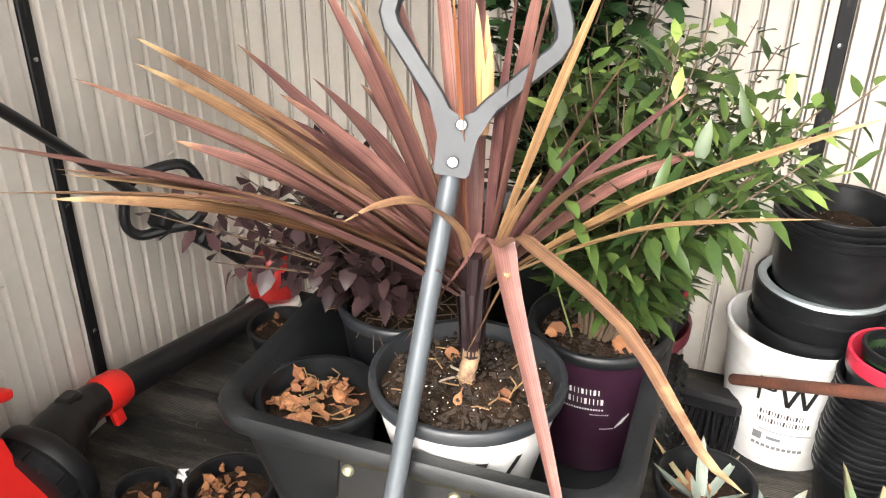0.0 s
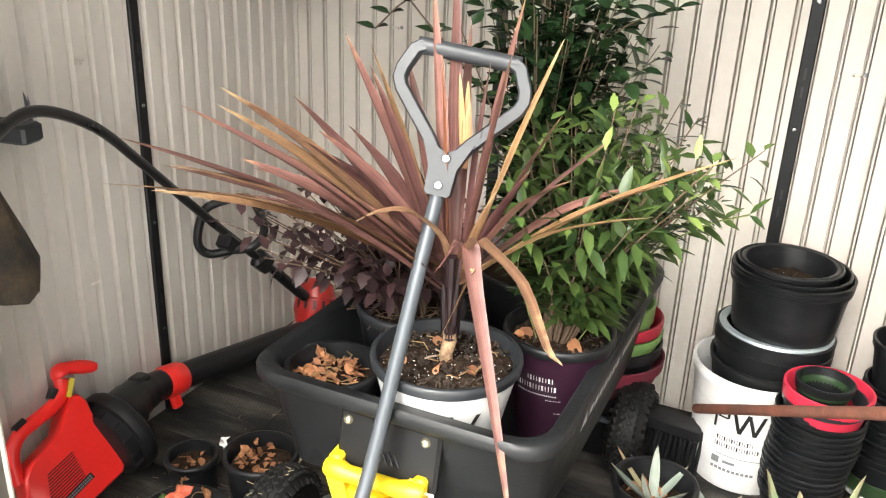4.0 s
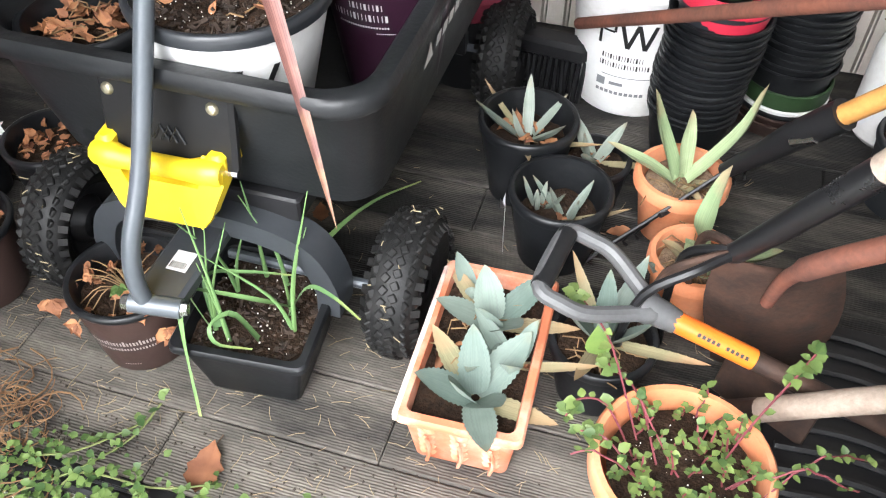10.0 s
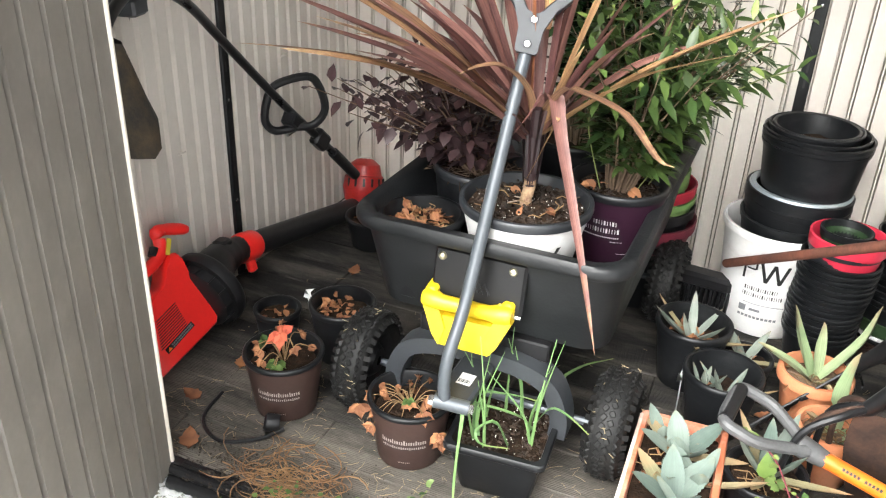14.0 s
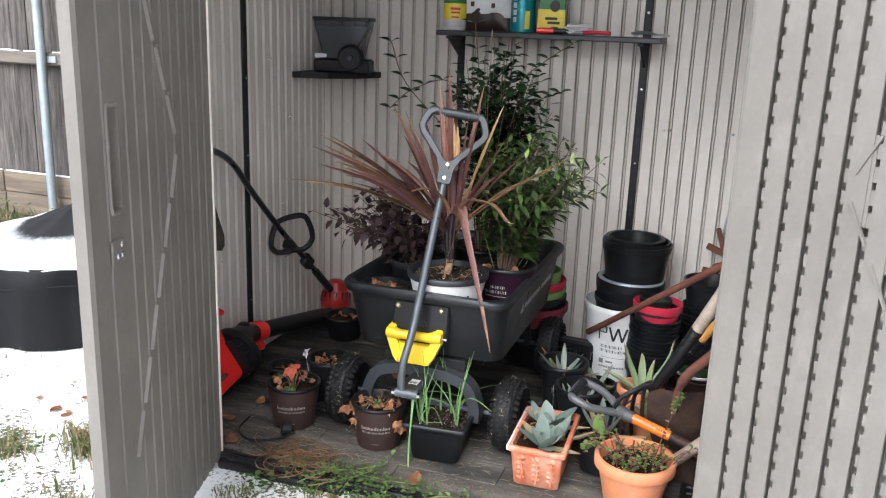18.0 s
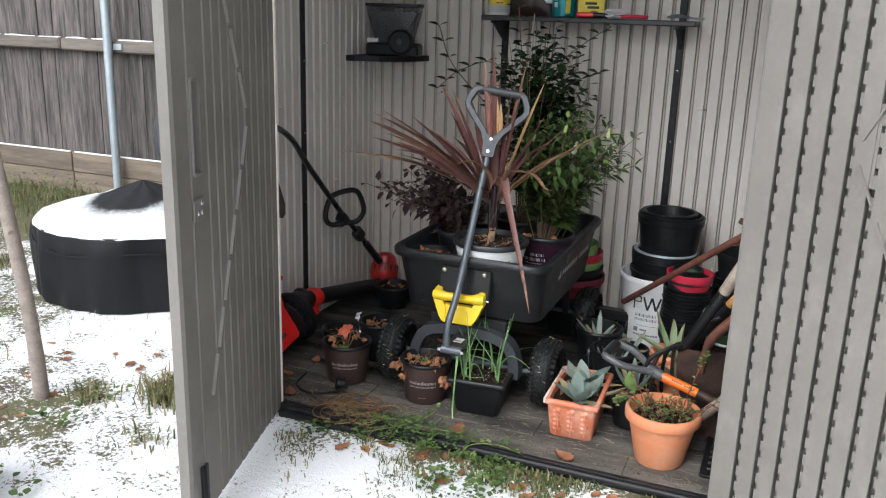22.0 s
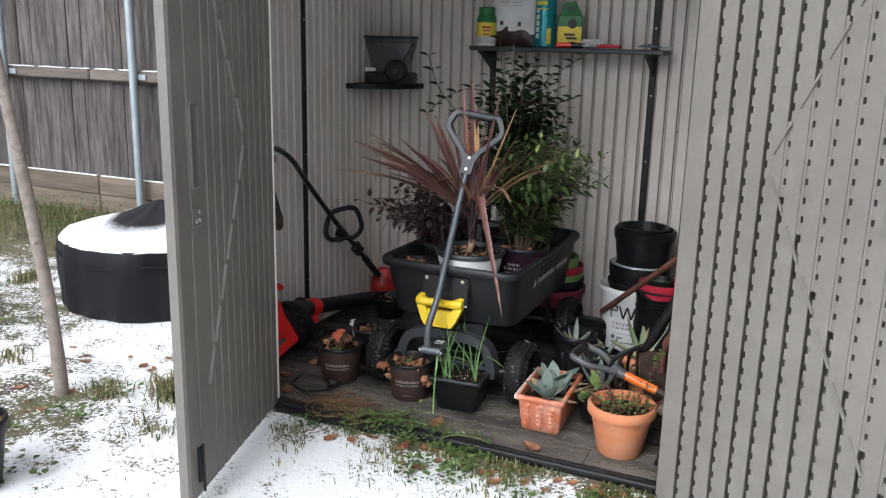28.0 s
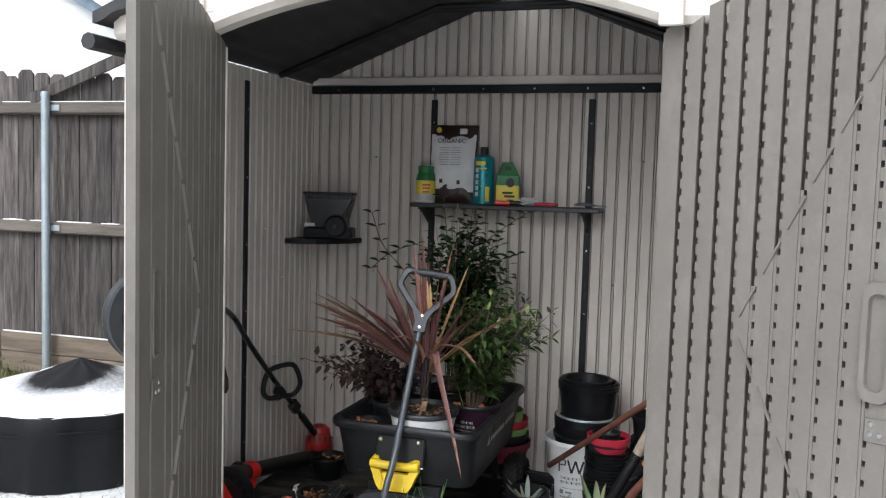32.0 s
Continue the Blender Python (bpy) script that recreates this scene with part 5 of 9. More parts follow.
left = [Vector((-0.014, 0, 0.046)), Vector((-0.034, 0, 0.074)), Vector((-0.100, 0, 0.148)), Vector((-0.107, 0, 0.164)), Vector((-0.105, 0, 0.182)), Vector((-0.090, 0, 0.216)), Vector((-0.076, 0, 0.224))]
dg = part("d_grip", Shape(), GREYPLASTIC, cart, "slate grey plastic D grip")
for sx in (-1, 1):
    s = ribbon([Vector((p.x * sx, 0, p.z)) for p in left], 0.023, 0.028)
    part("grip_arm", Shape().add([grip @ Vector(v) for v in s.v], s.f), GREYPLASTIC, dg, angle=40)
part("grip_bar", Shape().tube([grip @ Vector((-0.088, 0, 0.224)), grip @ Vector((0.088, 0, 0.224))], 0.0145, 14), GREYPLASTIC, dg)
s = Shape()
pts = [(-0.022, -0.012), (-0.018, -0.017), (0.018, -0.017), (0.022, -0.012), (0.024, 0.03), (0.045, 0.078), (0.026, 0.068), (0, 0.056), (-0.026, 0.068), (-0.045, 0.078), (-0.024, 0.03)]
k = len(pts)
for y in (-0.018, 0.018):
    s.v += [(x, y, z) for x, z in pts]
s.uv += [(0.5, 0.5)] * (2 * k)
s.f += [tuple(range(k)), tuple(range(2 * k - 1, k - 1, -1))] + [(i, k + i, k + (i + 1) % k, (i + 1) % k) for i in range(k)]
part("yoke", Shape().add([grip @ Vector(v) for v in s.v], s.f), GREYPLASTIC, dg, angle=30)
for z, x in ((0.0, 0.0), (0.046, 0.003)):
    part("bolt", Shape().lathe([(0, 0.005), (0.006, 0.004), (0.0085, 0)], 12, grip @ pose(x, -0.018, z, 90, 0, 0)), CHROME, dg)

# ---- pots, with what grows in them ----
def pot(name, x, y, z, r_top, r_base, h, mat, label, group="", soil=SOIL, fill=0.85, rim=0.012, rz=0, tilt=(0, 0), inner=None, category="potted plant", collar=0.0):
    """A round pot: body with a wall thickness, a rolled rim, and soil. Its local z = 0 is its base."""
    t = thing(name, x, y, z, rz, tilt[0], tilt[1], label=label, category=category, group=group)
    w = 0.004
    prof = [(0, 0), (r_base - 0.006, 0), (r_base, 0.005), (r_base + (r_top - r_base) * 0.92, h * 0.92)]
    if collar:
        prof = [(0, 0), (r_base - 0.004, 0), (r_base, 0.004), (r_base + (r_top - collar - r_base), h * (1 - 0.2)), (r_top - 0.002, h * (1 - 0.195)), (r_top, h * 0.82), (r_top, h - 0.005), (r_top - 0.004, h),
                (r_top - 0.012, h), (r_top - 0.014, h - 0.006), (r_top - 0.02, h * 0.6), (r_base - 0.012, 0.02), (0, 0.02)]
        part("pot", Shape().lathe(prof, 40), mat, t, angle=40)
    else:
        prof += [(r_top - w, h - 0.002), (r_top - 2 * w, h - 0.003), (r_base - w + (r_top - r_base) * 0.9 - w, h * 0.9), (r_base - 2 * w, 0.012), (0, 0.012)]
        part("pot", Shape().lathe(prof, 40), mat, t, angle=40)
        rp = [(r_top - 0.007, h - 0.012), (r_top + 0.001, h - rim), (r_top + 0.003, h - rim * 0.5), (r_top + 0.002, h - 0.001), (r_top - 0.002, h + 0.001), (r_top - 0.0075, h - 0.001), (r_top - 0.008, h - 0.012)]
        part("rim", Shape().lathe(rp, 40), inner or mat, t, angle=60)
        if inner:
            part("liner", Shape().lathe([(r_top - 0.0078, h - 0.0005), (r_top - 0.0115, h * 0.95), (r_base + (r_top - r_base) * 0.6 - 3.8 * w, h * 0.6)], 40), inner, t)
    if fill:
        rs = r_base + (r_top - r_base) * fill - 0.010 - (0.008 if collar else 0)
        sh, N, pts = Shape(), 36, []
        for k in range(9):
            rr = rs * k / 8
            for i in range(N):
                a = TAU * i / N
                px, py = rr * math.cos(a), rr * math.sin(a)
                pts.append((px, py, h * fill + 0.012 * noise.noise((px * 22 + x * 9, py * 22 + y * 9, 1)) + 0.006 * noise.noise((px * 70, py * 70, 3)) - (0.004 if k == 8 else 0)))
        sh.add(pts, [(k * N + i, (k + 1) * N + i, (k + 1) * N + (i + 1) % N, k * N + (i + 1) % N) for k in range(8) for i in range(N)])
        part("soil", sh, soil, t, angle=180)
    return t


def perlite(t, r, z, n):
    sh = Shape()
    for _ in range(n):
        a, q = rnd(0, TAU), r * math.sqrt(rnd(0, 1))
        s = rnd(0.0004, 0.0009)
        sh.box(-s, -s, -s, s, s, s, pose(q * math.cos(a), q * math.sin(a), z + rnd(-0.001, 0.006), rnd(0, 90), rnd(0, 90), 0))
    return tagged(part("perlite", sh, PERLITE, t, smooth=False), kind="stuff")


def chips(t, rx, ry, z, n):
    """Bark and peat crumbs that roughen the soil."""
    sh = Shape()
    for _ in range(n):
        a, q = rnd(0, TAU), math.sqrt(rnd(0, 1))
        u, v, w = rnd(0.002, 0.008), rnd(0.0015, 0.004), rnd(0.0008, 0.002)
        x, y = (q * rx * math.cos(a), q * ry * math.sin(a)) if rx == ry else (rnd(-rx, rx), rnd(-ry, ry))
        sh.box(-u, -v, -w, u, v, w, pose(x, y, z + rnd(-0.002, 0.006), rnd(-40, 40), rnd(-40, 40), rnd(0, 180)))
    return tagged(part("bark_mulch", sh, BARKCHIP, t, smooth=False), kind="stuff")


def crumple(sh, c, d, n, size):
    """A dry leaf: notched, cupped and buckled."""
    d, c = Vector(d).normalized(), Vector(c)
    nn = Vector(n) - d * Vector(n).dot(d)
    nn = nn.normalized() if nn.length > 1e-3 else d.orthogonal().normalized()
    sd, cup, roll, ph = d.cross(nn), rnd(0.05, 0.4), rnd(-0.25, 0.45), rnd(0, 99)
    pts, fs, uv = [], [], []
    for j in range(6):
        v = j / 5
        w = size * 0.36 * (math.sin(math.pi * min(v * 0.95 + 0.04, 1) ** 0.8) ** 0.8) * (1.06 if j % 2 else 0.94)
        for i in range(5):
            u = -1 + i / 2
            h = cup * u * u * w * 1.6 - roll * size * v * v + 0.16 * size * noise.noise((u * 1.7 + ph, v * 3.1, ph))
            pts.append(c + d * size * v * (1 - 0.12 * u * u) + sd * u * w * (1 - 0.35 * cup) + nn * h)
            uv.append((i / 4, v))
    for j in range(5):
        for i in range(4):
            fs.append((5 * j + i, 5 * j + i + 1, 5 * j + i + 6, 5 * j + i + 5))
    sh.add(pts, fs, uv)


def litter(t, r, z, n, mat, size=(0.012, 0.03), name="leaf_litter"):
    sh = Shape()
    for _ in range(n):
        a, q = rnd(0, TAU), r * math.sqrt(rnd(0, 1))
        d = Vector((rnd(-1, 1), rnd(-1, 1), rnd(-0.3, 0.5)))
        ln = rnd(*size)
        crumple(sh, (q * math.cos(a), q * math.sin(a), z + rnd(0.0, 0.016)), d, (rnd(-0.9, 0.9), rnd(-0.9, 0.9), 1), ln * 0.78)
    return tagged(part(name, sh, mat, t), kind="stuff")


def straws(t, r, z, n, mat=STRAW, ln=(0.02, 0.06), name="dry_straw"):
    sh = Shape()
    for _ in range(n):
        a, q, b = rnd(0, TAU), r * math.sqrt(rnd(0, 1)), rnd(0, TAU)
        p = Vector((q * math.cos(a), q * math.sin(a), z + rnd(0.001, 0.01)))
        e = rnd(*ln)
        sh.tube([p, p + Vector((math.cos(b) * e * 0.5, math.sin(b) * e * 0.5, rnd(0, 0.012))), p + Vector((math.cos(b + 0.5) * e, math.sin(b + 0.5) * e, rnd(-0.004, 0.01)))], 0.0012, 4, caps=False)
    return tagged(part(name, sh, mat, t), kind="stuff")


def agave(t, z, leaves, length, width, mat=L_AGAVE, dry=L_AGAVEDRY, lift=(25, 75), seed=1, cx=0.0, cy=0.0, n_dry=1, thick=0.006, curl=0.35, name="leaf", teeth=0.0, keel=0.17):
    """A rosette of thick pointed leaves, each a part."""
    r = random.Random(seed)
    for i in range(leaves):
        a = i * 2.4 + r.uniform(-0.3, 0.3)
        f = i / max(leaves - 1, 1)
        el = radians(lift[0] + (lift[1] - lift[0]) * f + r.uniform(-7, 7))
        ln = length * (1.05 - 0.35 * f) * r.uniform(0.85, 1.12)
        path, p = [], Vector((cx + 0.006 * math.cos(a), cy + 0.006 * math.sin(a), z))
        steps = 26 if teeth else 15
        for k in range(steps):
            path.append(p.copy())
            e2 = el + curl * (k / steps) * r.uniform(0.6, 1.2)
            p = p + Vector((math.cos(a) * math.cos(e2), math.sin(a) * math.cos(e2), math.sin(e2))) * ln / (steps - 1)
        w = width * r.uniform(0.85, 1.1) * (0.6 if i < n_dry else 1.0)
        jag = teeth or 0.04
        tap = 0.92 if teeth else 0.85
        sh = Shape().strap(path, lambda s: w * (0.5 + 1.75 * s) * (1 - s) ** tap * (1.22 if teeth else 1.12) * (1 + (jag if int(s * (25 if teeth else 14) + 0.5) % 2 else -jag)) + 0.0008, keel, thick=thick)
        part(name, sh, dry if i < n_dry else mat, t, angle=80)


# black pots with blue-green agaves, clustered by the white bucket
AG = "agave pots by the bucket"
p = pot("agave_pot", 0.061, 1.318, 0, 0.094, 0.068, 0.182, BLACKPOT, "black nursery pot holding a small spiky agave", AG, SOIL, 0.72, 0.02)
agave(p, 0.125, 8, 0.15, 0.024, seed=3, lift=(8, 58), n_dry=3, curl=0.3, teeth=0.03)
litter(p, 0.055, 0.13, 9, L_DEAD, (0.03, 0.055))
p = pot("agave_pot", 0.158, 1.158, 0, 0.091, 0.068, 0.163, BLACKPOT, "black nursery pot with a tag and small agave offsets", AG, SOIL, 0.6, 0.02)
agave(p, 0.09, 6, 0.105, 0.02, seed=5, lift=(14, 62), n_dry=1, cx=0.015, teeth=0.03)
agave(p, 0.09, 4, 0.08, 0.014, seed=8, lift=(40, 78), n_dry=0, cx=-0.04, cy=0.01)
litter(p, 0.06, 0.092, 9, L_DEAD, (0.02, 0.04))
part("plant_tag", Shape().add([(-0.088, -0.05, 0.03), (-0.084, -0.065, 0.03), (-0.085, -0.068, 0.15), (-0.09, -0.05, 0.17), (-0.096, -0.062, 0.165), (-0.098, -0.048, 0.13)], [(0, 1, 2, 3), (3, 2, 4, 5)]), LABELW, p, "curled white plastic plant tag")
p = pot("agave_pot", 0.195, 1.32, 0, 0.07, 0.055, 0.115, BLACKPOT, "small black pot with a drooping agave", AG, SOIL, 0.85, 0.015)
agave(p, 0.098, 5, 0.12, 0.032, seed=12, lift=(2, 70), n_dry=1, teeth=0.025)
litter(p, 0.05, 0.1, 5, L_DEAD, (0.02, 0.04))
p = pot("agave_pot", 0.283, 0.875, 0, 0.083, 0.062, 0.135, BLACKPOT, "black nursery pot with a broad toothed agave", AG, SOIL, 0.88, 0.018)
agave(p, 0.12, 8, 0.15, 0.038, L_AGAVEBROAD, seed=21, lift=(8, 78), n_dry=3, teeth=0.04, curl=0.2)
straws(p, 0.06, 0.12, 22)

# clay pots with pale aloes
CL = "clay pots with aloes"
p = pot("aloe_pot", 0.361, 1.29, 0, 0.088, 0.06, 0.142, TERRA, "terracotta clay pot holding a pale green aloe", CL, DRYSOIL, 0.84, collar=0.010)
for path, w0, mt in (([(-0.01, 0.0, 0.12), (-0.035, 0.015, 0.17), (-0.06, 0.025, 0.225), (-0.082, 0.03, 0.29)], 0.042, L_ALOE), ([(0.0, 0.01, 0.12), (-0.006, 0.015, 0.17), (-0.01, 0.02, 0.22), (-0.012, 0.022, 0.265)], 0.042, L_ALOE),
                     ([(0.01, 0.005, 0.12), (0.045, 0.02, 0.165), (0.085, 0.035, 0.24), (0.10, 0.04, 0.33)], 0.040, L_ALOE), ([(-0.01, -0.01, 0.12), (-0.06, -0.015, 0.155), (-0.10, -0.02, 0.175), (-0.145, -0.015, 0.19)], 0.034, L_ALOE),
                     ([(0.0, -0.02, 0.12), (0.02, -0.05, 0.14), (0.04, -0.07, 0.135)], 0.022, L_AGAVEDRY), ([(0.02, 0.0, 0.12), (0.06, -0.02, 0.14), (0.085, -0.035, 0.13)], 0.02, L_AGAVEDRY)):
    part("leaf", Shape().strap(spline(path, 12), lambda s: w0 * (0.75 + 0.9 * s) * (1 - s) ** 0.65 + 0.001, 0.22, thick=0.008), mt, p, angle=80)
straws(p, 0.055, 0.115, 26)
p = pot("aloe_pot", 0.402, 1.085, 0, 0.078, 0.055, 0.14, TERRA, "terracotta clay pot holding an upright pale aloe", CL, DRYSOIL, 0.84, collar=0.010)
for path, w, mt in (([(0.0, 0.005, 0.115), (0.0, -0.004, 0.18), (0.005, 0.0, 0.26), (0.012, 0.004, 0.335)], 0.048, L_ALOE), ([(0.02, 0, 0.115), (0.06, -0.005, 0.15), (0.10, -0.01, 0.175), (0.125, -0.012, 0.20)], 0.034, L_ALOE),
                     ([(0.01, -0.02, 0.115), (0.05, -0.035, 0.13), (0.09, -0.05, 0.128), (0.14, -0.05, 0.145)], 0.03, L_ALOE), ([(-0.01, 0, 0.115), (-0.03, -0.005, 0.145), (-0.06, -0.01, 0.165)], 0.024, L_AGAVEDRY),
                     ([(-0.02, -0.03, 0.115), (-0.05, -0.045, 0.125), (-0.075, -0.05, 0.15)], 0.02, L_AGAVE)):
    w0 = w
    part("leaf", Shape().strap(spline(path, 10), lambda s: w0 * (0.8 + 0.9 * s) * (1 - s) ** 0.6 + 0.001, 0.25, thick=0.009), mt, p, angle=80)
straws(p, 0.055, 0.118, 30)
litter(p, 0.05, 0.118, 4, L_DEAD, (0.02, 0.04))

# the large clay pot with a creeping mint
p = pot("creeper_pot", 0.415, 0.662, 0, 0.121, 0.078, 0.185, TERRA, "large terracotta clay pot with a small-leaved creeping plant", "", SOIL, 0.84, collar=0.013)
sh, st = Shape(), Shape()
r = random.Random(44)
for i in range(46):
    a, q0 = r.uniform(0, TAU), 0.092 * math.sqrt(r.random())
    path = [Vector((q0 * math.cos(a), q0 * math.sin(a), 0.156))]
    b, n, rise = r.uniform(0, TAU), r.randint(2, 4), 0.011
    if i < 5:
        path = [Vector((0.03 * i - 0.03, -0.03 + 0.02 * (i % 2), 0.156))]
        b, n, rise = (3.3, 2.5, 4.4, 0.2, 0.55)[i], (8, 6, 8, 11, 13)[i], 0.012
    for k in range(n):
        path.append(path[-1] + Vector((math.cos(b) * (0.014 if i < 5 else 0.004), math.sin(b) * (0.014 if i < 5 else 0.004), rise if k < 6 else -0.006)) + Vector((r.uniform(-0.004, 0.004), r.uniform(-0.004, 0.004), r.uniform(-0.003, 0.003))))
    st.tube(path, 0.0014, 5, caps=False)
    for k, pt in enumerate(path[1:]):
        if i < 5 and k % 3 == 1:
            continue
        for s in range(r.randint(2, 3)):
            t2 = r.uniform(0, TAU)
            sz = r.uniform(0.008, 0.017)
            sh.leaf(pt + Vector((0, 0, r.uniform(-0.003, 0.003))), Vector((math.cos(t2), math.sin(t2), r.uniform(0.1, 0.7))), (r.uniform(-0.3, 0.3), r.uniform(-0.3, 0.3), 1), sz, sz * 0.78, r.uniform(0, 0.35), 2)
tagged(part("foliage", sh, L_MINT, p, "small round green leaves"), kind="stuff")
tagged(part("stem_growth", st, STEMRED, p, "thin red trailing stems"), kind="stuff")
perlite(p, 0.09, 0.157, 60)
part("lime_leaf", Shape().leaf((-0.135, 0.149, 0.165), (-0.1, -0.1, 1), (0.2, -1, 0.2), 0.06, 0.038, 0.2, 4), L_LIME, p, "yellow-green leaf")
for pts in ([(-0.03, 0.0, 0.155), (-0.07, 0.07, 0.20), (-0.11, 0.12, 0.18), (-0.135, 0.149, 0.165)], [(-0.06, 0.03, 0.155), (-0.12, 0.13, 0.22), (-0.17, 0.20, 0.215), (-0.20, 0.236, 0.196)],
            [(0.05, 0.02, 0.155), (0.07, 0.04, 0.24), (0.095, 0.055, 0.33), (0.105, 0.06, 0.375)], [(-0.05, -0.03, 0.155), (-0.10, -0.01, 0.20), (-0.14, 0.0, 0.19)], [(-0.06, 0.0, 0.155), (-0.11, 0.05, 0.19), (-0.15, 0.06, 0.17), (-0.16, 0.05, 0.14)]):
    path = spline(pts, 12)
    sprig = part("sprig", Shape().tube(path, 0.0016, 5, caps=False), STEMRED, p, "red trailing stem")
    sh = Shape()
    for k in range(4, 13):
        for q in range(3 if k > 7 else 1):
            a, sz = r.uniform(0, TAU), r.uniform(0.012, 0.022)
            sh.leaf(path[k], Vector((math.cos(a), math.sin(a), r.uniform(0, 0.5))), (r.uniform(-0.3, 0.3), r.uniform(-0.7, 0.0), 1), sz, sz * 0.8, r.uniform(0, 0.35), 2)
    part("foliage", sh, L_MINT, sprig)

# square faded planter with broad agaves
sq = thing("square_planter", 0.110, 0.798, 0, 2, label="faded terracotta plastic square planter with broad agaves", category="planter")


def tub(hx0, hy0, hx1, hy1, h, r, lip, wall=0.006):
    s = Shape()
    hm = lambda f: (hx0 + (hx1 - hx0) * f, hy0 + (hy1 - hy0) * f)
    a = hm(0.86)
    rings = [[(x, y, z) for x, y in rounded_ring(u, v, r, 4)] for u, v, z in (
        (hx0 - 0.006, hy0 - 0.006, 0), (hx0, hy0, 0.006), (a[0], a[1], h * 0.86), (hx1 + lip * 0.6, hy1 + lip * 0.6, h * 0.87), (hx1 + lip, hy1 + lip, h * 0.9), (hx1 + lip, hy1 + lip, h - 0.004), (hx1 + lip - 0.003, hy1 + lip - 0.003, h),
        (hx1 - wall, hy1 - wall, h), (hx1 - wall - 0.002, hy1 - wall - 0.002, h - 0.006), (hx0, hy0, 0.02))]
    loft(s, rings)
    n = len(rings[0])
    s.f.append(tuple(range(n - 1, -1, -1)))
    s.f.append(tuple(range(9 * n, 10 * n)))
    return s


part("tub", tub(0.072, 0.128, 0.085, 0.150, 0.145, 0.012, 0.008), TERRAWORN, sq, angle=40)
part("bleached_edge", Shape().box(-0.095, -0.155, 0.128, -0.0868, 0.14, 0.1465, chamfer=0.002), WHITEWASH, sq, "sun-bleached pale edge")
for i in range(3):
    stem, leaves = (-0.048 + 0.048 * i,), Shape()
    part("relief_stem", Shape().tube([(stem[0] + 0.006 * math.sin(3 * u), -0.1375 - 0.0225 * (0.02 + 0.085 * u) / 0.145 - 0.0005, 0.018 + 0.085 * u) for u in (0, 0.25, 0.5, 0.75, 1.0)], 0.003, 6), TERRAWORN, sq)
    for k in range(5):
        z = 0.03 + 0.018 * k
        y = -0.1295 - 0.022 * z / 0.145
        for q in (-1, 1):
            leaves.leaf((stem[0], y - 0.002, z), (q * 0.8, 0, 0.6), (0, -1, 0.1), 0.021, 0.012, 0.5, 2)
    part("relief_leaves", leaves, TERRAWORN, sq, "raised leaf pattern")
    part("relief_flower", Shape().lathe([(0, 0.005), (0.006, 0.004), (0.0105, 0)], 10, pose(stem[0] + 0.004, -0.1295 - 0.022 * 0.108 / 0.145, 0.108, 90, 0, 0)), TERRAWORN, sq)
sh = Shape()
pts = []
for j in range(12):
    for i in range(9):
        x, y = -0.078 + 0.156 * i / 8, -0.142 + 0.284 * j / 11
        pts.append((x, y, 0.118 + 0.012 * noise.noise((x * 20, y * 20, 7))))
sh.add(pts, [(j * 9 + i, j * 9 + i + 1, (j + 1) * 9 + i + 1, (j + 1) * 9 + i) for j in range(11) for i in range(8)])
part("soil", sh, SOIL, sq, angle=180)
for cx, cy, sd, n in ((0.01, -0.085, 51, 9), (0.005, 0.055, 53, 9)):
    agave(sq, 0.125, n - 1, 0.128, 0.058, L_AGAVEBROAD, seed=sd, cx=cx, cy=cy, lift=(0, 60), n_dry=2, thick=0.003, curl=0.15, teeth=0.055, keel=0.10)
agave(sq, 0.12, 4, 0.12, 0.036, L_AGAVEBROAD, seed=59, cx=0.05, cy=-0.01, lift=(15, 60), n_dry=1, teeth=0.02)
agave(sq, 0.12, 3, 0.09, 0.03, L_AGAVEBROAD, seed=66, cx=-0.04, cy=0.11, lift=(10, 60), n_dry=1, teeth=0.02)
straws(sq, 0.07, 0.126, 12)
litter(sq, 0.07, 0.125, 8, L_DEAD, (0.02, 0.04))

# long black tub with onions
on = thing("onion_planter", -0.247, 0.782, 0, 5, label="black plastic rectangular tub planted with green onions", category="planter")
part("tub", tub(0.078, 0.088, 0.102, 0.112, 0.140, 0.016, 0.008), BLACKPOT, on, angle=40)
sh, pts = Shape(), []
for j in range(12):
    for i in range(10):
        x, y = -0.094 + 0.188 * i / 9, -0.104 + 0.208 * j / 11
        pts.append((x, y, 0.113 + 0.010 * noise.noise((x * 25, y * 25, 9))))
sh.add(pts, [(j * 10 + i, j * 10 + i + 1, (j + 1) * 10 + i + 1, (j + 1) * 10 + i) for j in range(11) for i in range(9)])
part("soil", sh, SOIL, on, angle=180)
sh = Shape()
for _ in range(70):
    s = rnd(0.0005, 0.0011)
    sh.box(-s, -s, -s, s, s, s, pose(rnd(-0.09, 0.09), rnd(-0.1, 0.1), 0.115 + rnd(0, 0.007), rnd(0, 90), rnd(0, 90), 0))
tagged(part("perlite", sh, PERLITE, on, smooth=False), kind="stuff")
chips(on, 0.088, 0.098, 0.115, 260)
r = random.Random(7)
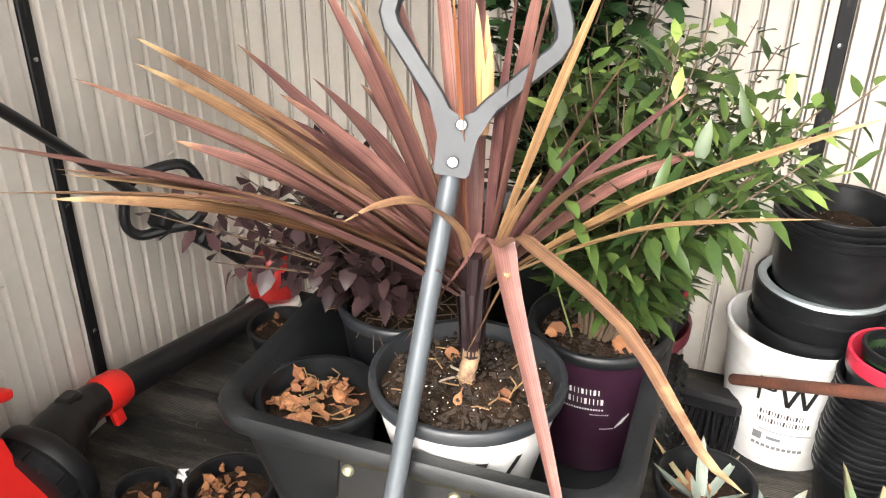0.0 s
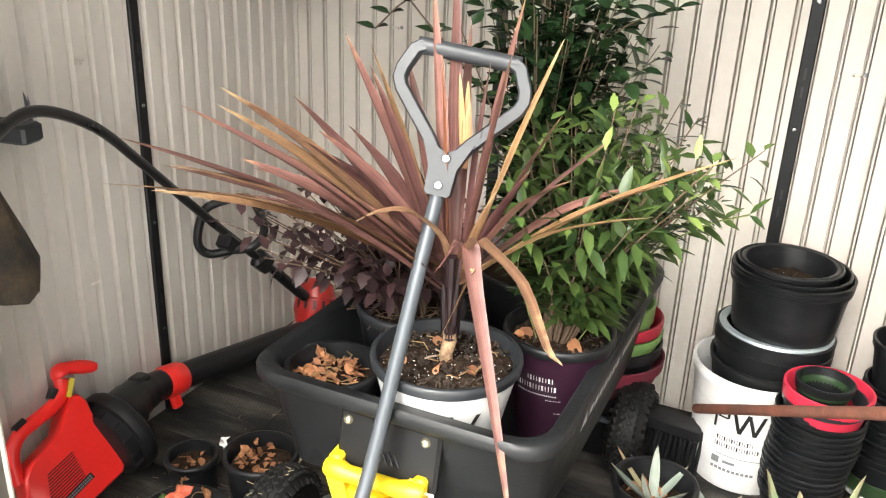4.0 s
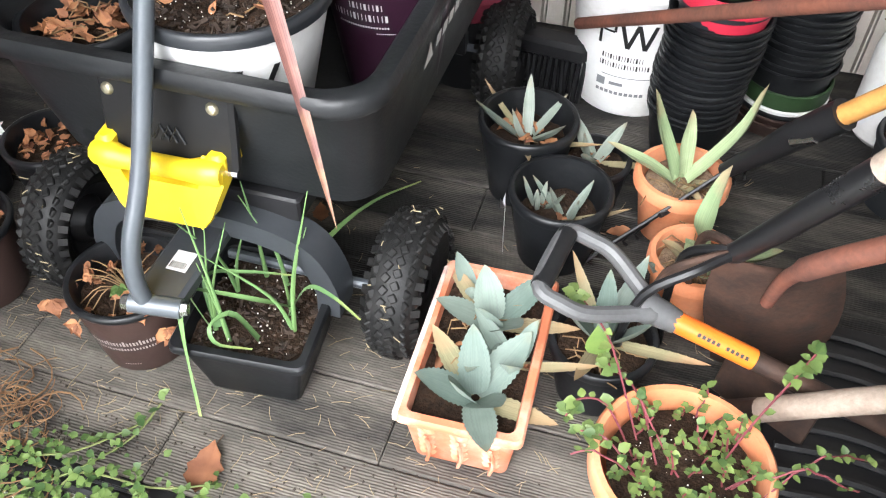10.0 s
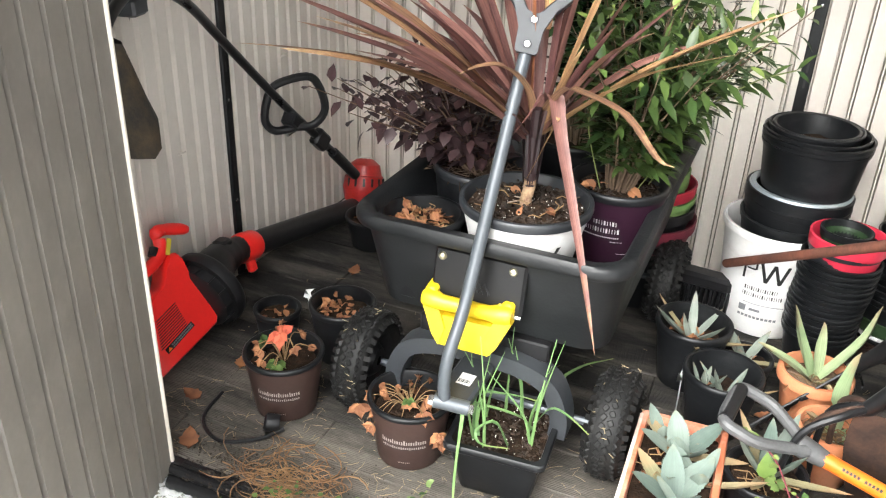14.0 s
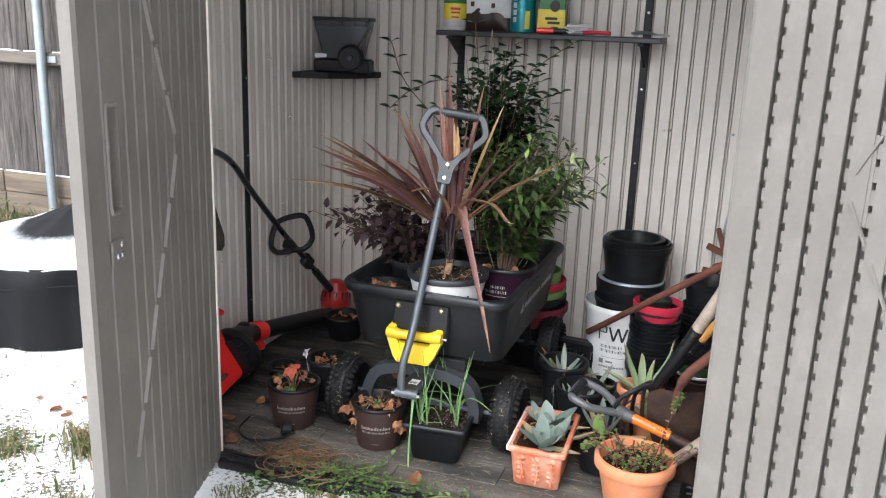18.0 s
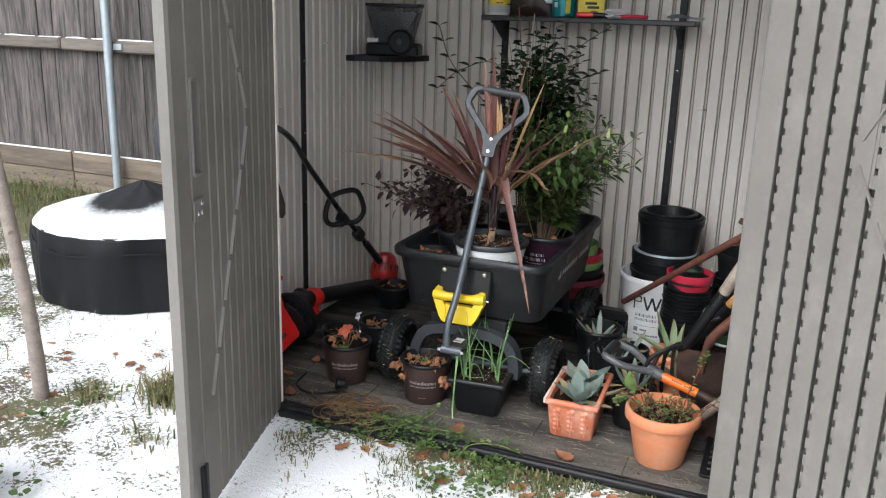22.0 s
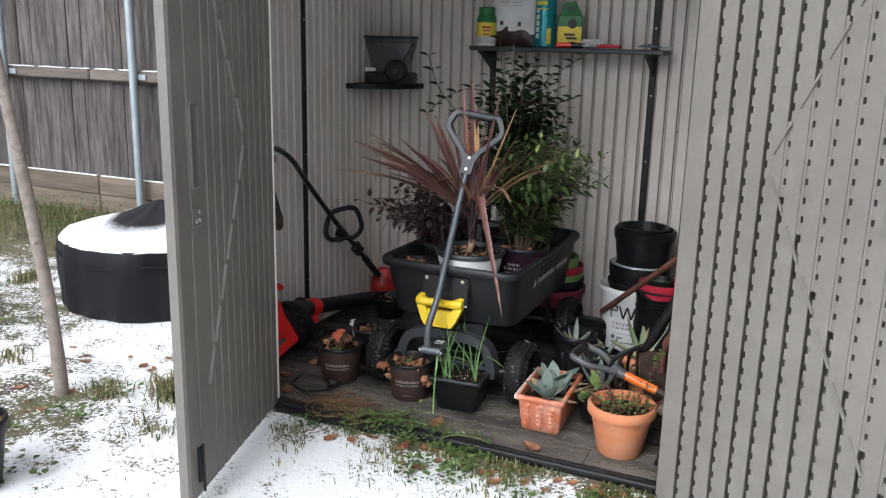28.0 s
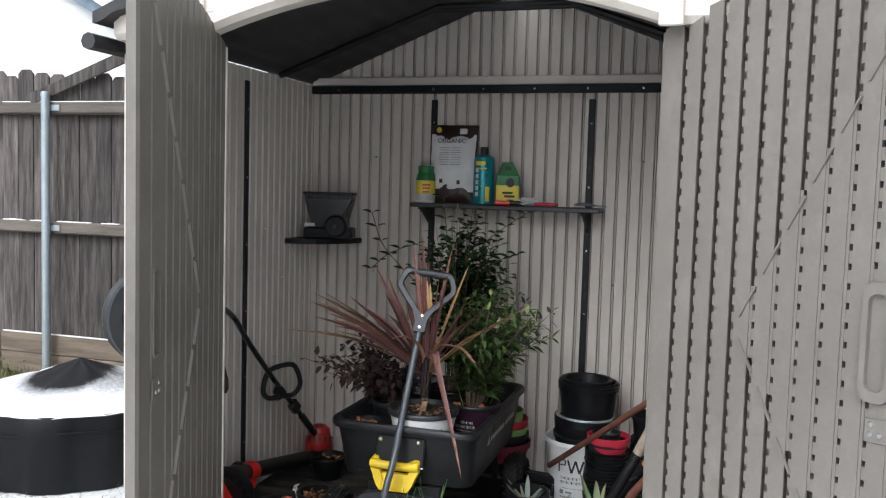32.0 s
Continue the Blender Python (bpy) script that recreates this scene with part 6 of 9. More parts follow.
for bx, by, stems in ((-0.058, -0.055, 3), (-0.03, -0.07, 2), (0.062, -0.03, 3), (0.048, 0.0, 2), (-0.055, 0.03, 2), (0.02, 0.06, 2), (-0.02, 0.07, 1)):
    for k in range(stems):
        a = r.uniform(0, TAU)
        h = r.uniform(0.15, 0.29)
        s = r.uniform(0.02, 0.11)
        b = Vector((bx, by, 0.113))
        path = spline([b, b + Vector((s * 0.25 * math.cos(a), s * 0.25 * math.sin(a), h * 0.45)), b + Vector((s * math.cos(a), s * math.sin(a), h))], 8)
        part("onion_leaf", Shape().tube(path, [0.0043 - 0.0036 * q / 8 for q in range(9)], 7, flat=0.7), L_ONION, on)
for pts in ([(-0.06, -0.065, 0.13), (-0.075, -0.085, 0.24), (-0.07, -0.115, 0.20), (-0.075, -0.13, 0.05), (-0.068, -0.15, -0.02)], [(0.02, -0.07, 0.13), (-0.01, -0.075, 0.19), (-0.045, -0.085, 0.165), (-0.03, -0.105, 0.15), (0.03, -0.11, 0.16)],
            [(0.05, -0.02, 0.13), (0.09, -0.02, 0.21), (0.13, -0.03, 0.215), (0.18, -0.05, 0.195)], [(-0.05, -0.06, 0.13), (-0.065, -0.03, 0.21), (0.0, -0.02, 0.225), (0.06, 0.0, 0.21)],
            [(0.06, 0.0, 0.13), (0.03, -0.05, 0.2), (-0.06, -0.06, 0.215), (-0.10, -0.06, 0.21)], [(0.04, 0.08, 0.13), (0.08, 0.15, 0.165), (0.12, 0.25, 0.15), (0.18, 0.345, 0.124)]):
    path = spline(pts, 14)
    part("onion_leaf", Shape().strap(path, lambda s: 0.013 * (1 - 0.75 * s), 0.15), L_ONION, on, "bent flattened green leaf")

# brown pots with withered strawberry plants
BR = "brown pots with withered strawberries"


def brown(x, y, seed, rz):
    p = pot("strawberry_pot", x, y, 0, 0.094, 0.073, 0.162, BROWNPOT, "brown nursery pot with a withered strawberry plant", BR, SOIL, 0.8, 0.012, rz=rz, inner=BLACKPOT)
    rows = [(-0.050 + 0.0052 * i, 0.090 + 0.0016 * (i % 5 == 0), 0.0026 + 0.001 * (i % 3 == 1), 0.009 + 0.004 * (i % 5 == 0)) for i in range(20)] + [(-0.048 + 0.0048 * i, 0.075, 0.0024, 0.0055 + 0.002 * (i % 4 == 1)) for i in range(21)] + [(-0.012 + 0.004 * i, 0.03, 0.002, 0.003) for i in range(7)]
    for line in (rows[:20], rows[20:41], rows[41:]):
        part("print", bars(Shape(), line, (0.0733, 0.127)), INKT, p, "pale plain print marks", smooth=False)
    perlite(p, 0.07, 0.122, 25)
    return p


def trifoliate(sh, c, d, n, size):
    d = Vector(d).normalized()
    for s in (-0.9, 0, 0.9):
        dd = Matrix.Rotation(s, 3, Vector(n).normalized()) @ d
        crumple(sh, c, dd, n, size * rnd(0.75, 1.05))


p = brown(-0.806, 0.768, 1, 22)
dead, grn, stm, red = Shape(), Shape(), Shape(), Shape()
r = random.Random(61)
for i in range(11):
    a = r.uniform(0, TAU)
    e = Vector((0.06 * math.cos(a), 0.06 * math.sin(a), 0.15 + r.uniform(-0.015, 0.05)))
    stm.tube(spline([(0, 0, 0.12), (e.x * 0.5, e.y * 0.5, e.z + 0.01), e], 6), 0.0013, 5, caps=False)
    (trifoliate(grn, e, (math.cos(a), math.sin(a) - 0.4, -0.1), (0, -0.4, 1), 0.032) if i in (2, 5) else trifoliate(dead, e, (math.cos(a), math.sin(a), -0.6), (r.uniform(-0.5, 0.5), -0.5, 0.8), r.uniform(0.022, 0.034)))
trifoliate(grn, (-0.01, -0.03, 0.145), (0, -1, 0), (0, -0.5, 1), 0.034)
trifoliate(red, (-0.005, 0.0, 0.205), (0, -0.7, -0.5), (0, -0.8, 0.5), 0.04)
trifoliate(red, (0.0, 0.0, 0.208), (0, 0.7, 0.4), (0, -0.8, 0.5), 0.036)
stm.tube([(0, 0, 0.12), (0.0, 0.01, 0.17), (0, 0, 0.207)], 0.0015, 5)
part("dead_leaves", dead, L_DEAD, p, "withered brown leaves")
part("green_leaves", grn, L_WEED, p, "fresh green leaves")
part("red_leaf", red, L_REDLEAF, p, "large red autumn leaf")
tagged(part("stem_growth", stm, STRAW, p), kind="stuff")
p = brown(-0.464, 0.75, 2, 16)
dead, grn, stm = Shape(), Shape(), Shape()
for i in range(24):
    a = r.uniform(0, TAU)
    q = r.uniform(0.03, 0.10)
    e = Vector((q * math.cos(a), q * math.sin(a) * 0.9, 0.145 + r.uniform(-0.015, 0.022) - (0.045 if q > 0.09 and a > 3.5 else 0)))
    stm.tube(spline([(0, 0, 0.12), (e.x * 0.5, e.y * 0.5, 0.155), e], 6), 0.0010, 5, caps=False)
    trifoliate(dead, e, (math.cos(a), math.sin(a), -0.8), (r.uniform(-0.5, 0.5), -0.6, 0.6), r.uniform(0.020, 0.032))
for e in ((0.075, -0.075, 0.12), (0.08, -0.07, 0.10), (-0.105, -0.05, 0.155)):
    trifoliate(dead, e, (0.2, -0.2, -1), (0.3, -1, 0.2), 0.036)
trifoliate(grn, (0.0, -0.03, 0.165), (0.3, -1, 0), (0, -0.5, 1), 0.028)
part("dead_leaves", dead, L_DEAD, p, "withered brown leaves")
part("green_leaves", grn, L_WEED, p, "fresh green leaves")
tagged(part("stem_growth", stm, STRAW, p, "thin dry stems"), kind="stuff")

# black pots of dry leaves near the left wall
DL = "black pots of dry leaves"
p = pot("leaf_pot", -0.788, 1.015, 0, 0.086, 0.066, 0.165, BLACKPOT, "black nursery pot filled with dry brown leaves", DL, SOIL, 0.8, 0.016)
litter(p, 0.06, 0.136, 34, L_DEAD, (0.02, 0.042))
part("plant_tag", Shape().add([(-0.075, -0.01, 0.10), (-0.083, -0.02, 0.10), (-0.098, -0.02, 0.185), (-0.085, -0.018, 0.18), (-0.083, -0.016, 0.155), (-0.106, -0.02, 0.16), (-0.07, -0.02, 0.195)], [(0, 1, 2, 3), (2, 5, 4), (2, 6, 3)]), LABELW, p, "white pointed plastic plant tag")
p = pot("leaf_pot", -0.975, 0.99, 0, 0.062, 0.05, 0.11, BLACKPOT, "small black nursery pot with a few dry leaves", DL, SOIL, 0.8, 0.014)
litter(p, 0.045, 0.09, 9, L_DEAD, (0.02, 0.04))
p = pot("leaf_pot", -1.02, 1.62, 0, 0.09, 0.07, 0.11, BLACKPOT, "low black pot in the shadow beside the cart", DL, SOIL, 0.8, 0.014)
litter(p, 0.06, 0.09, 10, L_DEAD, (0.02, 0.05))

# ---- pots that stand in the cart ----
BED = 0.342
CP = "pots in the cart"
cp = pot("cordyline_pot", -0.294, 0.935, BED, 0.138, 0.078, 0.258, WHITEPOT, "white pot with grey rim holding a large red cordyline", CP, SOIL, 0.92, 0.02, inner=GREYPOT)
sh = Shape()
part("emblem", chevrons(sh, ((0.045, 0.02), (0.085, 0.03)), 0.15, 0.20, (0.080, 0.232)), INKB, cp, "black plain emblem marks", smooth=False)
perlite(cp, 0.118, 0.238, 150)
chips(cp, 0.120, 0.120, 0.238, 420)
straws(cp, 0.1, 0.239, 12, STRAW, (0.02, 0.05))
litter(cp, 0.11, 0.238, 6, L_DEAD, (0.02, 0.045))
# roots above the soil
sh = Shape()
for a in (2.6, 3.6):
    q = Vector((math.cos(a), math.sin(a), 0))
    sh.tube(spline([q * 0.012 + Vector((0, 0, 0.25)), q * 0.035 + Vector((0, 0, 0.245)), q * 0.05 + Vector((0.005, 0.008, 0.235)), q * 0.058 + Vector((0, 0, 0.215))], 10), 0.0018, 6)
part("root", sh, GREYWOOD, cp)
sh = Shape().tube(spline([(0, 0, 0.20), (0.002, 0, 0.225), (-0.002, 0, 0.25), (0.002, 0.004, 0.275), (0.004, 0.0, 0.30)], 14), [0.0165, 0.0155, 0.0135, 0.0145, 0.0125, 0.0135, 0.012, 0.013, 0.0118, 0.013, 0.012, 0.0132, 0.0125, 0.013, 0.012], 14)
part("trunk", sh, material("ringed_pale_trunk", (0.44, 0.30, 0.18), 0.85, second=(0.16, 0.085, 0.055), scale=48, fine=160, bump=0.4), cp, "pale ringed trunk")
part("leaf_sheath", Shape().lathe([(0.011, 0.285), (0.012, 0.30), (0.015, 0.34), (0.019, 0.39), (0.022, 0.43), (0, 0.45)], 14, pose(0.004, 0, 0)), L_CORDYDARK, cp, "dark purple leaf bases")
for k in range(7):
    a = TAU * k / 7
    q = Vector((math.cos(a), math.sin(a), 0))
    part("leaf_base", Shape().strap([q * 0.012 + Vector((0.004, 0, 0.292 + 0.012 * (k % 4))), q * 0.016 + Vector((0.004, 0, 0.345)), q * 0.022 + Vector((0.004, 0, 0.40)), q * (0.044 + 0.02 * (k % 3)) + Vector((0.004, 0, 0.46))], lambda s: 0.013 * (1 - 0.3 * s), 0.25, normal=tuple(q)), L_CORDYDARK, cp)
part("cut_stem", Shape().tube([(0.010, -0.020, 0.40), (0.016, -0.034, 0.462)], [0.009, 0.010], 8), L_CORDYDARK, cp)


def cordy(tip, base=(0.004, 0, 0.405), width=0.034, mat=L_CORDY, up=0.25, bend=None, twist=0.0, fold=0.2, root=0.42):
    """One sword leaf from the crown to a tip given in metres from the pot's base centre."""
    b, e = Vector(base), Vector(tip)
    if bend:
        path = spline([b] + [Vector(q) for q in bend] + [e], 18)
    else:
        ln = (e - b).length
        out = Vector((e.x - b.x, e.y - b.y, 0))
        b = b + out * (0.018 / max(out.length, 0.05))
        path = spline([b, b.lerp(e, 0.22) + Vector((0, 0, up * ln * 0.14)), b.lerp(e, 0.55) + Vector((0, 0, up * ln * 0.20)), b.lerp(e, 0.8) + Vector((0, 0, up * ln * 0.11)), e], 18)
    part("leaf", Shape().strap(path, lambda s: width * (root + (1 - root) * min(s / 0.42, 1.0) ** 0.8) * min((1 - s) / 0.5, 1.0) ** 0.75 + 0.0006, fold, twist=twist), mat, cp, angle=80)


r = random.Random(101)
CX, CY, CZ = -0.294, 0.935, BED
def W(x, y, z):
    return (x - CX, y - CY, z - CZ)
# long leaves fanned out towards the side wall, the lowest the driest
for x, y, z, w, u, mt_ in ((-0.783, 0.637, 0.919, 0.020, 0.30, L_CORDYDRY), (-0.70, 0.66, 0.915, 0.026, 0.34, L_CORDYDRY), (-0.62, 0.60, 0.985, 0.034, 0.30, L_CORDY), (-0.577, 0.48, 1.059, 0.038, 0.26, L_CORDY),
                            (-0.545, 0.535, 1.015, 0.032, 0.30, L_CORDYDRY), (-0.588, 0.615, 1.075, 0.034, 0.22, L_CORDY), (-0.60, 0.70, 1.035, 0.030, 0.22, L_CORDYDRY), (-0.798, 0.957, 1.022, 0.030, 0.24, L_CORDYDRY),
                            (-0.775, 0.925, 0.995, 0.034, 0.26, L_CORDYDRY), (-0.652, 0.988, 1.017, 0.036, 0.20, L_CORDY), (-0.63, 0.80, 0.945, 0.030, 0.34, L_CORDY), (-0.58, 0.72, 0.915, 0.028, 0.40, L_CORDY),
                            (-0.66, 0.87, 0.905, 0.032, 0.42, L_CORDY), (-0.60, 1.10, 0.945, 0.032, 0.30, L_CORDY), (-0.64, 1.04, 0.905, 0.034, 0.36, L_CORDY), (-0.55, 1.16, 0.925, 0.030, 0.36, L_CORDY),
                            (-0.57, 0.96, 0.855, 0.030, 0.5, L_CORDY), (-0.50, 0.83, 0.845, 0.028, 0.5, L_CORDY), (-0.54, 0.90, 0.985, 0.034, 0.24, L_CORDY), (-0.50, 0.78, 1.005, 0.032, 0.22, L_CORDY),
                            (-0.52, 1.06, 1.03, 0.030, 0.18, L_CORDY), (-0.47, 0.70, 0.93, 0.030, 0.3, L_CORDY)):
    cordy(W(x, y, z), (0.004 + r.uniform(-0.008, 0.006), r.uniform(-0.008, 0.008), 0.385 + r.uniform(0, 0.045)), w * 1.2, mt_, up=u, twist=r.uniform(-0.5, 0.5))
# steep leaves on that side
for x, y, z, w, mt_ in ((-0.522, 0.96, 1.145, 0.026, L_CORDY), (-0.495, 1.0, 1.125, 0.022, L_CORDYDRY), (-0.455, 0.93, 1.10, 0.030, L_CORDY), (-0.43, 1.02, 1.10, 0.028, L_CORDY)):
    cordy(W(x, y, z), (0.004, 0, 0.41), w, mt_, up=0.12, twist=r.uniform(-0.4, 0.4))
# upright tuft in the middle, with pale young leaves at its heart
for x, y, z, w, mt_ in ((-0.371, 0.99, 1.235, 0.022, L_CORDY), (-0.350, 1.03, 1.275, 0.026, L_CORDY), (-0.322, 0.925, 1.135, 0.026, L_CORDYRED), (-0.227, 1.04, 1.225, 0.026, L_CORDY),
                        (-0.256, 0.975, 1.125, 0.028, L_CORDY), (-0.200, 0.92, 1.15, 0.028, L_CORDY), (-0.150, 1.02, 1.165, 0.024, L_CORDYDRY), (-0.33, 1.06, 1.17, 0.024, L_CORDY)):
    cordy(W(x, y, z), (0.006, 0.0, 0.42), w, mt_, up=0.05, twist=r.uniform(-0.4, 0.4))
for x, y, z in ((-0.298, 0.945, 1.105), (-0.288, 0.955, 1.075), (-0.280, 0.95, 1.06), (-0.291, 0.965, 1.09)):
    cordy(W(x, y, z), (0.004, 0.03, 0.60), 0.015, L_CORDYYOUNG, up=0.02)
# leaves to the other side
for x, y, z, w, u, mt_ in ((0.151, 0.87, 1.049, 0.024, 0.22, L_CORDYDRY), (0.06, 0.90, 0.99, 0.022, 0.25, L_CORDYDRY), (0.082, 0.697, 1.004, 0.018, 0.30, L_CORDYDRY), (-0.067, 0.847, 0.987, 0.032, 0.55, L_CORDY),
                            (-0.02, 1.05, 0.93, 0.026, 0.4, L_CORDY), (-0.14, 0.87, 0.985, 0.028, 0.2, L_CORDY), (-0.12, 0.95, 1.06, 0.028, 0.15, L_CORDY), (-0.05, 0.98, 1.02, 0.024, 0.25, L_CORDY), (-0.19, 0.86, 0.945, 0.024, 0.15, L_CORDYDRY)):
    cordy(W(x, y, z), (0.008, 0.0, 0.40), w, mt_, up=u, twist=r.uniform(-0.4, 0.6))
# two leaves that have snapped over and hang, and a few curled ones
cordy(W(-0.069, 0.718, 0.408), bend=[W(-0.275, 0.915, 0.79), W(-0.247, 0.892, 0.833), W(-0.222, 0.868, 0.77), W(-0.14, 0.79, 0.58)], width=0.032, fold=0.3, root=0.8)
cordy(W(0.047, 0.466, 0.90), bend=[W(-0.262, 0.91, 0.80), W(-0.212, 0.845, 0.862), W(-0.17, 0.78, 0.882), W(-0.06, 0.63, 0.905), W(0.015, 0.51, 0.89)], width=0.021, mat=L_CORDYDRY, fold=0.3, root=0.8)
cordy(W(-0.41, 0.80, 0.872), bend=[W(-0.30, 0.9, 0.83), W(-0.33, 0.85, 0.885), W(-0.37, 0.82, 0.89)], width=0.030, mat=L_CORDYDRY)
cordy(W(-0.36, 0.86, 0.68), bend=[W(-0.27, 0.91, 0.83), W(-0.29, 0.89, 0.79)], width=0.012)
cordy(W(-0.285, 0.885, 0.655), bend=[W(-0.23, 0.88, 0.80), W(-0.25, 0.88, 0.74)], width=0.009, mat=L_CORDYDRY)


def shrub(t, base_z, stems, height, spread, leaf_len, leaf_w, mat, stem_mat, n_leaf, seed, lean=(0, 0), top=None, droop=0.2, bare=0.25, shape=1.0, cx=0.0, cy=0.0):
    """Arching stems with leaves all along them; stems and leaves are gathered in two parts."""
    r = random.Random(seed)
    st, lv, extra = Shape(), Shape(), Shape()
    for i in range(stems):
        a = i * 2.4 + r.uniform(-0.4, 0.4)
        q = math.sqrt((i + 0.5) / stems)
        h = height * r.uniform(0.72, 1.08) * (1 - 0.35 * shape * q)
        out = spread * q * r.uniform(0.7, 1.15)
        b = Vector((cx + 0.03 * q * math.cos(a), cy + 0.03 * q * math.sin(a), base_z))
        e = Vector((cx + out * math.cos(a) + lean[0] * h, cy + out * math.sin(a) + lean[1] * h, base_z + h))
        m = b.lerp(e, 0.5) - Vector((math.cos(a), math.sin(a), 0)) * out * 0.18
        path = spline([b, m, e], 12)
        st.tube(path, [0.0035 - 0.0025 * k / 12 for k in range(13)], 5, caps=False)
        for k in range(n_leaf):
            u = bare + (1 - bare) * (k + r.random()) / n_leaf
            j = min(int(u * 12), 11)
            p = path[j].lerp(path[j + 1], u * 12 - j)
            d = (path[j + 1] - path[j]).normalized()
            sd = d.orthogonal().normalized()
            sd = Matrix.Rotation(k * 2.4 + r.uniform(-0.5, 0.5), 3, d) @ sd
            off = sd * r.uniform(0.0, 0.035) if n_leaf > 12 else Vector((0, 0, 0))
            dr = sd * r.uniform(0.7, 1.1) + d * r.uniform(0.25, 0.9) + Vector((0, 0, -droop * r.random()))
            ln = leaf_len * r.uniform(0.65, 1.15) * (1.0 if u < 0.93 else 0.75)
            (extra if top and (u > 0.93 and r.random() < 0.4) else lv).leaf(p + off, dr, Vector((0, 0, 1)) + sd * 0.3 + Vector((r.uniform(-0.3, 0.3), r.uniform(-0.3, 0.3), 0)), ln, leaf_w * r.uniform(0.8, 1.2), r.uniform(0.0, 0.35), 2)
    tagged(part("stem_growth", st, stem_mat, t), kind="stuff")
    tagged(part("foliage", lv, mat, t), kind="stuff")
    if top and extra.v:
        tagged(part("shoot_foliage", extra, top, t, "lime green young leaves"), kind="stuff")


mp = pot("shrub_pot", -0.146, 1.15, BED, 0.110, 0.074, 0.248, MAROON, "maroon nursery pot with a dense narrow-leaved green shrub", CP, SOIL, 0.9, 0.018, rz=-8, inner=BLACKPOT)
rows = [(-0.012 + 0.0062 * i, 0.182, 0.0014 + 0.0022 * (i % 3 == 1), 0.0105) for i in range(9)] + [(-0.044 + 0.0062 * i, 0.163, 0.0014 + 0.0026 * (i % 4 == 2), 0.0115) for i in range(15)] + [(-0.036 + 0.0042 * i, 0.1465, 0.0024, 0.0034) for i in range(20)] + [(0.026 + 0.003 * i, 0.136, 0.0017, 0.0018) for i in range(10)]
part("print", bars(Shape(), rows, (0.0755, 0.145)), INKW, mp, "pale plain print marks", smooth=False)
sh = Shape()
part("leaf_emblem", bars(sh, [(0.066 + 0.002 * k, 0.108 + 0.0021 * k, 0.0022, 0.003 + 0.0011 * (k if k < 6 else 11 - k)) for k in range(12)] + [(0.052, 0.106, 0.022, 0.0012)], (0.0755, 0.145)), INKW, mp, "pale leaf-shaped mark", smooth=False)
shrub(mp, 0.225, 48, 0.54, 0.26, 0.062, 0.0175, L_GREEN, STEMB, 38, 71, lean=(0.16, 0.04), top=L_LIME, bare=0.16, shape=0.9)
chips(mp, 0.09, 0.09, 0.226, 120)
litter(mp, 0.08, 0.226, 6, L_DEAD, (0.03, 0.06))
# long side shoots
for pts in ([(0.04, 0.0, 0.23), (0.14, 0.02, 0.42), (0.23, 0.05, 0.50), (0.30, 0.08, 0.53)], [(-0.03, -0.04, 0.23), (-0.05, -0.10, 0.38), (-0.04, -0.12, 0.45)],
            [(0.05, 0.05, 0.23), (0.16, 0.08, 0.46), (0.22, 0.1, 0.60)]):
    path = spline(pts, 10)
    shoot = part("side_shoot", Shape().tube(path, 0.0016, 5, caps=False), STEMG, mp)
    sh = Shape()
    for k in range(6, 11, 2):
        d = path[k] - path[k - 1]
        for s in (-1, 1):
            sh.leaf(path[k], d.normalized() + Vector((rnd(-0.3, 0.3), -0.4, 0.1)) + d.cross(Vector((0, 1, 0))).normalized() * s * rnd(0.5, 1.0), (0, -0.5, 1), rnd(0.03, 0.055), 0.013, 0.25, 2)
    part("foliage", sh, L_LIME if k % 2 and pts[0][0] < 0 else L_GREEN, shoot)

ca = pot("camellia_pot", -0.33, 1.47, BED, 0.12, 0.09, 0.22, BLACKPOT, "black nursery pot with a tall glossy dark-green shrub", CP, SOIL, 0.9, 0.02)
shrub(ca, 0.2, 38, 0.84, 0.22, 0.062, 0.034, L_DARK, STEMB, 32, 83, lean=(0.06, -0.02), bare=0.2, shape=0.5)
sh, st = Shape(), Shape()
for pts in ([(0, 0, 0.5), (-0.2, -0.02, 0.7), (-0.36, 0.0, 0.85), (-0.42, 0.0, 1.0)], [(0, 0, 0.6), (-0.15, 0, 0.85), (-0.32, 0, 0.82), (-0.42, 0.0, 0.74)], [(0, 0, 0.6), (0.1, 0, 0.85), (0.2, 0.02, 0.95), (0.30, 0.03, 1.02)], [(0, 0, 0.6), (0.15, 0, 0.78), (0.27, 0, 0.84)], [(0, 0, 0.6), (-0.05, 0, 0.9), (-0.08, 0.02, 1.08)]):
    path = spline(pts, 14)
    st.tube(path, 0.0022, 5, caps=False)
    for k in range(4, 15, 2):
        for s in (-1, 1):
            sh.leaf(path[k], Vector((s * 0.7, -0.3, 0.35)), (0, -0.4, 1), rnd(0.04, 0.062), 0.028, 0.2, 3)
part("high_twig", st, STEMB, ca)
part("high_leaves", sh, L_DARK, ca)
part("cut_cane", Shape().tube([(-0.01, 0, 0.3), (0.0, -0.02, 1.06)], 0.0025, 6), GREYWOOD, ca)

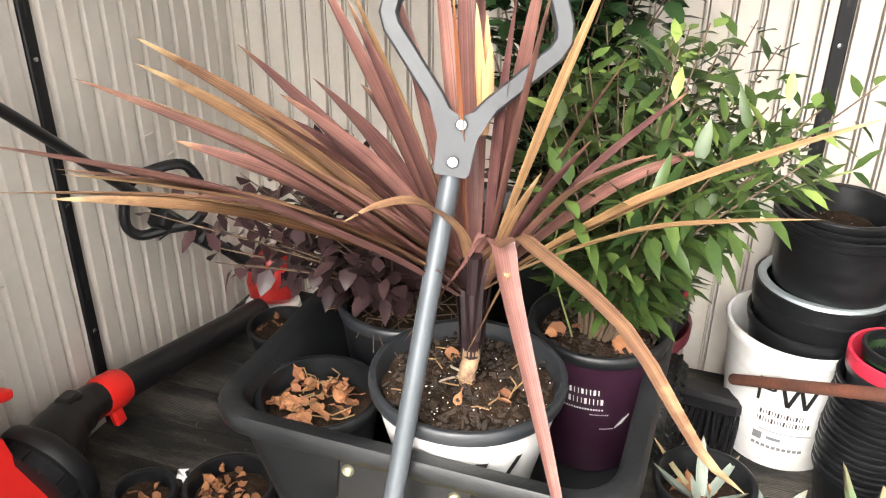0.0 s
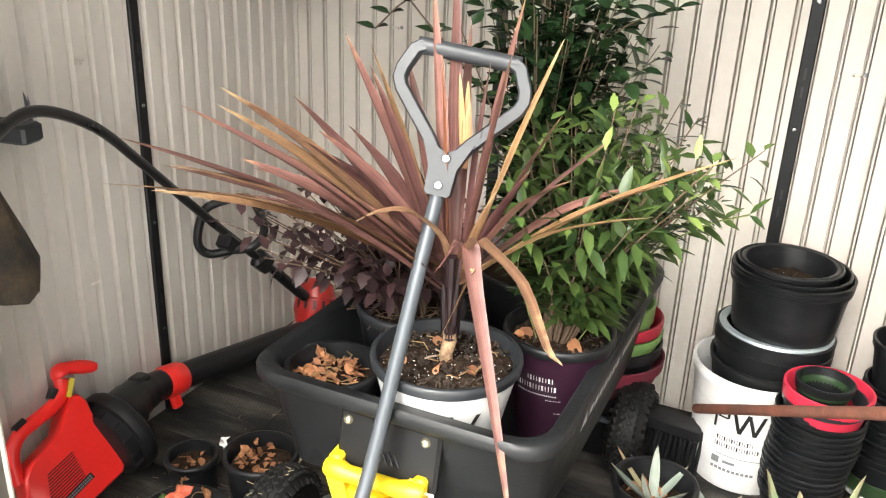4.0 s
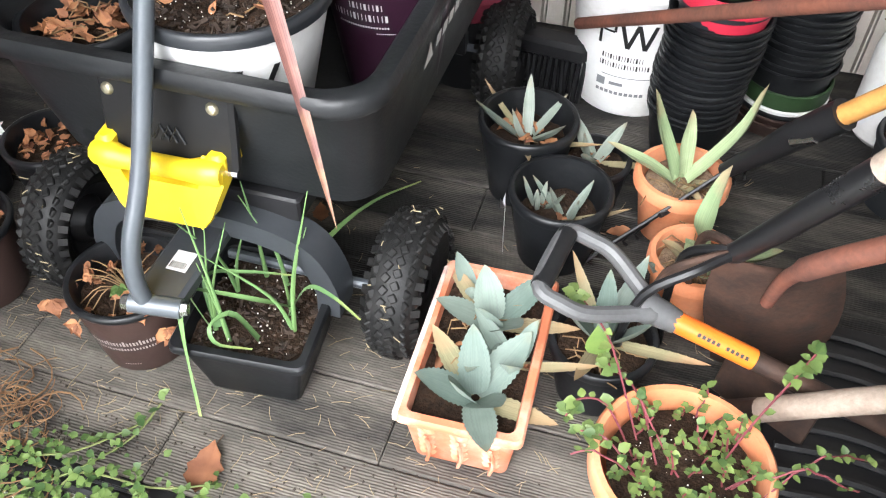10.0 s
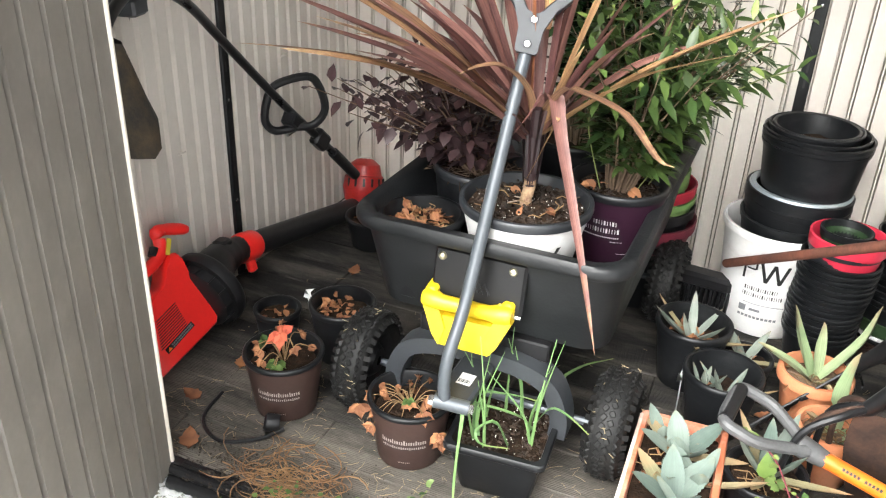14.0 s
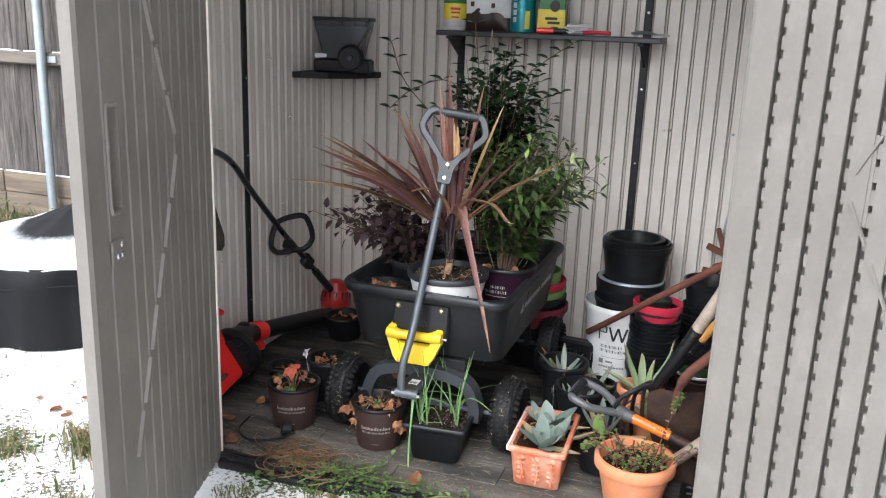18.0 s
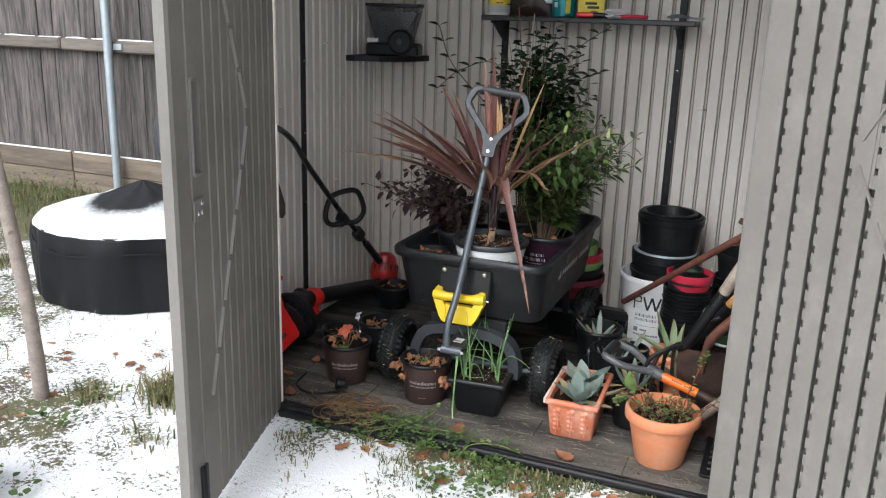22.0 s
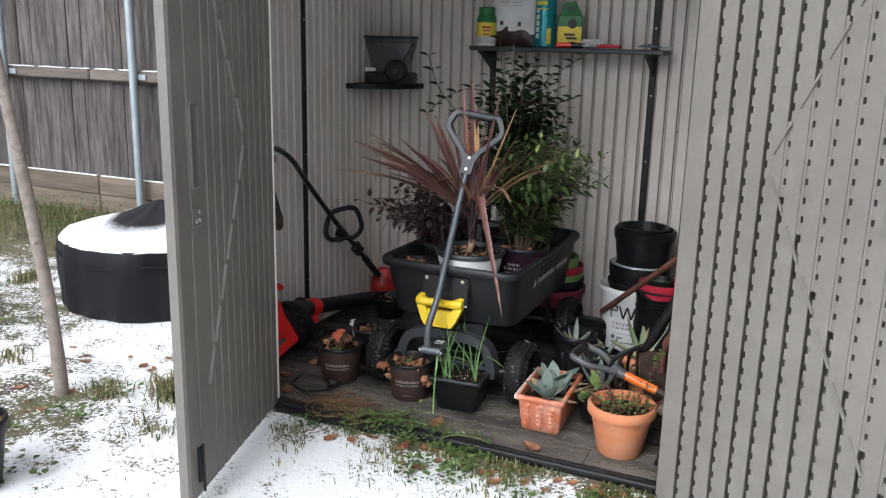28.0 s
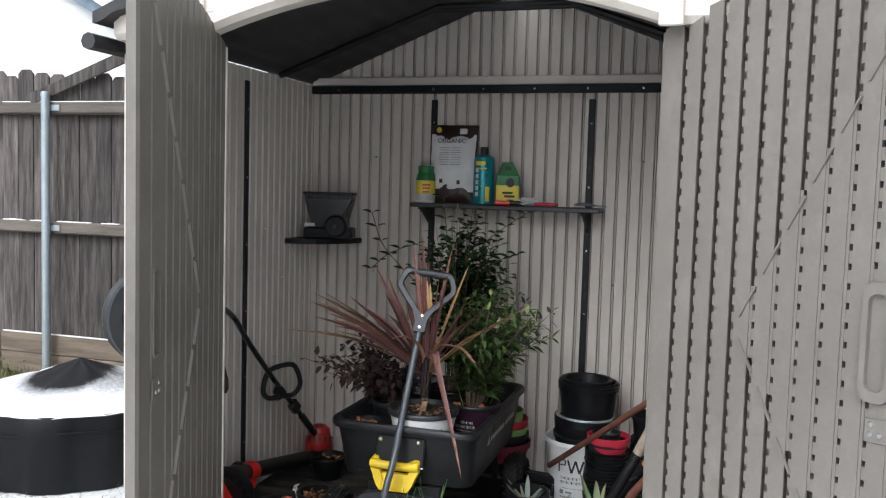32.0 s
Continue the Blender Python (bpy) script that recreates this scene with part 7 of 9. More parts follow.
lo = pot("purple_shrub_pot", -0.475, 1.15, BED, 0.115, 0.088, 0.225, BLACKPOT, "black nursery pot with a wispy purple-leaved shrub", CP, SOIL, 0.88, 0.02, inner=GREYPOT)
shrub(lo, 0.2, 48, 0.27, 0.28, 0.042, 0.026, L_PURPLE, STEMB, 16, 91, lean=(-0.75, 0.1), bare=0.2, shape=0.8, droop=0.6)
straws(lo, 0.09, 0.2, 60, STEMB, (0.04, 0.10))
dl = pot("leaf_pot", -0.520, 0.908, BED, 0.093, 0.066, 0.185, BLACKPOT, "black nursery pot of dry leaves in the cart", CP, SOIL, 0.82, 0.018)
litter(dl, 0.062, 0.158, 58, L_DEAD, (0.02, 0.045))
straws(dl, 0.055, 0.162, 14)
part("green_leaf", Shape().leaf((0.0, -0.05, 0.162), (0.3, -0.8, 0.3), (0, 0, 1), 0.035, 0.02), L_LIME, dl)

# ---- string trimmer standing on its engine in the corner ----
tr = thing("string_trimmer", -1.17, 1.82, 0, label="string trimmer with black curved shaft and red engine, upside down", category="string trimmer")


def T(x, y, z):
    return Vector((x + 1.17, y - 1.82, z))


eng = part("engine_housing", Shape().lathe([(0, 0.0), (0.045, 0.0), (0.066, 0.015), (0.072, 0.05), (0.074, 0.056), (0.068, 0.10), (0.062, 0.104), (0.055, 0.14), (0.03, 0.16), (0, 0.165)], 24, pose(0.0, 0.0, 0.035, -18, -6, 0)), DARKRED, tr, "dull red engine housing")
part("starter_base", Shape().lathe([(0, 0), (0.075, 0), (0.082, 0.012), (0.078, 0.035), (0, 0.036)], 24, pose(0, 0, 0.0)), WHITEPOT, tr, "pale plastic foot")
sh = Shape()
for i in range(5):
    a = TAU * i / 5 + 0.3
    sh.leaf(pose(0, 0, 0.035, -18, -6, 0) @ Vector((0, 0, 0.168)), pose(0, 0, 0, -18, -6, 0) @ Vector((math.cos(a), math.sin(a), -0.35)), (0, 0, 1), 0.05, 0.022, 0.25, 2)
for k in range(9):
    a = -1.9 + 0.42 * k
    part("cooling_slot", Shape().box(0.064, -0.004, 0.066, 0.0725, 0.004, 0.094, pose(0.0, 0.0, 0.035, -18, -6, 0) @ Matrix.Rotation(a, 4, "Z")), INKB, eng)
part("starter_vent", sh, INKW, tr, "pale star-shaped vent")
shaft = spline([T(-1.165, 1.76, 0.17), T(-1.19, 1.60, 0.335), T(-1.215, 1.41, 0.52), T(-1.225, 1.18, 0.745), T(-1.20, 1.02, 0.875), T(-1.17, 0.86, 0.945), T(-1.13, 0.74, 0.94), T(-1.10, 0.65, 0.895), T(-1.09, 0.61, 0.81)], 44)
part("shaft", Shape().tube(shaft, 0.0125, 12), GLOSSBLACK, tr, "glossy black curved tube")
part("grip_sleeve", Shape().tube(shaft[0:5], 0.018, 12), BLACK, tr)
d = (shaft[7] - shaft[6]).normalized()
part("throttle", Shape().box(-0.018, -0.028, -0.035, 0.018, 0.028, 0.035, Matrix.Translation(shaft[6]) @ d.to_track_quat("Z", "Y").to_matrix().to_4x4(), chamfer=0.008), BLACK, tr)
c = shaft[10]
hh = Vector((0.72, 0.69, 0))
loop = [c + Vector((0.015, 0, 0)) + hh * y + Vector((0, 0, z)) for y, z in ((0.0, -0.05), (-0.06, -0.055), (-0.088, -0.02), (-0.075, 0.05), (-0.045, 0.088), (0.045, 0.105), (0.08, 0.07), (0.095, 0.0), (0.06, -0.045), (0.0, -0.05))]
part("loop_handle", Shape().tube(spline(loop, 40), 0.0125, 10), BLACK, tr, "black rubber loop handle")
part("loop_clamp", Shape().box(-0.02, -0.03, -0.022, 0.025, 0.03, 0.022, Matrix.Translation(c + Vector((0.005, 0.0, -0.03))) @ pose(0, 0, 0, -40, 0, 0), chamfer=0.006), BLACK, tr)
part("clamp_bolt", Shape().tube([c + Vector((0.0, -0.02, -0.07)), c + Vector((0.01, 0.03, -0.06))], 0.006, 8), CHROME, tr)
# debris guard, dirty, near the top end
g0 = T(-1.085, 0.64, 0.80)
rings = []
for k, (w, z, b) in enumerate(((0.02, 0.08, 0.0), (0.045, 0.02, 0.012), (0.068, -0.06, 0.028), (0.080, -0.115, 0.042), (0.072, -0.150, 0.045))):
    rings.append([g0 + Vector((-0.012, y, z + 0.25 * abs(y))) + Vector((0.05 * (1 - (y / w) ** 2) + b, 0, 0)) for y in (-w, -w * 0.5, 0, w * 0.5, w)])
sh = Shape()
pts = [p for r_ in rings for p in r_]
pts += [p + Vector((-0.006, 0, 0)) for p in pts]
fs = []
for k in range(4):
    for i in range(4):
        a = 5 * k + i
        fs += [(a, a + 1, a + 6, a + 5), (a + 25, a + 30, a + 31, a + 26)]
for k in range(4):
    fs += [(5 * k, 5 * k + 5, 5 * k + 30, 5 * k + 25), (5 * k + 4, 5 * k + 29, 5 * k + 34, 5 * k + 9)]
fs += [(20 + i, 21 + i, 46 + i, 45 + i) for i in range(4)]
part("debris_guard", sh.add(pts, fs), GUARD, tr, "dirt-caked black debris guard", angle=60)
part("cutter_head", Shape().lathe([(0, 0), (0.03, 0), (0.032, 0.03), (0.022, 0.045), (0, 0.045)], 16, Matrix.Translation(g0 + Vector((0.0, -0.02, -0.04))) @ pose(0, 0, 0, 0, 70, 0)), BLACK, tr)

# ---- leaf blower leaning on its side against the wall ----
bl = thing("leaf_blower", -1.112, 0.674, 0, label="red and black leaf blower leaning against the side wall", category="leaf blower")
m = Matrix(((0.0516, -0.4775, 0.8771, 0), (0.9723, -0.1765, -0.1533, 0), (0.228, 0.8607, 0.4551, 0.03), (0, 0, 0, 1)))


def slab(outline, rim, thick, swell=0.0):
    """A moulded shell: an outline with a rounded front edge and a flat back. Local z is its front."""
    c = Vector((sum(p[0] for p in outline) / len(outline), sum(p[1] for p in outline) / len(outline)))
    rings = []
    for f, z in ((0.97, -thick), (1.0, -thick + rim * 0.5), (1.0, -rim), (1 - rim * 1.2, -rim * 0.35), (1 - rim * 4.0, 0.0), (0.5, swell), (0.1, swell)):
        rings.append([m @ Vector((c.x + (x - c.x) * f, c.y + (y - c.y) * f, z)) for x, y in outline])
    sh = loft(Shape(), rings)
    n = len(outline)
    sh.f += [tuple(range(n - 1, -1, -1)), tuple(range(6 * n, 7 * n))]
    return sh


body = [(0.0, -0.004), (0.12, -0.006), (0.228, -0.005), (0.241, 0.006), (0.243, 0.042), (0.246, 0.075), (0.249, 0.118), (0.254, 0.157), (0.262, 0.190), (0.256, 0.212), (0.236, 0.218), (0.205, 0.200), (0.166, 0.170), (0.124, 0.164), (0.072, 0.157), (0.045, 0.138), (0.015, 0.08), (0.0, 0.035)]
casing = part("casing", slab(body, 0.016, 0.066, 0.004), RED, bl, "glossy red plastic casing", angle=40)
for i in range(11):
    v = 0.054 + 0.0062 * i
    u0, u1 = 0.052 + 0.0035 * i, 0.150 + 0.001 * i
    part("louvre", Shape().box(0, -0.0011, -0.002, u1 - u0, 0.0011, 0.0008, m @ pose(u0, v, 0.0045, 0, 0, 2)), INKB, casing)
part("type_plate", Shape().box(-0.052, -0.0075, 0, 0.052, 0.0075, 0.0025, m @ pose(0.112, 0.044, 0.0025, 0, 0, 3)), BLACK, casing, "black plate with pale bars")
sh = Shape()
for i in range(12):
    for k in (0, 1):
        sh.box(-0.030 + 0.0066 * i, -0.0052 + 0.006 * k, 0.0026, -0.0252 + 0.0066 * i, -0.0015 + 0.006 * k, 0.0031, m @ pose(0.112, 0.044, 0.0025, 0, 0, 3))
part("plate_mark", sh, INKG, casing, smooth=False)
part("plate_mark", Shape().add([m @ Vector(q) for q in ((0.064, 0.037, 0.0056), (0.078, 0.038, 0.0056), (0.071, 0.047, 0.0056))], [(0, 1, 2)]), ORANGE, casing, smooth=False)
# loop handle and the tall grip
hp = spline([m @ Vector(q) for q in ((0.252, 0.258, -0.03), (0.232, 0.232, -0.026), (0.195, 0.222, -0.026), (0.150, 0.222, -0.026), (0.105, 0.220, -0.026), (0.070, 0.200, -0.026), (0.050, 0.165, -0.028), (0.04, 0.135, -0.03))], 28)
part("handle", Shape().tube(hp, 0.0165, 14), RED, bl, "red plastic loop handle")
hp = spline([m @ Vector(q) for q in ((0.258, 0.262, -0.03), (0.262, 0.278, -0.03), (0.295, 0.262, -0.028), (0.337, 0.231, -0.028))], 14)
part("grip", Shape().tube(hp, [0.016, 0.02, 0.021, 0.02, 0.018, 0.0165, 0.016, 0.0155, 0.0155, 0.016, 0.0165, 0.0165, 0.016, 0.0145, 0.010], 14), RED, bl, "red plastic grip")
part("switch", Shape().tube([m @ Vector((0.205, 0.238, -0.026)), m @ Vector((0.225, 0.252, -0.026))], 0.012, 10), BLACK, bl, "black trigger switch")
part("switch", Shape().tube([m @ Vector((0.10, 0.236, -0.022)), m @ Vector((0.13, 0.238, -0.022))], 0.009, 10), BLACK, bl, "black trigger switch")
part("switch_label", Shape().box(-0.022, -0.006, -0.002, 0.022, 0.006, 0.001, m @ pose(0.250, 0.234, -0.0095, 0, 0, 42)), LABELY, bl, "yellow warning label")
part("cord_end", Shape().tube(spline([m @ Vector((0.012, 0.018, -0.01)), m @ Vector((-0.012, 0.012, -0.004)), m @ Vector((-0.024, 0.0, -0.02))], 6), 0.008, 10), BLACK, bl)
# black fan housing and its outlet
ax = m @ pose(0.288, 0.068, -0.04, 0, 90, 0)
part("fan_housing", Shape().lathe([(0, -0.05), (0.08, -0.05), (0.092, -0.042), (0.093, -0.016), (0.108, -0.014), (0.112, 0.0), (0.111, 0.014), (0.104, 0.024), (0.085, 0.034), (0, 0.036)], 40, ax), BLACK, bl, "black ribbed fan housing")
for k in range(14):
    a = TAU * k / 14
    part("housing_rib", Shape().box(0.0915, -0.002, -0.044, 0.098, 0.002, -0.016, ax @ Matrix.Rotation(a, 4, "Z")), BLACK, bl)


def B(x, y, z):
    return Vector((x + 1.112, y - 0.674, z))


out = spline([B(-1.165, 0.955, 0.165), B(-1.19, 1.02, 0.17), B(-1.21, 1.09, 0.158), B(-1.22, 1.17, 0.142)], 12)
part("outlet", Shape().tube(out, [0.064, 0.064, 0.062, 0.058, 0.055, 0.050, 0.052, 0.046, 0.048, 0.043, 0.042, 0.041, 0.041], 18), BLACK, bl)
part("outlet_knob", Shape().box(-0.02, -0.025, 0.0, 0.02, 0.025, 0.022, Matrix.Translation(out[7] + Vector((0, 0, 0.036))) @ pose(0, 0, 0, -8, 0, 10), chamfer=0.006), BLACK, bl)
o2, TE = out[-1], B(-1.165, 1.74, 0.05)
dv = (TE - o2).normalized()
part("tube_collar", Shape().tube([o2 - dv * 0.012, o2, o2 + dv * 0.05, o2 + dv * 0.062], [0.041, 0.0455, 0.045, 0.04], 22), RED, bl, "red tube collar")
part("collar_trigger", Shape().box(-0.011, -0.016, -0.075, 0.011, 0.016, -0.03, Matrix.Translation(o2 + dv * 0.012 + Vector((0.012, 0, 0))) @ pose(0, 0, 0, 0, -14, 0), chamfer=0.006), RED, bl)
part("blow_tube", Shape().tube([o2 + dv * 0.05, o2.lerp(TE, 0.5), TE], [0.037, 0.037, 0.036], 20), BLACK, bl, "long black blower tube")

# ---- white bucket, pots stacked in and beside it ----
bk = thing("bucket", 0.214, 1.738, 0, label="white plastic bucket filled with stacked black pots", category="bucket")
part("bucket_wall", Shape().lathe([(0, 0), (0.118, 0), (0.125, 0.006), (0.150, 0.29), (0.153, 0.298), (0.158, 0.300), (0.160, 0.312), (0.157, 0.320), (0.150, 0.321), (0.146, 0.314), (0.142, 0.28), (0.12, 0.012), (0, 0.012)], 48), WHITEPOT, bk, "white plastic bucket wall", angle=40)
rows = [(-0.058 + 0.0062 * i, 0.158, 0.0016 + 0.0022 * (i % 3 == 0), 0.0125) for i in range(15)] + [(-0.062 + 0.0062 * i, 0.138, 0.0016 + 0.0022 * (i % 4 == 1), 0.0125) for i in range(18)]
part("print", bars(Shape(), rows, (0.1262, 0.082)), INKB, bk, "black plain print marks", smooth=False)
part("emblem", bars(chevrons(Shape(), ((-0.008, 0.018), (0.028, 0.018)), 0.185, 0.245, (0.1262, 0.082)), [(-0.07, 0.215, 0.007, 0.062), (-0.052, 0.243, 0.026, 0.005), (-0.052, 0.219, 0.026, 0.005), (-0.038, 0.231, 0.006, 0.024)], (0.1262, 0.082)), INKB, bk, "black plain emblem", smooth=False)
part("small_print", bars(Shape(), [(0.0, 0.11, 0.11, 0.002)] + [(-0.06 + 0.011 * i, 0.066, 0.008, 0.008) for i in range(10)] + [(-0.055, 0.09, 0.02, 0.02), (-0.02, 0.09, 0.03, 0.008)], (0.1262, 0.082)), INKG, bk, "grey plain print marks", smooth=False)
NEST = "nested empty pots"


def empty_pot(x, y, z, r_top, r_base, h, mat, rim=0.02, label="empty black nursery pot nested in a stack", tilt=(0, 0)):
    t = thing("empty_pot", x, y, z, rnd(0, 90), tilt[0], tilt[1], label=label, category="pot", group=NEST)
    w = 0.003
    part("pot_wall", Shape().lathe([(0, 0), (r_base, 0.0), (r_base + 0.002, 0.006), (r_top - 0.003, h - rim), (r_top - w - 0.003, h - rim), (r_base - w, 0.008), (0, 0.008)], 36), mat, t, angle=40)
    part("rim", Shape().lathe([(r_top - 0.0032, h - rim - 0.001), (r_top + 0.002, h - rim), (r_top + 0.003, h - rim * 0.5), (r_top + 0.0035, h - 0.002), (r_top, h), (r_top - w, h - 0.001), (r_top - w - 0.0035, h - rim - 0.001)], 36), mat, t, angle=40)
    return t


for z, r0, h, tx, ty in ((0.195, 0.134, 0.155, 2, -1), (0.222, 0.136, 0.155, 2, 0), (0.240, 0.137, 0.155, 2, 0), (0.268, 0.138, 0.155, 1, 1)):
    empty_pot(0.234, 1.738, z, r0, 0.115, h, BLACKPOT, 0.018 if z < 0.26 else 0.040, "wide black nursery pot nested in the white bucket", (tx, ty))
t = thing("pot_saucer", 0.238, 1.738, 0.424, label="pale grey rim of a pot in the stack", category="pot", group=NEST)
part("ring", Shape().lathe([(0.118, -0.006), (0.132, -0.006), (0.136, 0.0), (0.132, 0.006), (0.118, 0.006)], 40), GALV, t, "pale grey plastic ring")
for z, r0, b0 in ((0.428, 0.137, 0.118), (0.440, 0.138, 0.119), (0.451, 0.139, 0.120)):
    empty_pot(0.250, 1.736, z, r0, b0, 0.132, BLACKPOT, 0.012, "wide black nursery pot at the top of the stack")
empty_pot(0.246, 1.738, 0.460, 0.133, 0.115, 0.132, BLACKPOT, 0.009, "black pot set inside the top pot")
empty_pot(0.240, 1.738, 0.484, 0.118, 0.10, 0.118, BLACKPOT, 0.010, "smaller black pot inside the top pot")
ip = pot("soil_pot", 0.241, 1.738, 0.497, 0.110, 0.095, 0.105, BLACKPOT, "small black pot with old soil inside the top pot", NEST, SOIL, 0.45, 0.010, category="pot")
perlite(ip, 0.07, 0.05, 16)

SX, SY = 0.357, 1.545
for i in range(15):
    empty_pot(SX + rnd(-0.003, 0.003) + 0.0008 * i, SY + rnd(-0.003, 0.003), 0.002 + 0.0158 * i, 0.090 + 0.0004 * i, 0.068, 0.115, BLACKPOT, 0.010)
empty_pot(SX + 0.012, SY - 0.01, 0.255, 0.088, 0.07, 0.125, GREYPOT, 0.02, "dark grey nursery pot nested in a stack")
empty_pot(SX + 0.015, SY - 0.012, 0.278, 0.092, 0.066, 0.125, REDPOT, 0.03, "bright red plastic pot at the top of a stack")
empty_pot(SX + 0.005, SY - 0.008, 0.312, 0.058, 0.045, 0.09, GREENPOT, 0.012, "small dark green pot inside the red pot")
empty_pot(SX + 0.005, SY - 0.008, 0.330, 0.060, 0.045, 0.085, BLACKPOT, 0.018, "small black pot inside the red pot")
SX, SY = 0.548, 1.735
t = thing("pot_saucer", SX, SY, 0.0, label="wide grey-brown saucer under a stack of pots", category="saucer", group=NEST)
part("saucer", Shape().lathe([(0, 0), (0.10, 0), (0.118, 0.04), (0.112, 0.04), (0.096, 0.006), (0, 0.006)], 36), BROWNPOT, t)
empty_pot(SX, SY, 0.006, 0.097, 0.084, 0.04, BROWNPOT, 0.008, "brown plastic pot low in a stack")
empty_pot(SX, SY, 0.016, 0.096, 0.084, 0.042, BLACKPOT, 0.008)
empty_pot(SX, SY, 0.026, 0.0955, 0.084, 0.044, WHITEPOT, 0.010, "cream plastic pot low in a stack")
empty_pot(SX, SY, 0.03, 0.0945, 0.08, 0.08, GREENPOT, 0.036, "dark green pot in a stack")
for i in range(13):
    empty_pot(SX + rnd(-0.003, 0.003), SY + rnd(-0.003, 0.003), 0.035 + 0.0165 * i, 0.094 + (0.002 if i % 4 == 0 else -0.001), 0.076, 0.12, BLACKPOT, 0.009)
empty_pot(SX + 0.003, SY, 0.325, 0.098, 0.078, 0.135, BLACKPOT, 0.02, "black nursery pot at the top of a stack")

# coloured bowls behind the cart
# the lowest pot is added: its black stands in for shade below the bowl
empty_pot(-0.165, 1.71, 0.0, 0.125, 0.10, 0.19, BLACKPOT, 0.02, "black pot added as shade under a crimson bowl")
empty_pot(-0.165, 1.71, 0.16, 0.150, 0.118, 0.115, CRIMSON, 0.03, "dull crimson plastic bowl behind the cart")
empty_pot(-0.160, 1.715, 0.185, 0.134, 0.10, 0.13, BLACKPOT, 0.03, "black pot set inside the crimson bowl")
empty_pot(-0.158, 1.72, 0.21, 0.128, 0.098, 0.135, LIGHTGREEN, 0.02, "light green bowl stacked behind the cart")
empty_pot(-0.156, 1.72, 0.245, 0.124, 0.096, 0.135, REDPOT, 0.03, "red plastic bowl stacked behind the cart")
empty_pot(-0.165, 1.72, 0.27, 0.108, 0.094, 0.15, LIGHTGREEN, 0.05, "light green plastic pot at the top of a stack")

# white jug and a grey pot in the far right corner
jg = thing("jug", 0.80, 1.74, 0, label="white plastic jug with dried leaves on it", category="jug")
part("jug_body", Shape().lathe([(0, 0), (0.085, 0), (0.098, 0.015), (0.10, 0.19), (0.09, 0.25), (0.05, 0.30), (0.03, 0.315), (0.03, 0.345), (0, 0.346)], 28), WHITEPOT, jg)
part("jug_cap", Shape().lathe([(0.034, 0.342), (0.035, 0.37), (0.03, 0.375), (0, 0.376)], 18), BLACK, jg)
litter(jg, 0.10, 0.26, 24, L_AGAVEDRY, (0.03, 0.055))
p = pot("soil_pot", 0.80, 1.50, 0, 0.095, 0.075, 0.16, GREYPOT, "grey plastic pot filled with soil", "", SOIL, 0.88, 0.015)
perlite(p, 0.07, 0.143, 30)

# ---- long-handled tools leaning at the right-hand wall ----
br = thing("push_broom", 0.045, 1.665, 0, label="push broom with a rusty handle and black head", category="broom")
part("handle", Shape().tube([(0.048, -0.008, 0.19), (0.294, -0.355, 0.453), (0.562, -0.733, 0.741)], 0.0125, 12), RUST, br, "rusted steel tube handle")
part("head", Shape().box(-0.13, -0.03, 0.10, 0.06, 0.03, 0.145, pose(0.02, 0.0, 0.0, 0, 0, -6), chamfer=0.01), BLACK, br)
sh = Shape()
for i in range(15):
    for j in range(3):
        x, y = -0.10 + 0.0125 * i, -0.02 + 0.02 * j
        sh.tube([(x, y, 0.105), (x + rnd(-0.008, 0.008), y + rnd(-0.008, 0.008), 0.0)], [0.005, 0.007], 5)
part("bristles", sh, BLACK, br, "stiff black bristles")

sp = thing("spade", 0.17, 0.815, 0, label="spade with grey D grip and orange shaft", category="spade")


def S(x, y, z):
    return Vector((x - 0.17, y - 0.815, z))


GT, GB = S(0.201, 0.953, 0.270), S(0.180, 0.816, 0.262)
A, B, C, D = (GT + GB) * 0.5, S(0.369, 0.877, 0.204), S(0.498, 0.868, 0.167), S(0.86, 0.85, 0.05)
ax = (B - A).normalized()
sd = (GT - GB).normalized()
loop = [B - ax * 0.02, B - ax * 0.06 + sd * 0.028, B - ax * 0.115 + sd * 0.062, A + ax * 0.035 + sd * 0.066, A + sd * 0.058, A - ax * 0.006, A - sd * 0.058, A + ax * 0.035 - sd * 0.066, B - ax * 0.115 - sd * 0.062, B - ax * 0.06 - sd * 0.028, B - ax * 0.02]
GRIPG = material("grey_grip_plastic", (0.085, 0.086, 0.088), 0.45, bump=0.05)
part("d_grip", Shape().tube(spline(loop, 44), [0.0125 if 3 <= k <= 41 else 0.017 for k in range(45)], 10), GRIPG, sp, "grey and black plastic D grip")
part("grip_bar", Shape().tube([A + sd * 0.056, A - sd * 0.056], 0.0155, 12), BLACK, sp)
part("grip_socket", Shape().tube([B - ax * 0.05, B - ax * 0.01, B + ax * 0.012], [0.024, 0.021, 0.018], 12, flat=0.9), GRIPG, sp)
osh = part("shaft_sleeve", Shape().tube([B, C], 0.0165, 14), ORANGE, sp, "bright orange shaft sleeve")
nrm = Vector((-0.35, -0.85, 0.75)).normalized()
ax2 = (C - B).normalized()
nrm = (nrm - ax2 * nrm.dot(ax2)).normalized()
sh = Shape()
wv_ = ax2.cross(nrm)
for i in range(11):
    c0 = B + ax2 * (0.045 + 0.0075 * i) + nrm * 0.0169
    if i == 5:
        continue
    sh.add([c0 - wv_ * 0.003 - ax2 * 0.0025, c0 - wv_ * 0.003 + ax2 * 0.0025, c0 + wv_ * 0.003 + ax2 * 0.0025, c0 + wv_ * 0.003 - ax2 * 0.0025], [(0, 1, 2, 3)])
part("print", sh, INKB, osh, smooth=False)
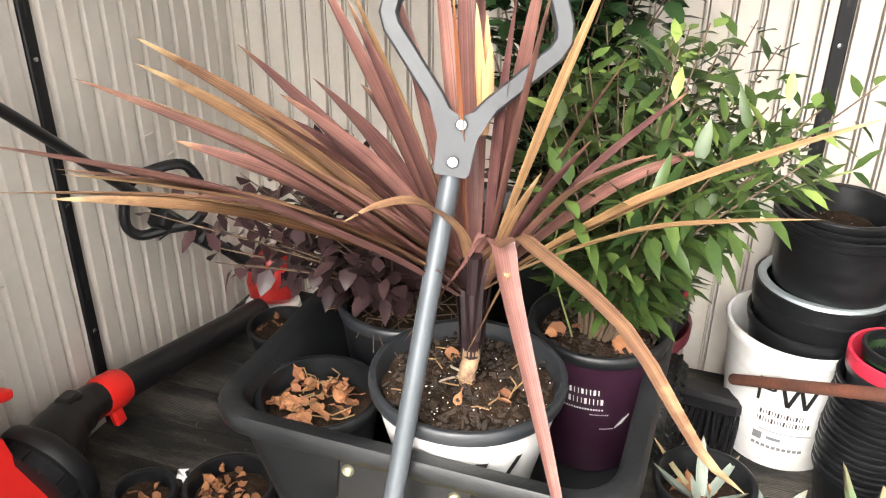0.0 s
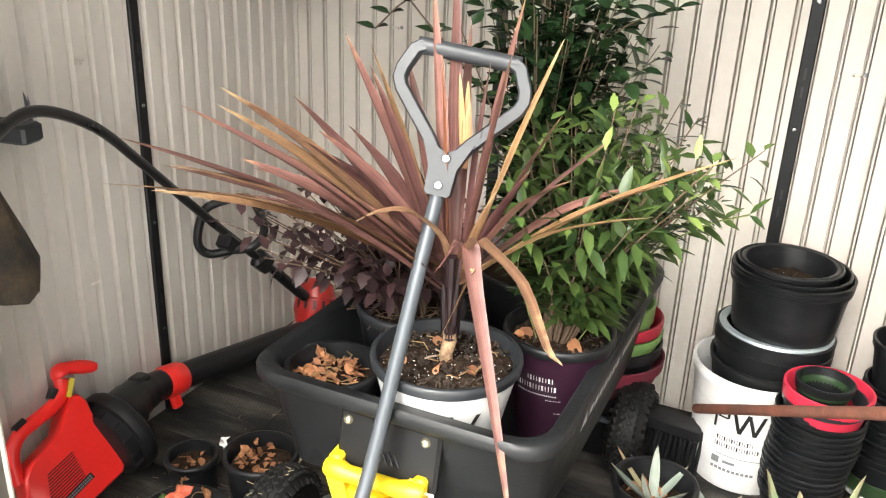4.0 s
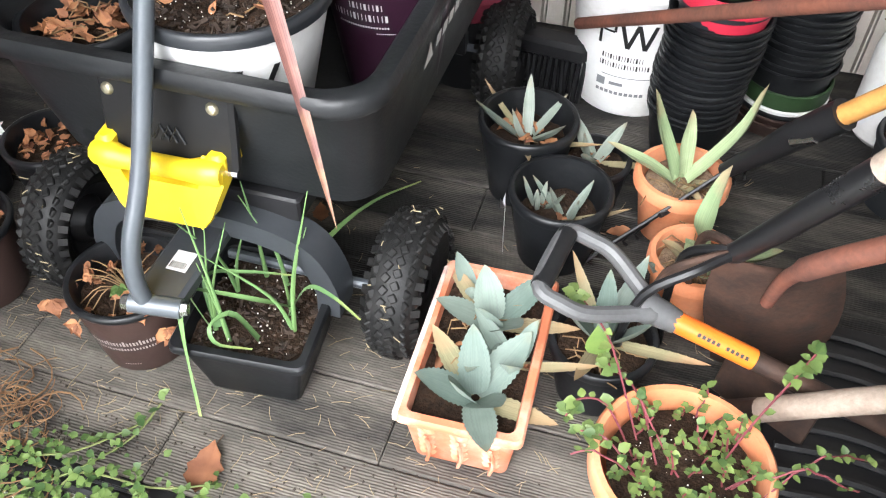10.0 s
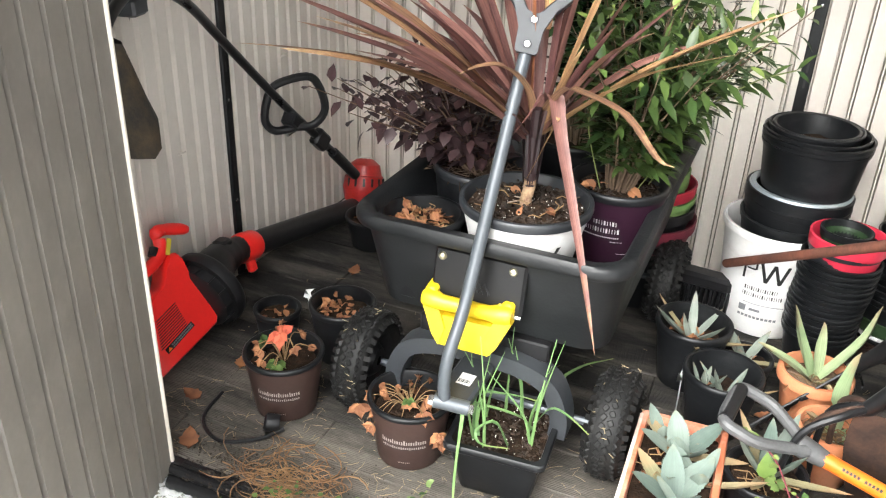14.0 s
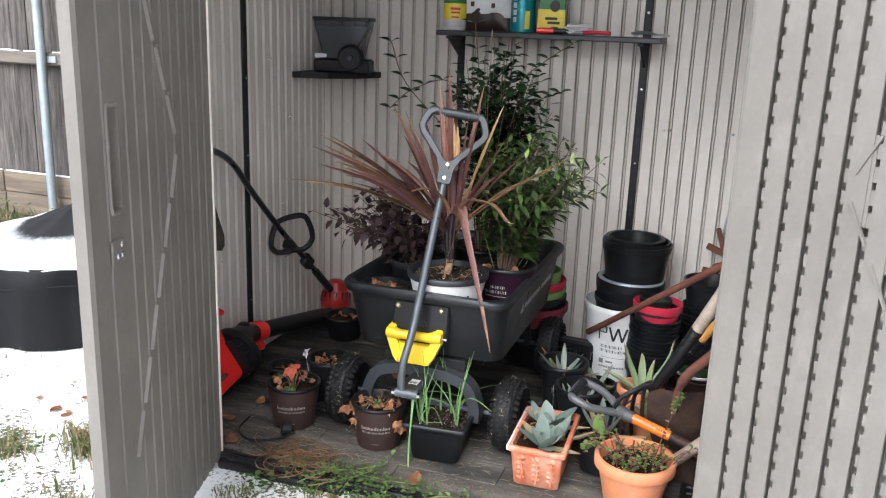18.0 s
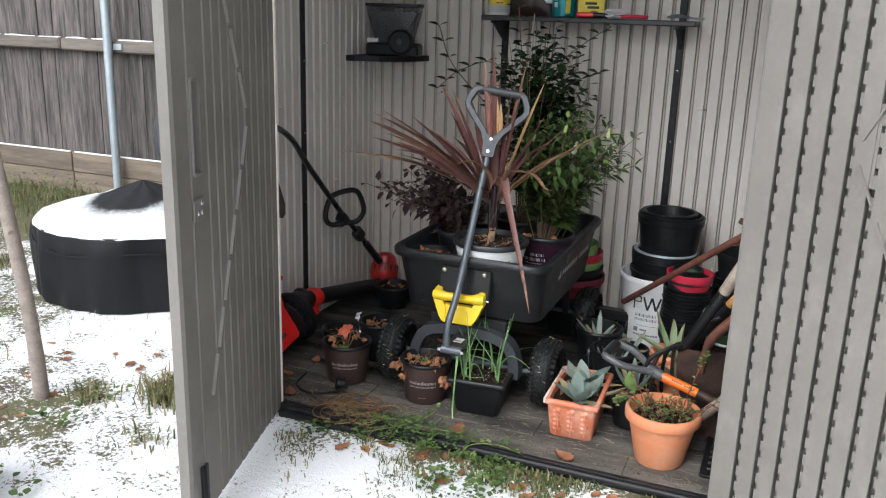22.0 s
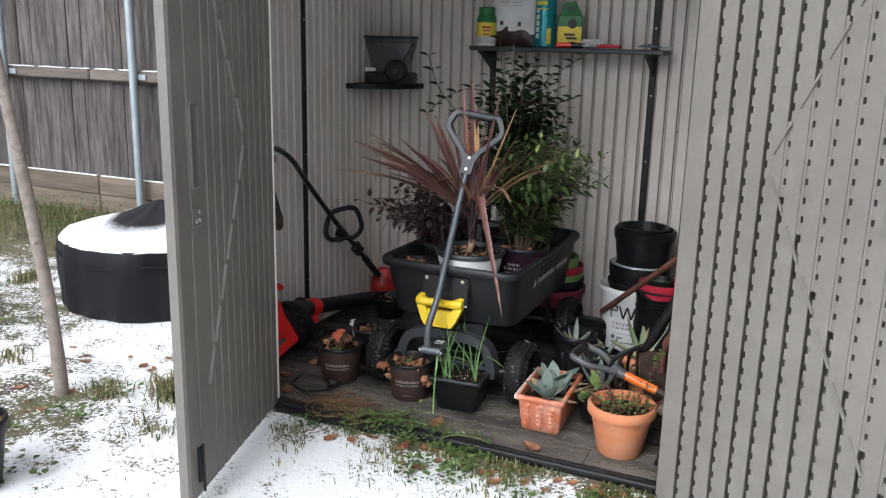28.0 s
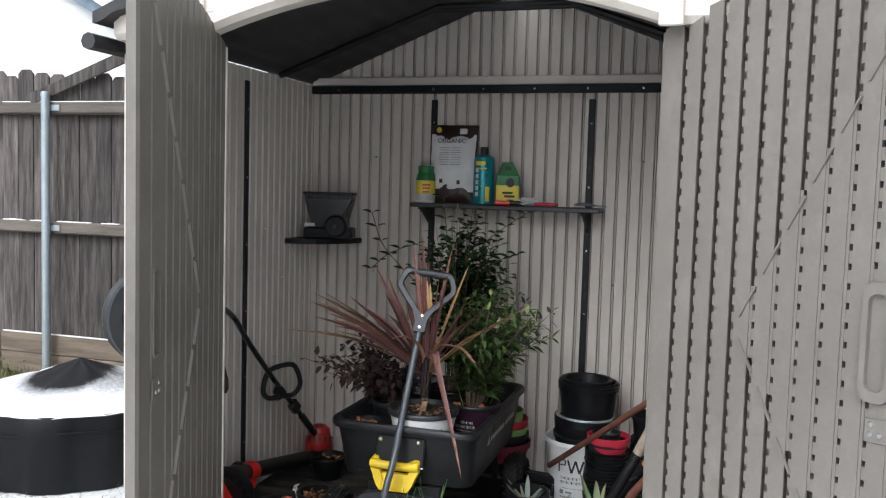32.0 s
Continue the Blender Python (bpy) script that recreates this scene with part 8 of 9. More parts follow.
part("shaft", Shape().tube([C - ax2 * 0.004, D], 0.0155, 12), DARKRUST, sp, "dark brown shaft")
part("blade", Shape().box(-0.01, -0.09, -0.004, 0.26, 0.09, 0.004, Matrix.Translation(D) @ pose(0, 0, -0.02, 0, 8, 12), chamfer=0.003), DARKRUST, sp, "rusted spade blade")

fk = thing("garden_fork", 0.42, 0.95, 0, label="garden fork with black socket and worn wooden handle", category="garden fork")


def K(x, y, z):
    return Vector((x - 0.42, y - 0.95, z))


J = K(0.435, 0.935, 0.305)
for k in range(4):
    o = -0.075 + 0.05 * k
    base = J + Vector((-0.01, 0, -0.02))
    part("tine", Shape().tube(spline([J, J + Vector((-0.035 + o * 0.2, o * 0.5 - 0.01, -0.005)), J + Vector((-0.075 + o * 0.45, o * 0.9, -0.05)), J + Vector((-0.085 + o * 0.6, o + 0.01, -0.16)), J + Vector((-0.07 + o * 0.6, o + 0.03, -0.295))], 16), [0.008] * 9 + [0.007] * 5 + [0.005, 0.004, 0.002], 8), DARKRUST if k % 2 else BLACK, fk)
part("socket", Shape().tube([J + Vector((-0.02, 0.01, -0.02)), J, K(0.475, 0.915, 0.385), K(0.545, 0.875, 0.535)], [0.012, 0.016, 0.019, 0.021], 12), GLOSSBLACK, fk, "glossy black steel socket")
part("handle", Shape().tube([K(0.54, 0.878, 0.525), K(0.60, 0.845, 0.66), K(0.66, 0.81, 0.80)], [0.020, 0.021, 0.021], 12), GREYWOOD, fk, "worn peeling wooden handle")

sv = thing("shovel", 0.50, 0.93, 0, label="shovel with a rusted blade and rusted steel neck", category="shovel")


def V(x, y, z):
    return Vector((x - 0.50, y - 0.93, z))


sh, pts = Shape(), []
for k in range(9):
    f = k / 8
    z = 0.295 - 0.29 * f
    w = 0.095 + 0.018 * math.sin(math.pi * min(f * 1.2, 1)) - (0.05 * max(0, f - 0.75) * 4) ** 2 * 2
    for i in range(7):
        u = -1 + i / 3
        pts.append(V(0.50 + 0.045 * f, 0.93, 0) + Vector((u * w * 0.9, 0.02 * u * u + 0.05 * f + 0.35 * u * w * 0.4, z)))
fs = [(k * 7 + i, k * 7 + i + 1, (k + 1) * 7 + i + 1, (k + 1) * 7 + i) for k in range(8) for i in range(6)]
pts += [p + Vector((0, 0.003, 0)) for p in pts]
fs += [tuple(63 + q for q in reversed(f)) for f in fs]
part("blade", sh.add(pts, fs), DARKRUST, sv, "rusted round-point blade", angle=70)
part("neck", Shape().tube(spline([V(0.50, 0.935, 0.22), V(0.505, 0.91, 0.30), V(0.53, 0.87, 0.38), V(0.60, 0.83, 0.48), V(0.68, 0.78, 0.60)], 20), [0.010 + 0.0003 * k for k in range(8)] + [0.0165] * 13, 12), RUST, sv, "rusted steel neck")
part("handle", Shape().tube([V(0.675, 0.785, 0.59), V(0.78, 0.72, 0.78)], 0.019, 12), GREYWOOD, sv)

hd = thing("hoe", 0.50, 0.78, 0, label="tool with a grey weathered handle and dark ferrule", category="hoe")
part("handle", Shape().tube([(0.02, 0.05, 0.10), (0.12, 0.01, 0.225), (0.22, -0.03, 0.345)], 0.0185, 12), GREYWOOD, hd, "grey weathered wooden handle")
part("ferrule", Shape().tube([(-0.055, 0.085, 0.02), (-0.02, 0.066, 0.055), (0.025, 0.048, 0.106)], [0.012, 0.018, 0.0195], 12), DARKRUST, hd)
part("blade", Shape().box(-0.08, -0.004, 0.0, 0.08, 0.004, 0.09, pose(0.04, 0.11, 0.0, -12, 0, -30), chamfer=0.002), DARKRUST, hd)

lr = thing("leaf_rake", 0.50, 1.22, 0, label="leaf rake with black tines and yellow wooden handle", category="rake")


def R_(x, y, z):
    return Vector((x - 0.50, y - 1.22, z))


hb = R_(0.50, 1.21, 0.315)
part("socket", Shape().tube([R_(0.425, 1.255, 0.19), R_(0.47, 1.23, 0.26), hb, R_(0.555, 1.175, 0.40)], [0.014, 0.02, 0.024, 0.026], 12), BLACK, lr)
part("socket_clip", Shape().tube([hb + Vector((0.0, -0.02, 0.01)), hb + Vector((0.03, -0.035, 0.035))], 0.010, 8), CHROME, lr)
part("handle", Shape().tube([R_(0.545, 1.18, 0.385), R_(0.64, 1.11, 0.54), R_(0.72, 1.05, 0.67)], 0.0165, 12), WOODY, lr, "yellow varnished wooden handle")
part("handle_band", Shape().tube([R_(0.622, 1.123, 0.512), R_(0.632, 1.116, 0.528)], 0.0172, 12), RED, lr, "red painted band")
for k in range(15):
    f = k / 14
    e = R_(0.235 + 0.26 * f, 1.14 + 0.33 * f, 0.006)
    s = R_(0.43, 1.25, 0.20)
    part("tine", Shape().tube(spline([s, s.lerp(e, 0.5) + Vector((0, 0, 0.012)), e + Vector((-0.004, 0, 0.02)), e], 8), 0.0032, 6, flat=0.6), BLACK, lr)
part("cross_bar", Shape().tube([R_(0.335, 1.19, 0.115), R_(0.465, 1.36, 0.115)], 0.005, 6), BLACK, lr)

# black rubbery mat and pruning saw further back
mt = thing("boot_tray", 0.74, 0.86, 0, label="black ridged rubber tray under the tools", category="tray")
part("tray", Shape().box(-0.19, -0.26, 0.0, 0.19, 0.26, 0.012, chamfer=0.004), BLACK, mt)
for i in range(12):
    part("ridge", Shape().tube(spline([(-0.17, -0.22 + 0.04 * i, 0.014), (-0.06, -0.215 + 0.04 * i, 0.016), (0.05, -0.23 + 0.04 * i, 0.016), (0.17, -0.22 + 0.04 * i, 0.014)], 10), 0.007, 6), BLACK, mt)
sw = thing("bow_saw", 0.62, 1.915, 0.50, label="rusty clamp and black saw frame hung at the wall", category="saw")
part("frame_bow", Shape().tube(spline([(-0.04, 0, 0.12), (-0.03, 0, 0.19), (0.01, -0.005, 0.24), (0.07, -0.005, 0.26), (0.15, -0.005, 0.25), (0.24, -0.005, 0.23)], 24), 0.006, 8), GALV, sw, "thin bent steel bow")
part("saw_handle", Shape().tube(spline([(-0.025, -0.01, 0.125), (0.01, -0.015, 0.06), (0.045, -0.02, -0.01), (0.07, -0.02, -0.06)], 14), 0.015, 10), BLACK, sw)
part("frame_end", Shape().tube(spline([(0.06, -0.03, -0.02), (-0.05, -0.03, -0.02), (-0.055, -0.03, -0.07)], 10), 0.014, 8), BLACK, sw)
part("red_lever", Shape().box(-0.01, -0.012, -0.025, 0.012, 0.012, 0.03, pose(0.10, -0.03, 0.02, 0, 15, 0), chamfer=0.004), RED, sw)
part("clamp_bar", Shape().box(-0.13, -0.012, -0.012, 0.17, 0.012, 0.012, pose(0.02, -0.012, 0.01, 0, 22, 0), chamfer=0.003), RUST, sw, "rusted steel bar")
part("clamp_bar", Shape().box(-0.01, -0.012, -0.06, 0.01, 0.012, 0.09, pose(-0.035, -0.012, 0.05, 0, -18, 0), chamfer=0.003), RUST, sw, "rusted steel bar")
part("clamp_bar", Shape().box(-0.05, -0.012, -0.01, 0.06, 0.012, 0.01, pose(-0.06, -0.012, -0.055, 0, 12, 0), chamfer=0.003), RUST, sw, "rusted steel bar")

# ---- wall shelf and what stands on it ----
shf = thing("wall_shelf", -0.19, 1.85, 1.37, label="dark grey shelf on two steel brackets", category="shelf")
part("board", Shape().box(-0.48, -0.095, 0.0, 0.452, 0.10, 0.022, chamfer=0.004), material("charcoal_shelf_board", (0.035, 0.036, 0.04), 0.45, bump=0.05), shf)
for x in (-0.425, 0.375):
    sh = Shape().box(x - 0.012, -0.085, -0.012, x + 0.012, 0.092, -0.001, chamfer=0.002)
    sh.add([(x - 0.004, -0.08, -0.012), (x - 0.004, 0.092, -0.012), (x - 0.004, 0.092, -0.10), (x + 0.004, -0.08, -0.012), (x + 0.004, 0.092, -0.012), (x + 0.004, 0.092, -0.10)], [(0, 1, 2), (5, 4, 3), (0, 2, 5, 3), (0, 3, 4, 1), (1, 4, 5, 2)])
    part("bracket", sh, STEEL, shf)
SZ = 1.392
b = thing("plant_food_bottle", -0.615, 1.84, SZ, 15, label="plastic bottle with green cap and yellow label", category="bottle")
part("bottle", Shape().lathe([(0, 0), (0.042, 0), (0.045, 0.006), (0.045, 0.12), (0.04, 0.14), (0.034, 0.15), (0, 0.15)], 24), WHITEPOT, b)
part("label_wrap", Shape().lathe([(0.0455, 0.03), (0.0455, 0.118)], 24), LABELY, b, "yellow printed label")
part("label_foot", Shape().lathe([(0.0457, 0.012), (0.0457, 0.045)], 24), INKW, b)
part("shoulder", Shape().lathe([(0.0458, 0.112), (0.0455, 0.122), (0.041, 0.142), (0.035, 0.152)], 24), GREEN, b)
part("cap", Shape().lathe([(0.036, 0.148), (0.037, 0.182), (0.033, 0.187), (0, 0.187)], 24), GREEN, b, "green screw cap")
part("emblem", bars(Shape(), [(0.0, 0.122, 0.022, 0.020)], (0.0458, -0.03)), INKB, b, smooth=False)
part("print", bars(Shape(), [(0.005, 0.09, 0.04, 0.010), (0.005, 0.074, 0.035, 0.008), (0.005, 0.055, 0.03, 0.006)], (0.0455, 0.0)), REDPOT, b, smooth=False)
b.scale = (1.08, 1.08, 0.98)
bg = thing("soil_bag", -0.492, 1.875, SZ, 2, -7, 0, label="crumpled brown plastic bag with large white label", category="bag")


def pillow(w, h, d, z0, dy=0.0, nx=12, nz=14, wob=0.006, seed=0, front_only=False):
    s, pts = Shape(), []
    for side in ((-1,) if front_only else (-1, 1)):
        for j in range(nz + 1):
            for i in range(nx + 1):
                u, v = -1 + 2 * i / nx, -1 + 2 * j / nz
                bulge = d * (1 - u * u) ** 0.5 * (1 - abs(v) ** 3) ** 0.5
                x = u * w * (1 - 0.03 * (1 - abs(v)) + 0.02 * noise.noise((v * 3, side, seed)))
                pts.append((x, dy + side * bulge + wob * noise.noise((u * 3, v * 4, seed + side)), z0 + (v + 1) * h / 2))
    fs, k = [], (nx + 1) * (nz + 1)
    for sd_ in range(1 if front_only else 2):
        for j in range(nz):
            for i in range(nx):
                a = sd_ * k + j * (nx + 1) + i
                f = (a, a + 1, a + nx + 2, a + nx + 1)
                fs.append(f if sd_ == 0 else f[::-1])
    return s.add(pts, fs)


part("bag", pillow(0.121, 0.395, 0.034, 0.0, wob=0.011, seed=3), BAGBROWN, bg, angle=180)
part("white_label", pillow(0.116, 0.290, 0.034, 0.056, -0.013, wob=0.011, seed=3, front_only=True), LABELW, bg, "large white crumpled label", angle=180)
cu = bpy.data.curves.new("word", "FONT")
cu.body, cu.size, cu.align_x, cu.extrude = "ORGANIC", 0.032, "CENTER", 0.0004
tx = new("word", cu)
dg_ = bpy.context.evaluated_depsgraph_get()
me = bpy.data.meshes.new_from_object(tx.evaluated_get(dg_))
bpy.data.objects.remove(tx)
me.materials.clear()
me.materials.append(INKB)
wd = new("word", me)
wd.parent = bg
wd.matrix_basis = pose(0.0, -0.052, 0.296, 90, 0, 0)
part("print", bars(Shape(), [(0.03 * (k % 2) * 2 - 0.035, 0.25 - 0.012 * (k // 2) , 0.05, 0.0022) for k in range(16)]), INKG, bg, smooth=False, m=pose(0, -0.0515, 0.022))
for row in ((-0.045, 0.095, 0.016, 0.02), (0.045, 0.09, 0.016, 0.02)):
    part("print", bars(Shape(), [row]), BAGBROWN, bg, smooth=False, m=pose(0, -0.0515, 0.01))
part("seal", Shape().lathe([(0, 0.001), (0.013, 0.001), (0.014, 0)], 16, pose(-0.075, -0.028, 0.365, 90, 0, 0)), LABELY, bg)
part("bar_code", Shape().box(0.035, -0.032, 0.345, 0.072, -0.030, 0.372), LABELW, bg)
cn = thing("spray_can", -0.315, 1.835, SZ, 0, label="teal can with black cap and printed label", category="can")
part("can", Shape().lathe([(0, 0), (0.042, 0), (0.045, 0.004), (0.045, 0.215), (0.042, 0.225), (0.02, 0.235), (0, 0.235)], 28), TEAL, cn)
part("cap", Shape().lathe([(0.018, 0.232), (0.018, 0.268), (0.015, 0.272), (0, 0.272)], 16), BLACK, cn)
for k in range(5):
    part("print", bars(Shape(), [(-0.02, 0.05 + 0.028 * k, 0.016, 0.02)], (0.0452, 0)), INKW, cn, "white plain mark", smooth=False)
for row in ((0.03, 0.05, 0.02, 0.07), (-0.005, 0.195, 0.05, 0.018), (0.0, 0.17, 0.05, 0.006)):
    part("print", bars(Shape(), [row], (0.0452, 0)), LABELY, cn, "yellow plain mark", smooth=False)
cn.scale = (1.12, 1.12, 1.03)
bx = thing("plant_food_box", -0.195, 1.85, SZ, 10, label="green and yellow plant food carton with handle", category="carton")
part("carton", Shape().box(-0.055, -0.035, 0, 0.055, 0.035, 0.135, chamfer=0.004), GREEN, bx)
part("yellow_panel", Shape().box(-0.0555, -0.0362, 0.004, 0.0555, -0.0352, 0.088), LABELY, bx)
part("emblem", Shape().lathe([(0, 0.001), (0.020, 0.001), (0.0205, 0)], 20, pose(0.012, -0.0364, 0.10, 90, 0, 0)), INKB, bx)
part("print", bars(Shape(), [(0.0, 0.055, 0.05, 0.010), (0.01, 0.04, 0.05, 0.010), (0.015, 0.02, 0.03, 0.012)]), INKB, bx, smooth=False, m=pose(0, -0.0368, 0))
sh = Shape().add([(-0.05, -0.03, 0.135), (0.05, -0.03, 0.135), (0.05, 0.03, 0.135), (-0.05, 0.03, 0.135), (-0.03, -0.006, 0.19), (0.02, -0.006, 0.19), (0.02, 0.006, 0.19), (-0.03, 0.006, 0.19)], [(0, 1, 5, 4), (1, 2, 6, 5), (2, 3, 7, 6), (3, 0, 4, 7), (4, 5, 6, 7)])
part("carton_top", sh, GREEN, bx, smooth=False)
part("grip_hole", Shape().box(-0.018, -0.022, 0.155, 0.012, -0.014, 0.17), INKB, bx)
bx.scale = (1.0, 1.0, 1.1)
pr = thing("pruner", -0.17, 1.79, SZ, 5, label="hand pruner with red and black grips", category="pruner")
part("grip", Shape().tube([(-0.07, 0, 0.012), (0.0, 0, 0.013)], 0.011, 10), RED, pr)
part("grip", Shape().tube([(0.0, 0, 0.013), (0.06, 0.0, 0.013)], 0.011, 10), BLACK, pr)
part("blade", Shape().box(0.06, -0.012, 0.008, 0.10, 0.004, 0.016, chamfer=0.002), GALV, pr)
st_ = thing("string_coil", -0.075, 1.81, SZ, label="loose tangle of white string", category="string")
sh = Shape()
rr = random.Random(5)
for k in range(7):
    ph, s = rr.uniform(0, TAU), rr.uniform(0.6, 1.0)
    sh.tube([(0.05 * s * math.cos(TAU * i / 16 + ph), 0.03 * s * math.sin(TAU * i / 16), 0.008 + 0.022 * abs(math.sin(TAU * i / 32 + ph)) * s + 0.003 * k) for i in range(17)], 0.0025, 5)
part("cord", sh, LABELW, st_)
pl_ = thing("pliers", 0.0, 1.80, SZ, -8, label="pliers with red dipped handles", category="pliers")
part("handle", Shape().tube(spline([(-0.055, 0, 0.01), (0.0, 0.01, 0.012), (0.06, 0.004, 0.01)], 8), 0.008, 8), REDPOT, pl_)
part("handle", Shape().tube(spline([(-0.055, 0.0, 0.01), (0.0, -0.012, 0.012), (0.06, -0.008, 0.01)], 8), 0.008, 8), REDPOT, pl_)
part("jaw", Shape().box(-0.095, -0.009, 0.004, -0.05, 0.009, 0.016, chamfer=0.003), GALV, pl_)
tw = thing("trowel_blade", 0.19, 1.80, SZ, 10, label="pale grey metal trowel lying on the shelf", category="trowel")
part("blade", Shape().strap(spline([(-0.05, 0, 0.012), (0.0, 0, 0.014), (0.06, 0, 0.01)], 8), lambda s: 0.05 * math.sin(math.pi * (0.15 + 0.8 * s)), 0.25, thick=0.003), GALV, tw)
part("tang", Shape().tube([(0.05, 0, 0.012), (0.10, 0.0, 0.01)], 0.004, 6), GALV, tw)

# corner shelf with a small hopper
cs = thing("corner_shelf", XL, YB, 1.165, label="dark grey quarter shelf in the wall corner", category="shelf")
sh = Shape()
edge = [(0.003, -0.315), (0.05, -0.322), (0.16, -0.28), (0.25, -0.17), (0.288, -0.05), (0.292, -0.003), (0.003, -0.003)]
k = len(edge)
sh.add([(x, y, 0) for x, y in edge] + [(x, y, 0.026) for x, y in edge], [tuple(range(k)), tuple(range(2 * k - 1, k - 1, -1))] + [(i, k + i, k + (i + 1) % k, (i + 1) % k) for i in range(k)])
part("board", sh, STEEL, cs, smooth=False)
fd = thing("seed_hopper", -1.118, 1.80, 1.191, 14, label="smoky clear plastic hopper with a round black wheel", category="hopper")
rings = [[(x, y, z) for x, y in rounded_ring(hx, hy, 0.012, 3)] for hx, hy, z in ((0.085, 0.05, 0.055), (0.098, 0.055, 0.11), (0.120, 0.062, 0.19), (0.124, 0.064, 0.224))]
part("hopper", loft(Shape(), rings), SMOKE, fd, "smoky clear plastic", angle=30)
rim_ = [[(x, y, z) for x, y in rounded_ring(hx, hy, 0.012, 3)] for hx, hy, z in ((0.125, 0.065, 0.222), (0.130, 0.070, 0.225), (0.130, 0.070, 0.238), (0.118, 0.058, 0.238), (0.118, 0.058, 0.226))]
part("hopper_rim", loft(Shape(), rim_), BLACK, fd, angle=30)
part("hopper_lid", Shape().box(-0.117, -0.057, 0.228, 0.117, 0.057, 0.234), SMOKE, fd)
part("chute", Shape().add([(-0.085, -0.03, 0.06), (0.03, -0.03, 0.06), (0.115, -0.03, 0.20), (-0.115, -0.03, 0.20), (-0.085, 0.03, 0.06), (0.03, 0.03, 0.06), (0.115, 0.04, 0.20), (-0.115, 0.04, 0.20)], [(0, 1, 2, 3), (5, 4, 7, 6), (1, 5, 6, 2), (4, 0, 3, 7)]), GREYPLASTIC, fd, smooth=False)
part("base", Shape().box(-0.125, -0.065, 0.0, 0.125, 0.065, 0.058, chamfer=0.008), BLACK, fd)
part("feed_wheel", Shape().lathe([(0, 0.034), (0.046, 0.034), (0.056, 0.026), (0.058, 0.0), (0, 0)], 28, pose(0.045, -0.064, 0.066, 90, 0, 0)), BLACK, fd, "round black wheel")
part("wheel_hub", Shape().lathe([(0, 0.042), (0.012, 0.041), (0.016, 0.034)], 16, pose(0.045, -0.064, 0.066, 90, 0, 0)), GREYPLASTIC, fd)
part("wheel_knob", Shape().tube([(0.105, -0.08, 0.05), (0.128, -0.08, 0.05)], 0.012, 8), BLACK, fd)
part("label_strip", Shape().box(-0.118, -0.0675, 0.064, -0.065, -0.0655, 0.080), LABELW, fd, "small white label")

# ---- loose things on the floor and the lawn ----
hz = thing("garden_hose", -0.85, 0.60, 0, label="thin black hose with a round end fitting", category="hose")
part("hose", Shape().tube(spline([(-0.12, 0.13, 0.006), (-0.10, 0.03, 0.006), (-0.02, -0.02, 0.006), (0.06, 0.02, 0.008), (0.10, 0.07, 0.016)], 20), 0.005, 8), BLACK, hz)
part("end_fitting", Shape().lathe([(0, 0), (0.02, 0), (0.022, 0.008), (0.022, 0.03), (0.016, 0.036), (0, 0.036)], 18, pose(0.085, 0.075, 0.022, 80, 0, -60)), BLACK, hz)
dp = thing("drain_pipe", -0.78, 0.425, -0.03, label="black corrugated pipe along the sill", category="pipe")
part("pipe", Shape().tube([(-0.13 + 0.01 * i, 0.03 + 0.004 * math.sin(i * 0.2), 0.0) for i in range(46)], [0.017 if i % 2 else 0.0145 for i in range(46)], 12), BLACK, dp)


def curled_leaf(x, y, z, size, a, mat, kind="dry_leaf"):
    t = thing(kind, x, y, z, math.degrees(a), label="curled dry brown fallen leaf", category="leaf", group="fallen leaves")
    sh = Shape()
    n, pts, fs = 8, [], []
    for j in range(n + 1):
        for i in range(5):
            u, v = -1 + i / 2, j / n
            w = size * 0.32 * math.sin(math.pi * v ** 0.75) * (1 + 0.15 * math.sin(9 * v * math.pi))
            pts.append((u * w, size * (v - 0.5), size * (0.10 * u * u + 0.22 * (v - 0.4) ** 2) + 0.05 * size * noise.noise((u, v * 3, a)) + 0.004))
    for j in range(n):
        for i in range(4):
            fs.append((5 * j + i, 5 * j + i + 1, 5 * j + i + 6, 5 * j + i + 5))
    part("blade", sh.add(pts, fs), mat, t, angle=180)
    part("stalk", Shape().tube([(0, size * 0.48, size * 0.08), (0.004, size * 0.7, 0.006)], 0.0012, 5), STEMB, t)


for x, y, z, s, a, mt_ in ((-1.03, 0.69, 0, 0.06, 1.4, L_DEAD), (-0.93, 0.555, 0, 0.07, 0.6, L_DEAD), (-0.25, 0.55, 0.0, 0.085, 0.1, L_DEAD), (0.13, 0.53, 0.0, 0.08, 1.1, L_DEAD), (-0.30, 1.12, 0, 0.05, 0.4, L_DEAD), (0.27, 1.24, 0, 0.05, 2.0, L_DEAD),
                          (-1.0, 0.86, 0, 0.06, 0.3, L_DEAD), (-0.62, 1.28, 0, 0.05, 1.0, L_DEAD), (0.22, 1.03, 0, 0.04, 2.2, L_DEAD), (-0.98, 1.42, 0, 0.06, 0.2, L_DEAD)):
    curled_leaf(x, y, z, s, a, mt_)
r = random.Random(19)
for k in range(30):
    x, y = r.uniform(-0.6, 0.75), 0.44 - abs(r.gauss(0, 0.09))
    curled_leaf(x, y, lie(x, y), r.uniform(0.03, 0.065), r.uniform(0, TAU), L_DEAD)
for k in range(22):
    x, y = -1.9 + r.gauss(0, 0.3), 0.25 + r.gauss(0, 0.35)
    if y > 0.75 and x > -1.45:
        continue
    curled_leaf(x, y, lie(x, y), r.uniform(0.025, 0.06), r.uniform(0, TAU), L_DEAD)

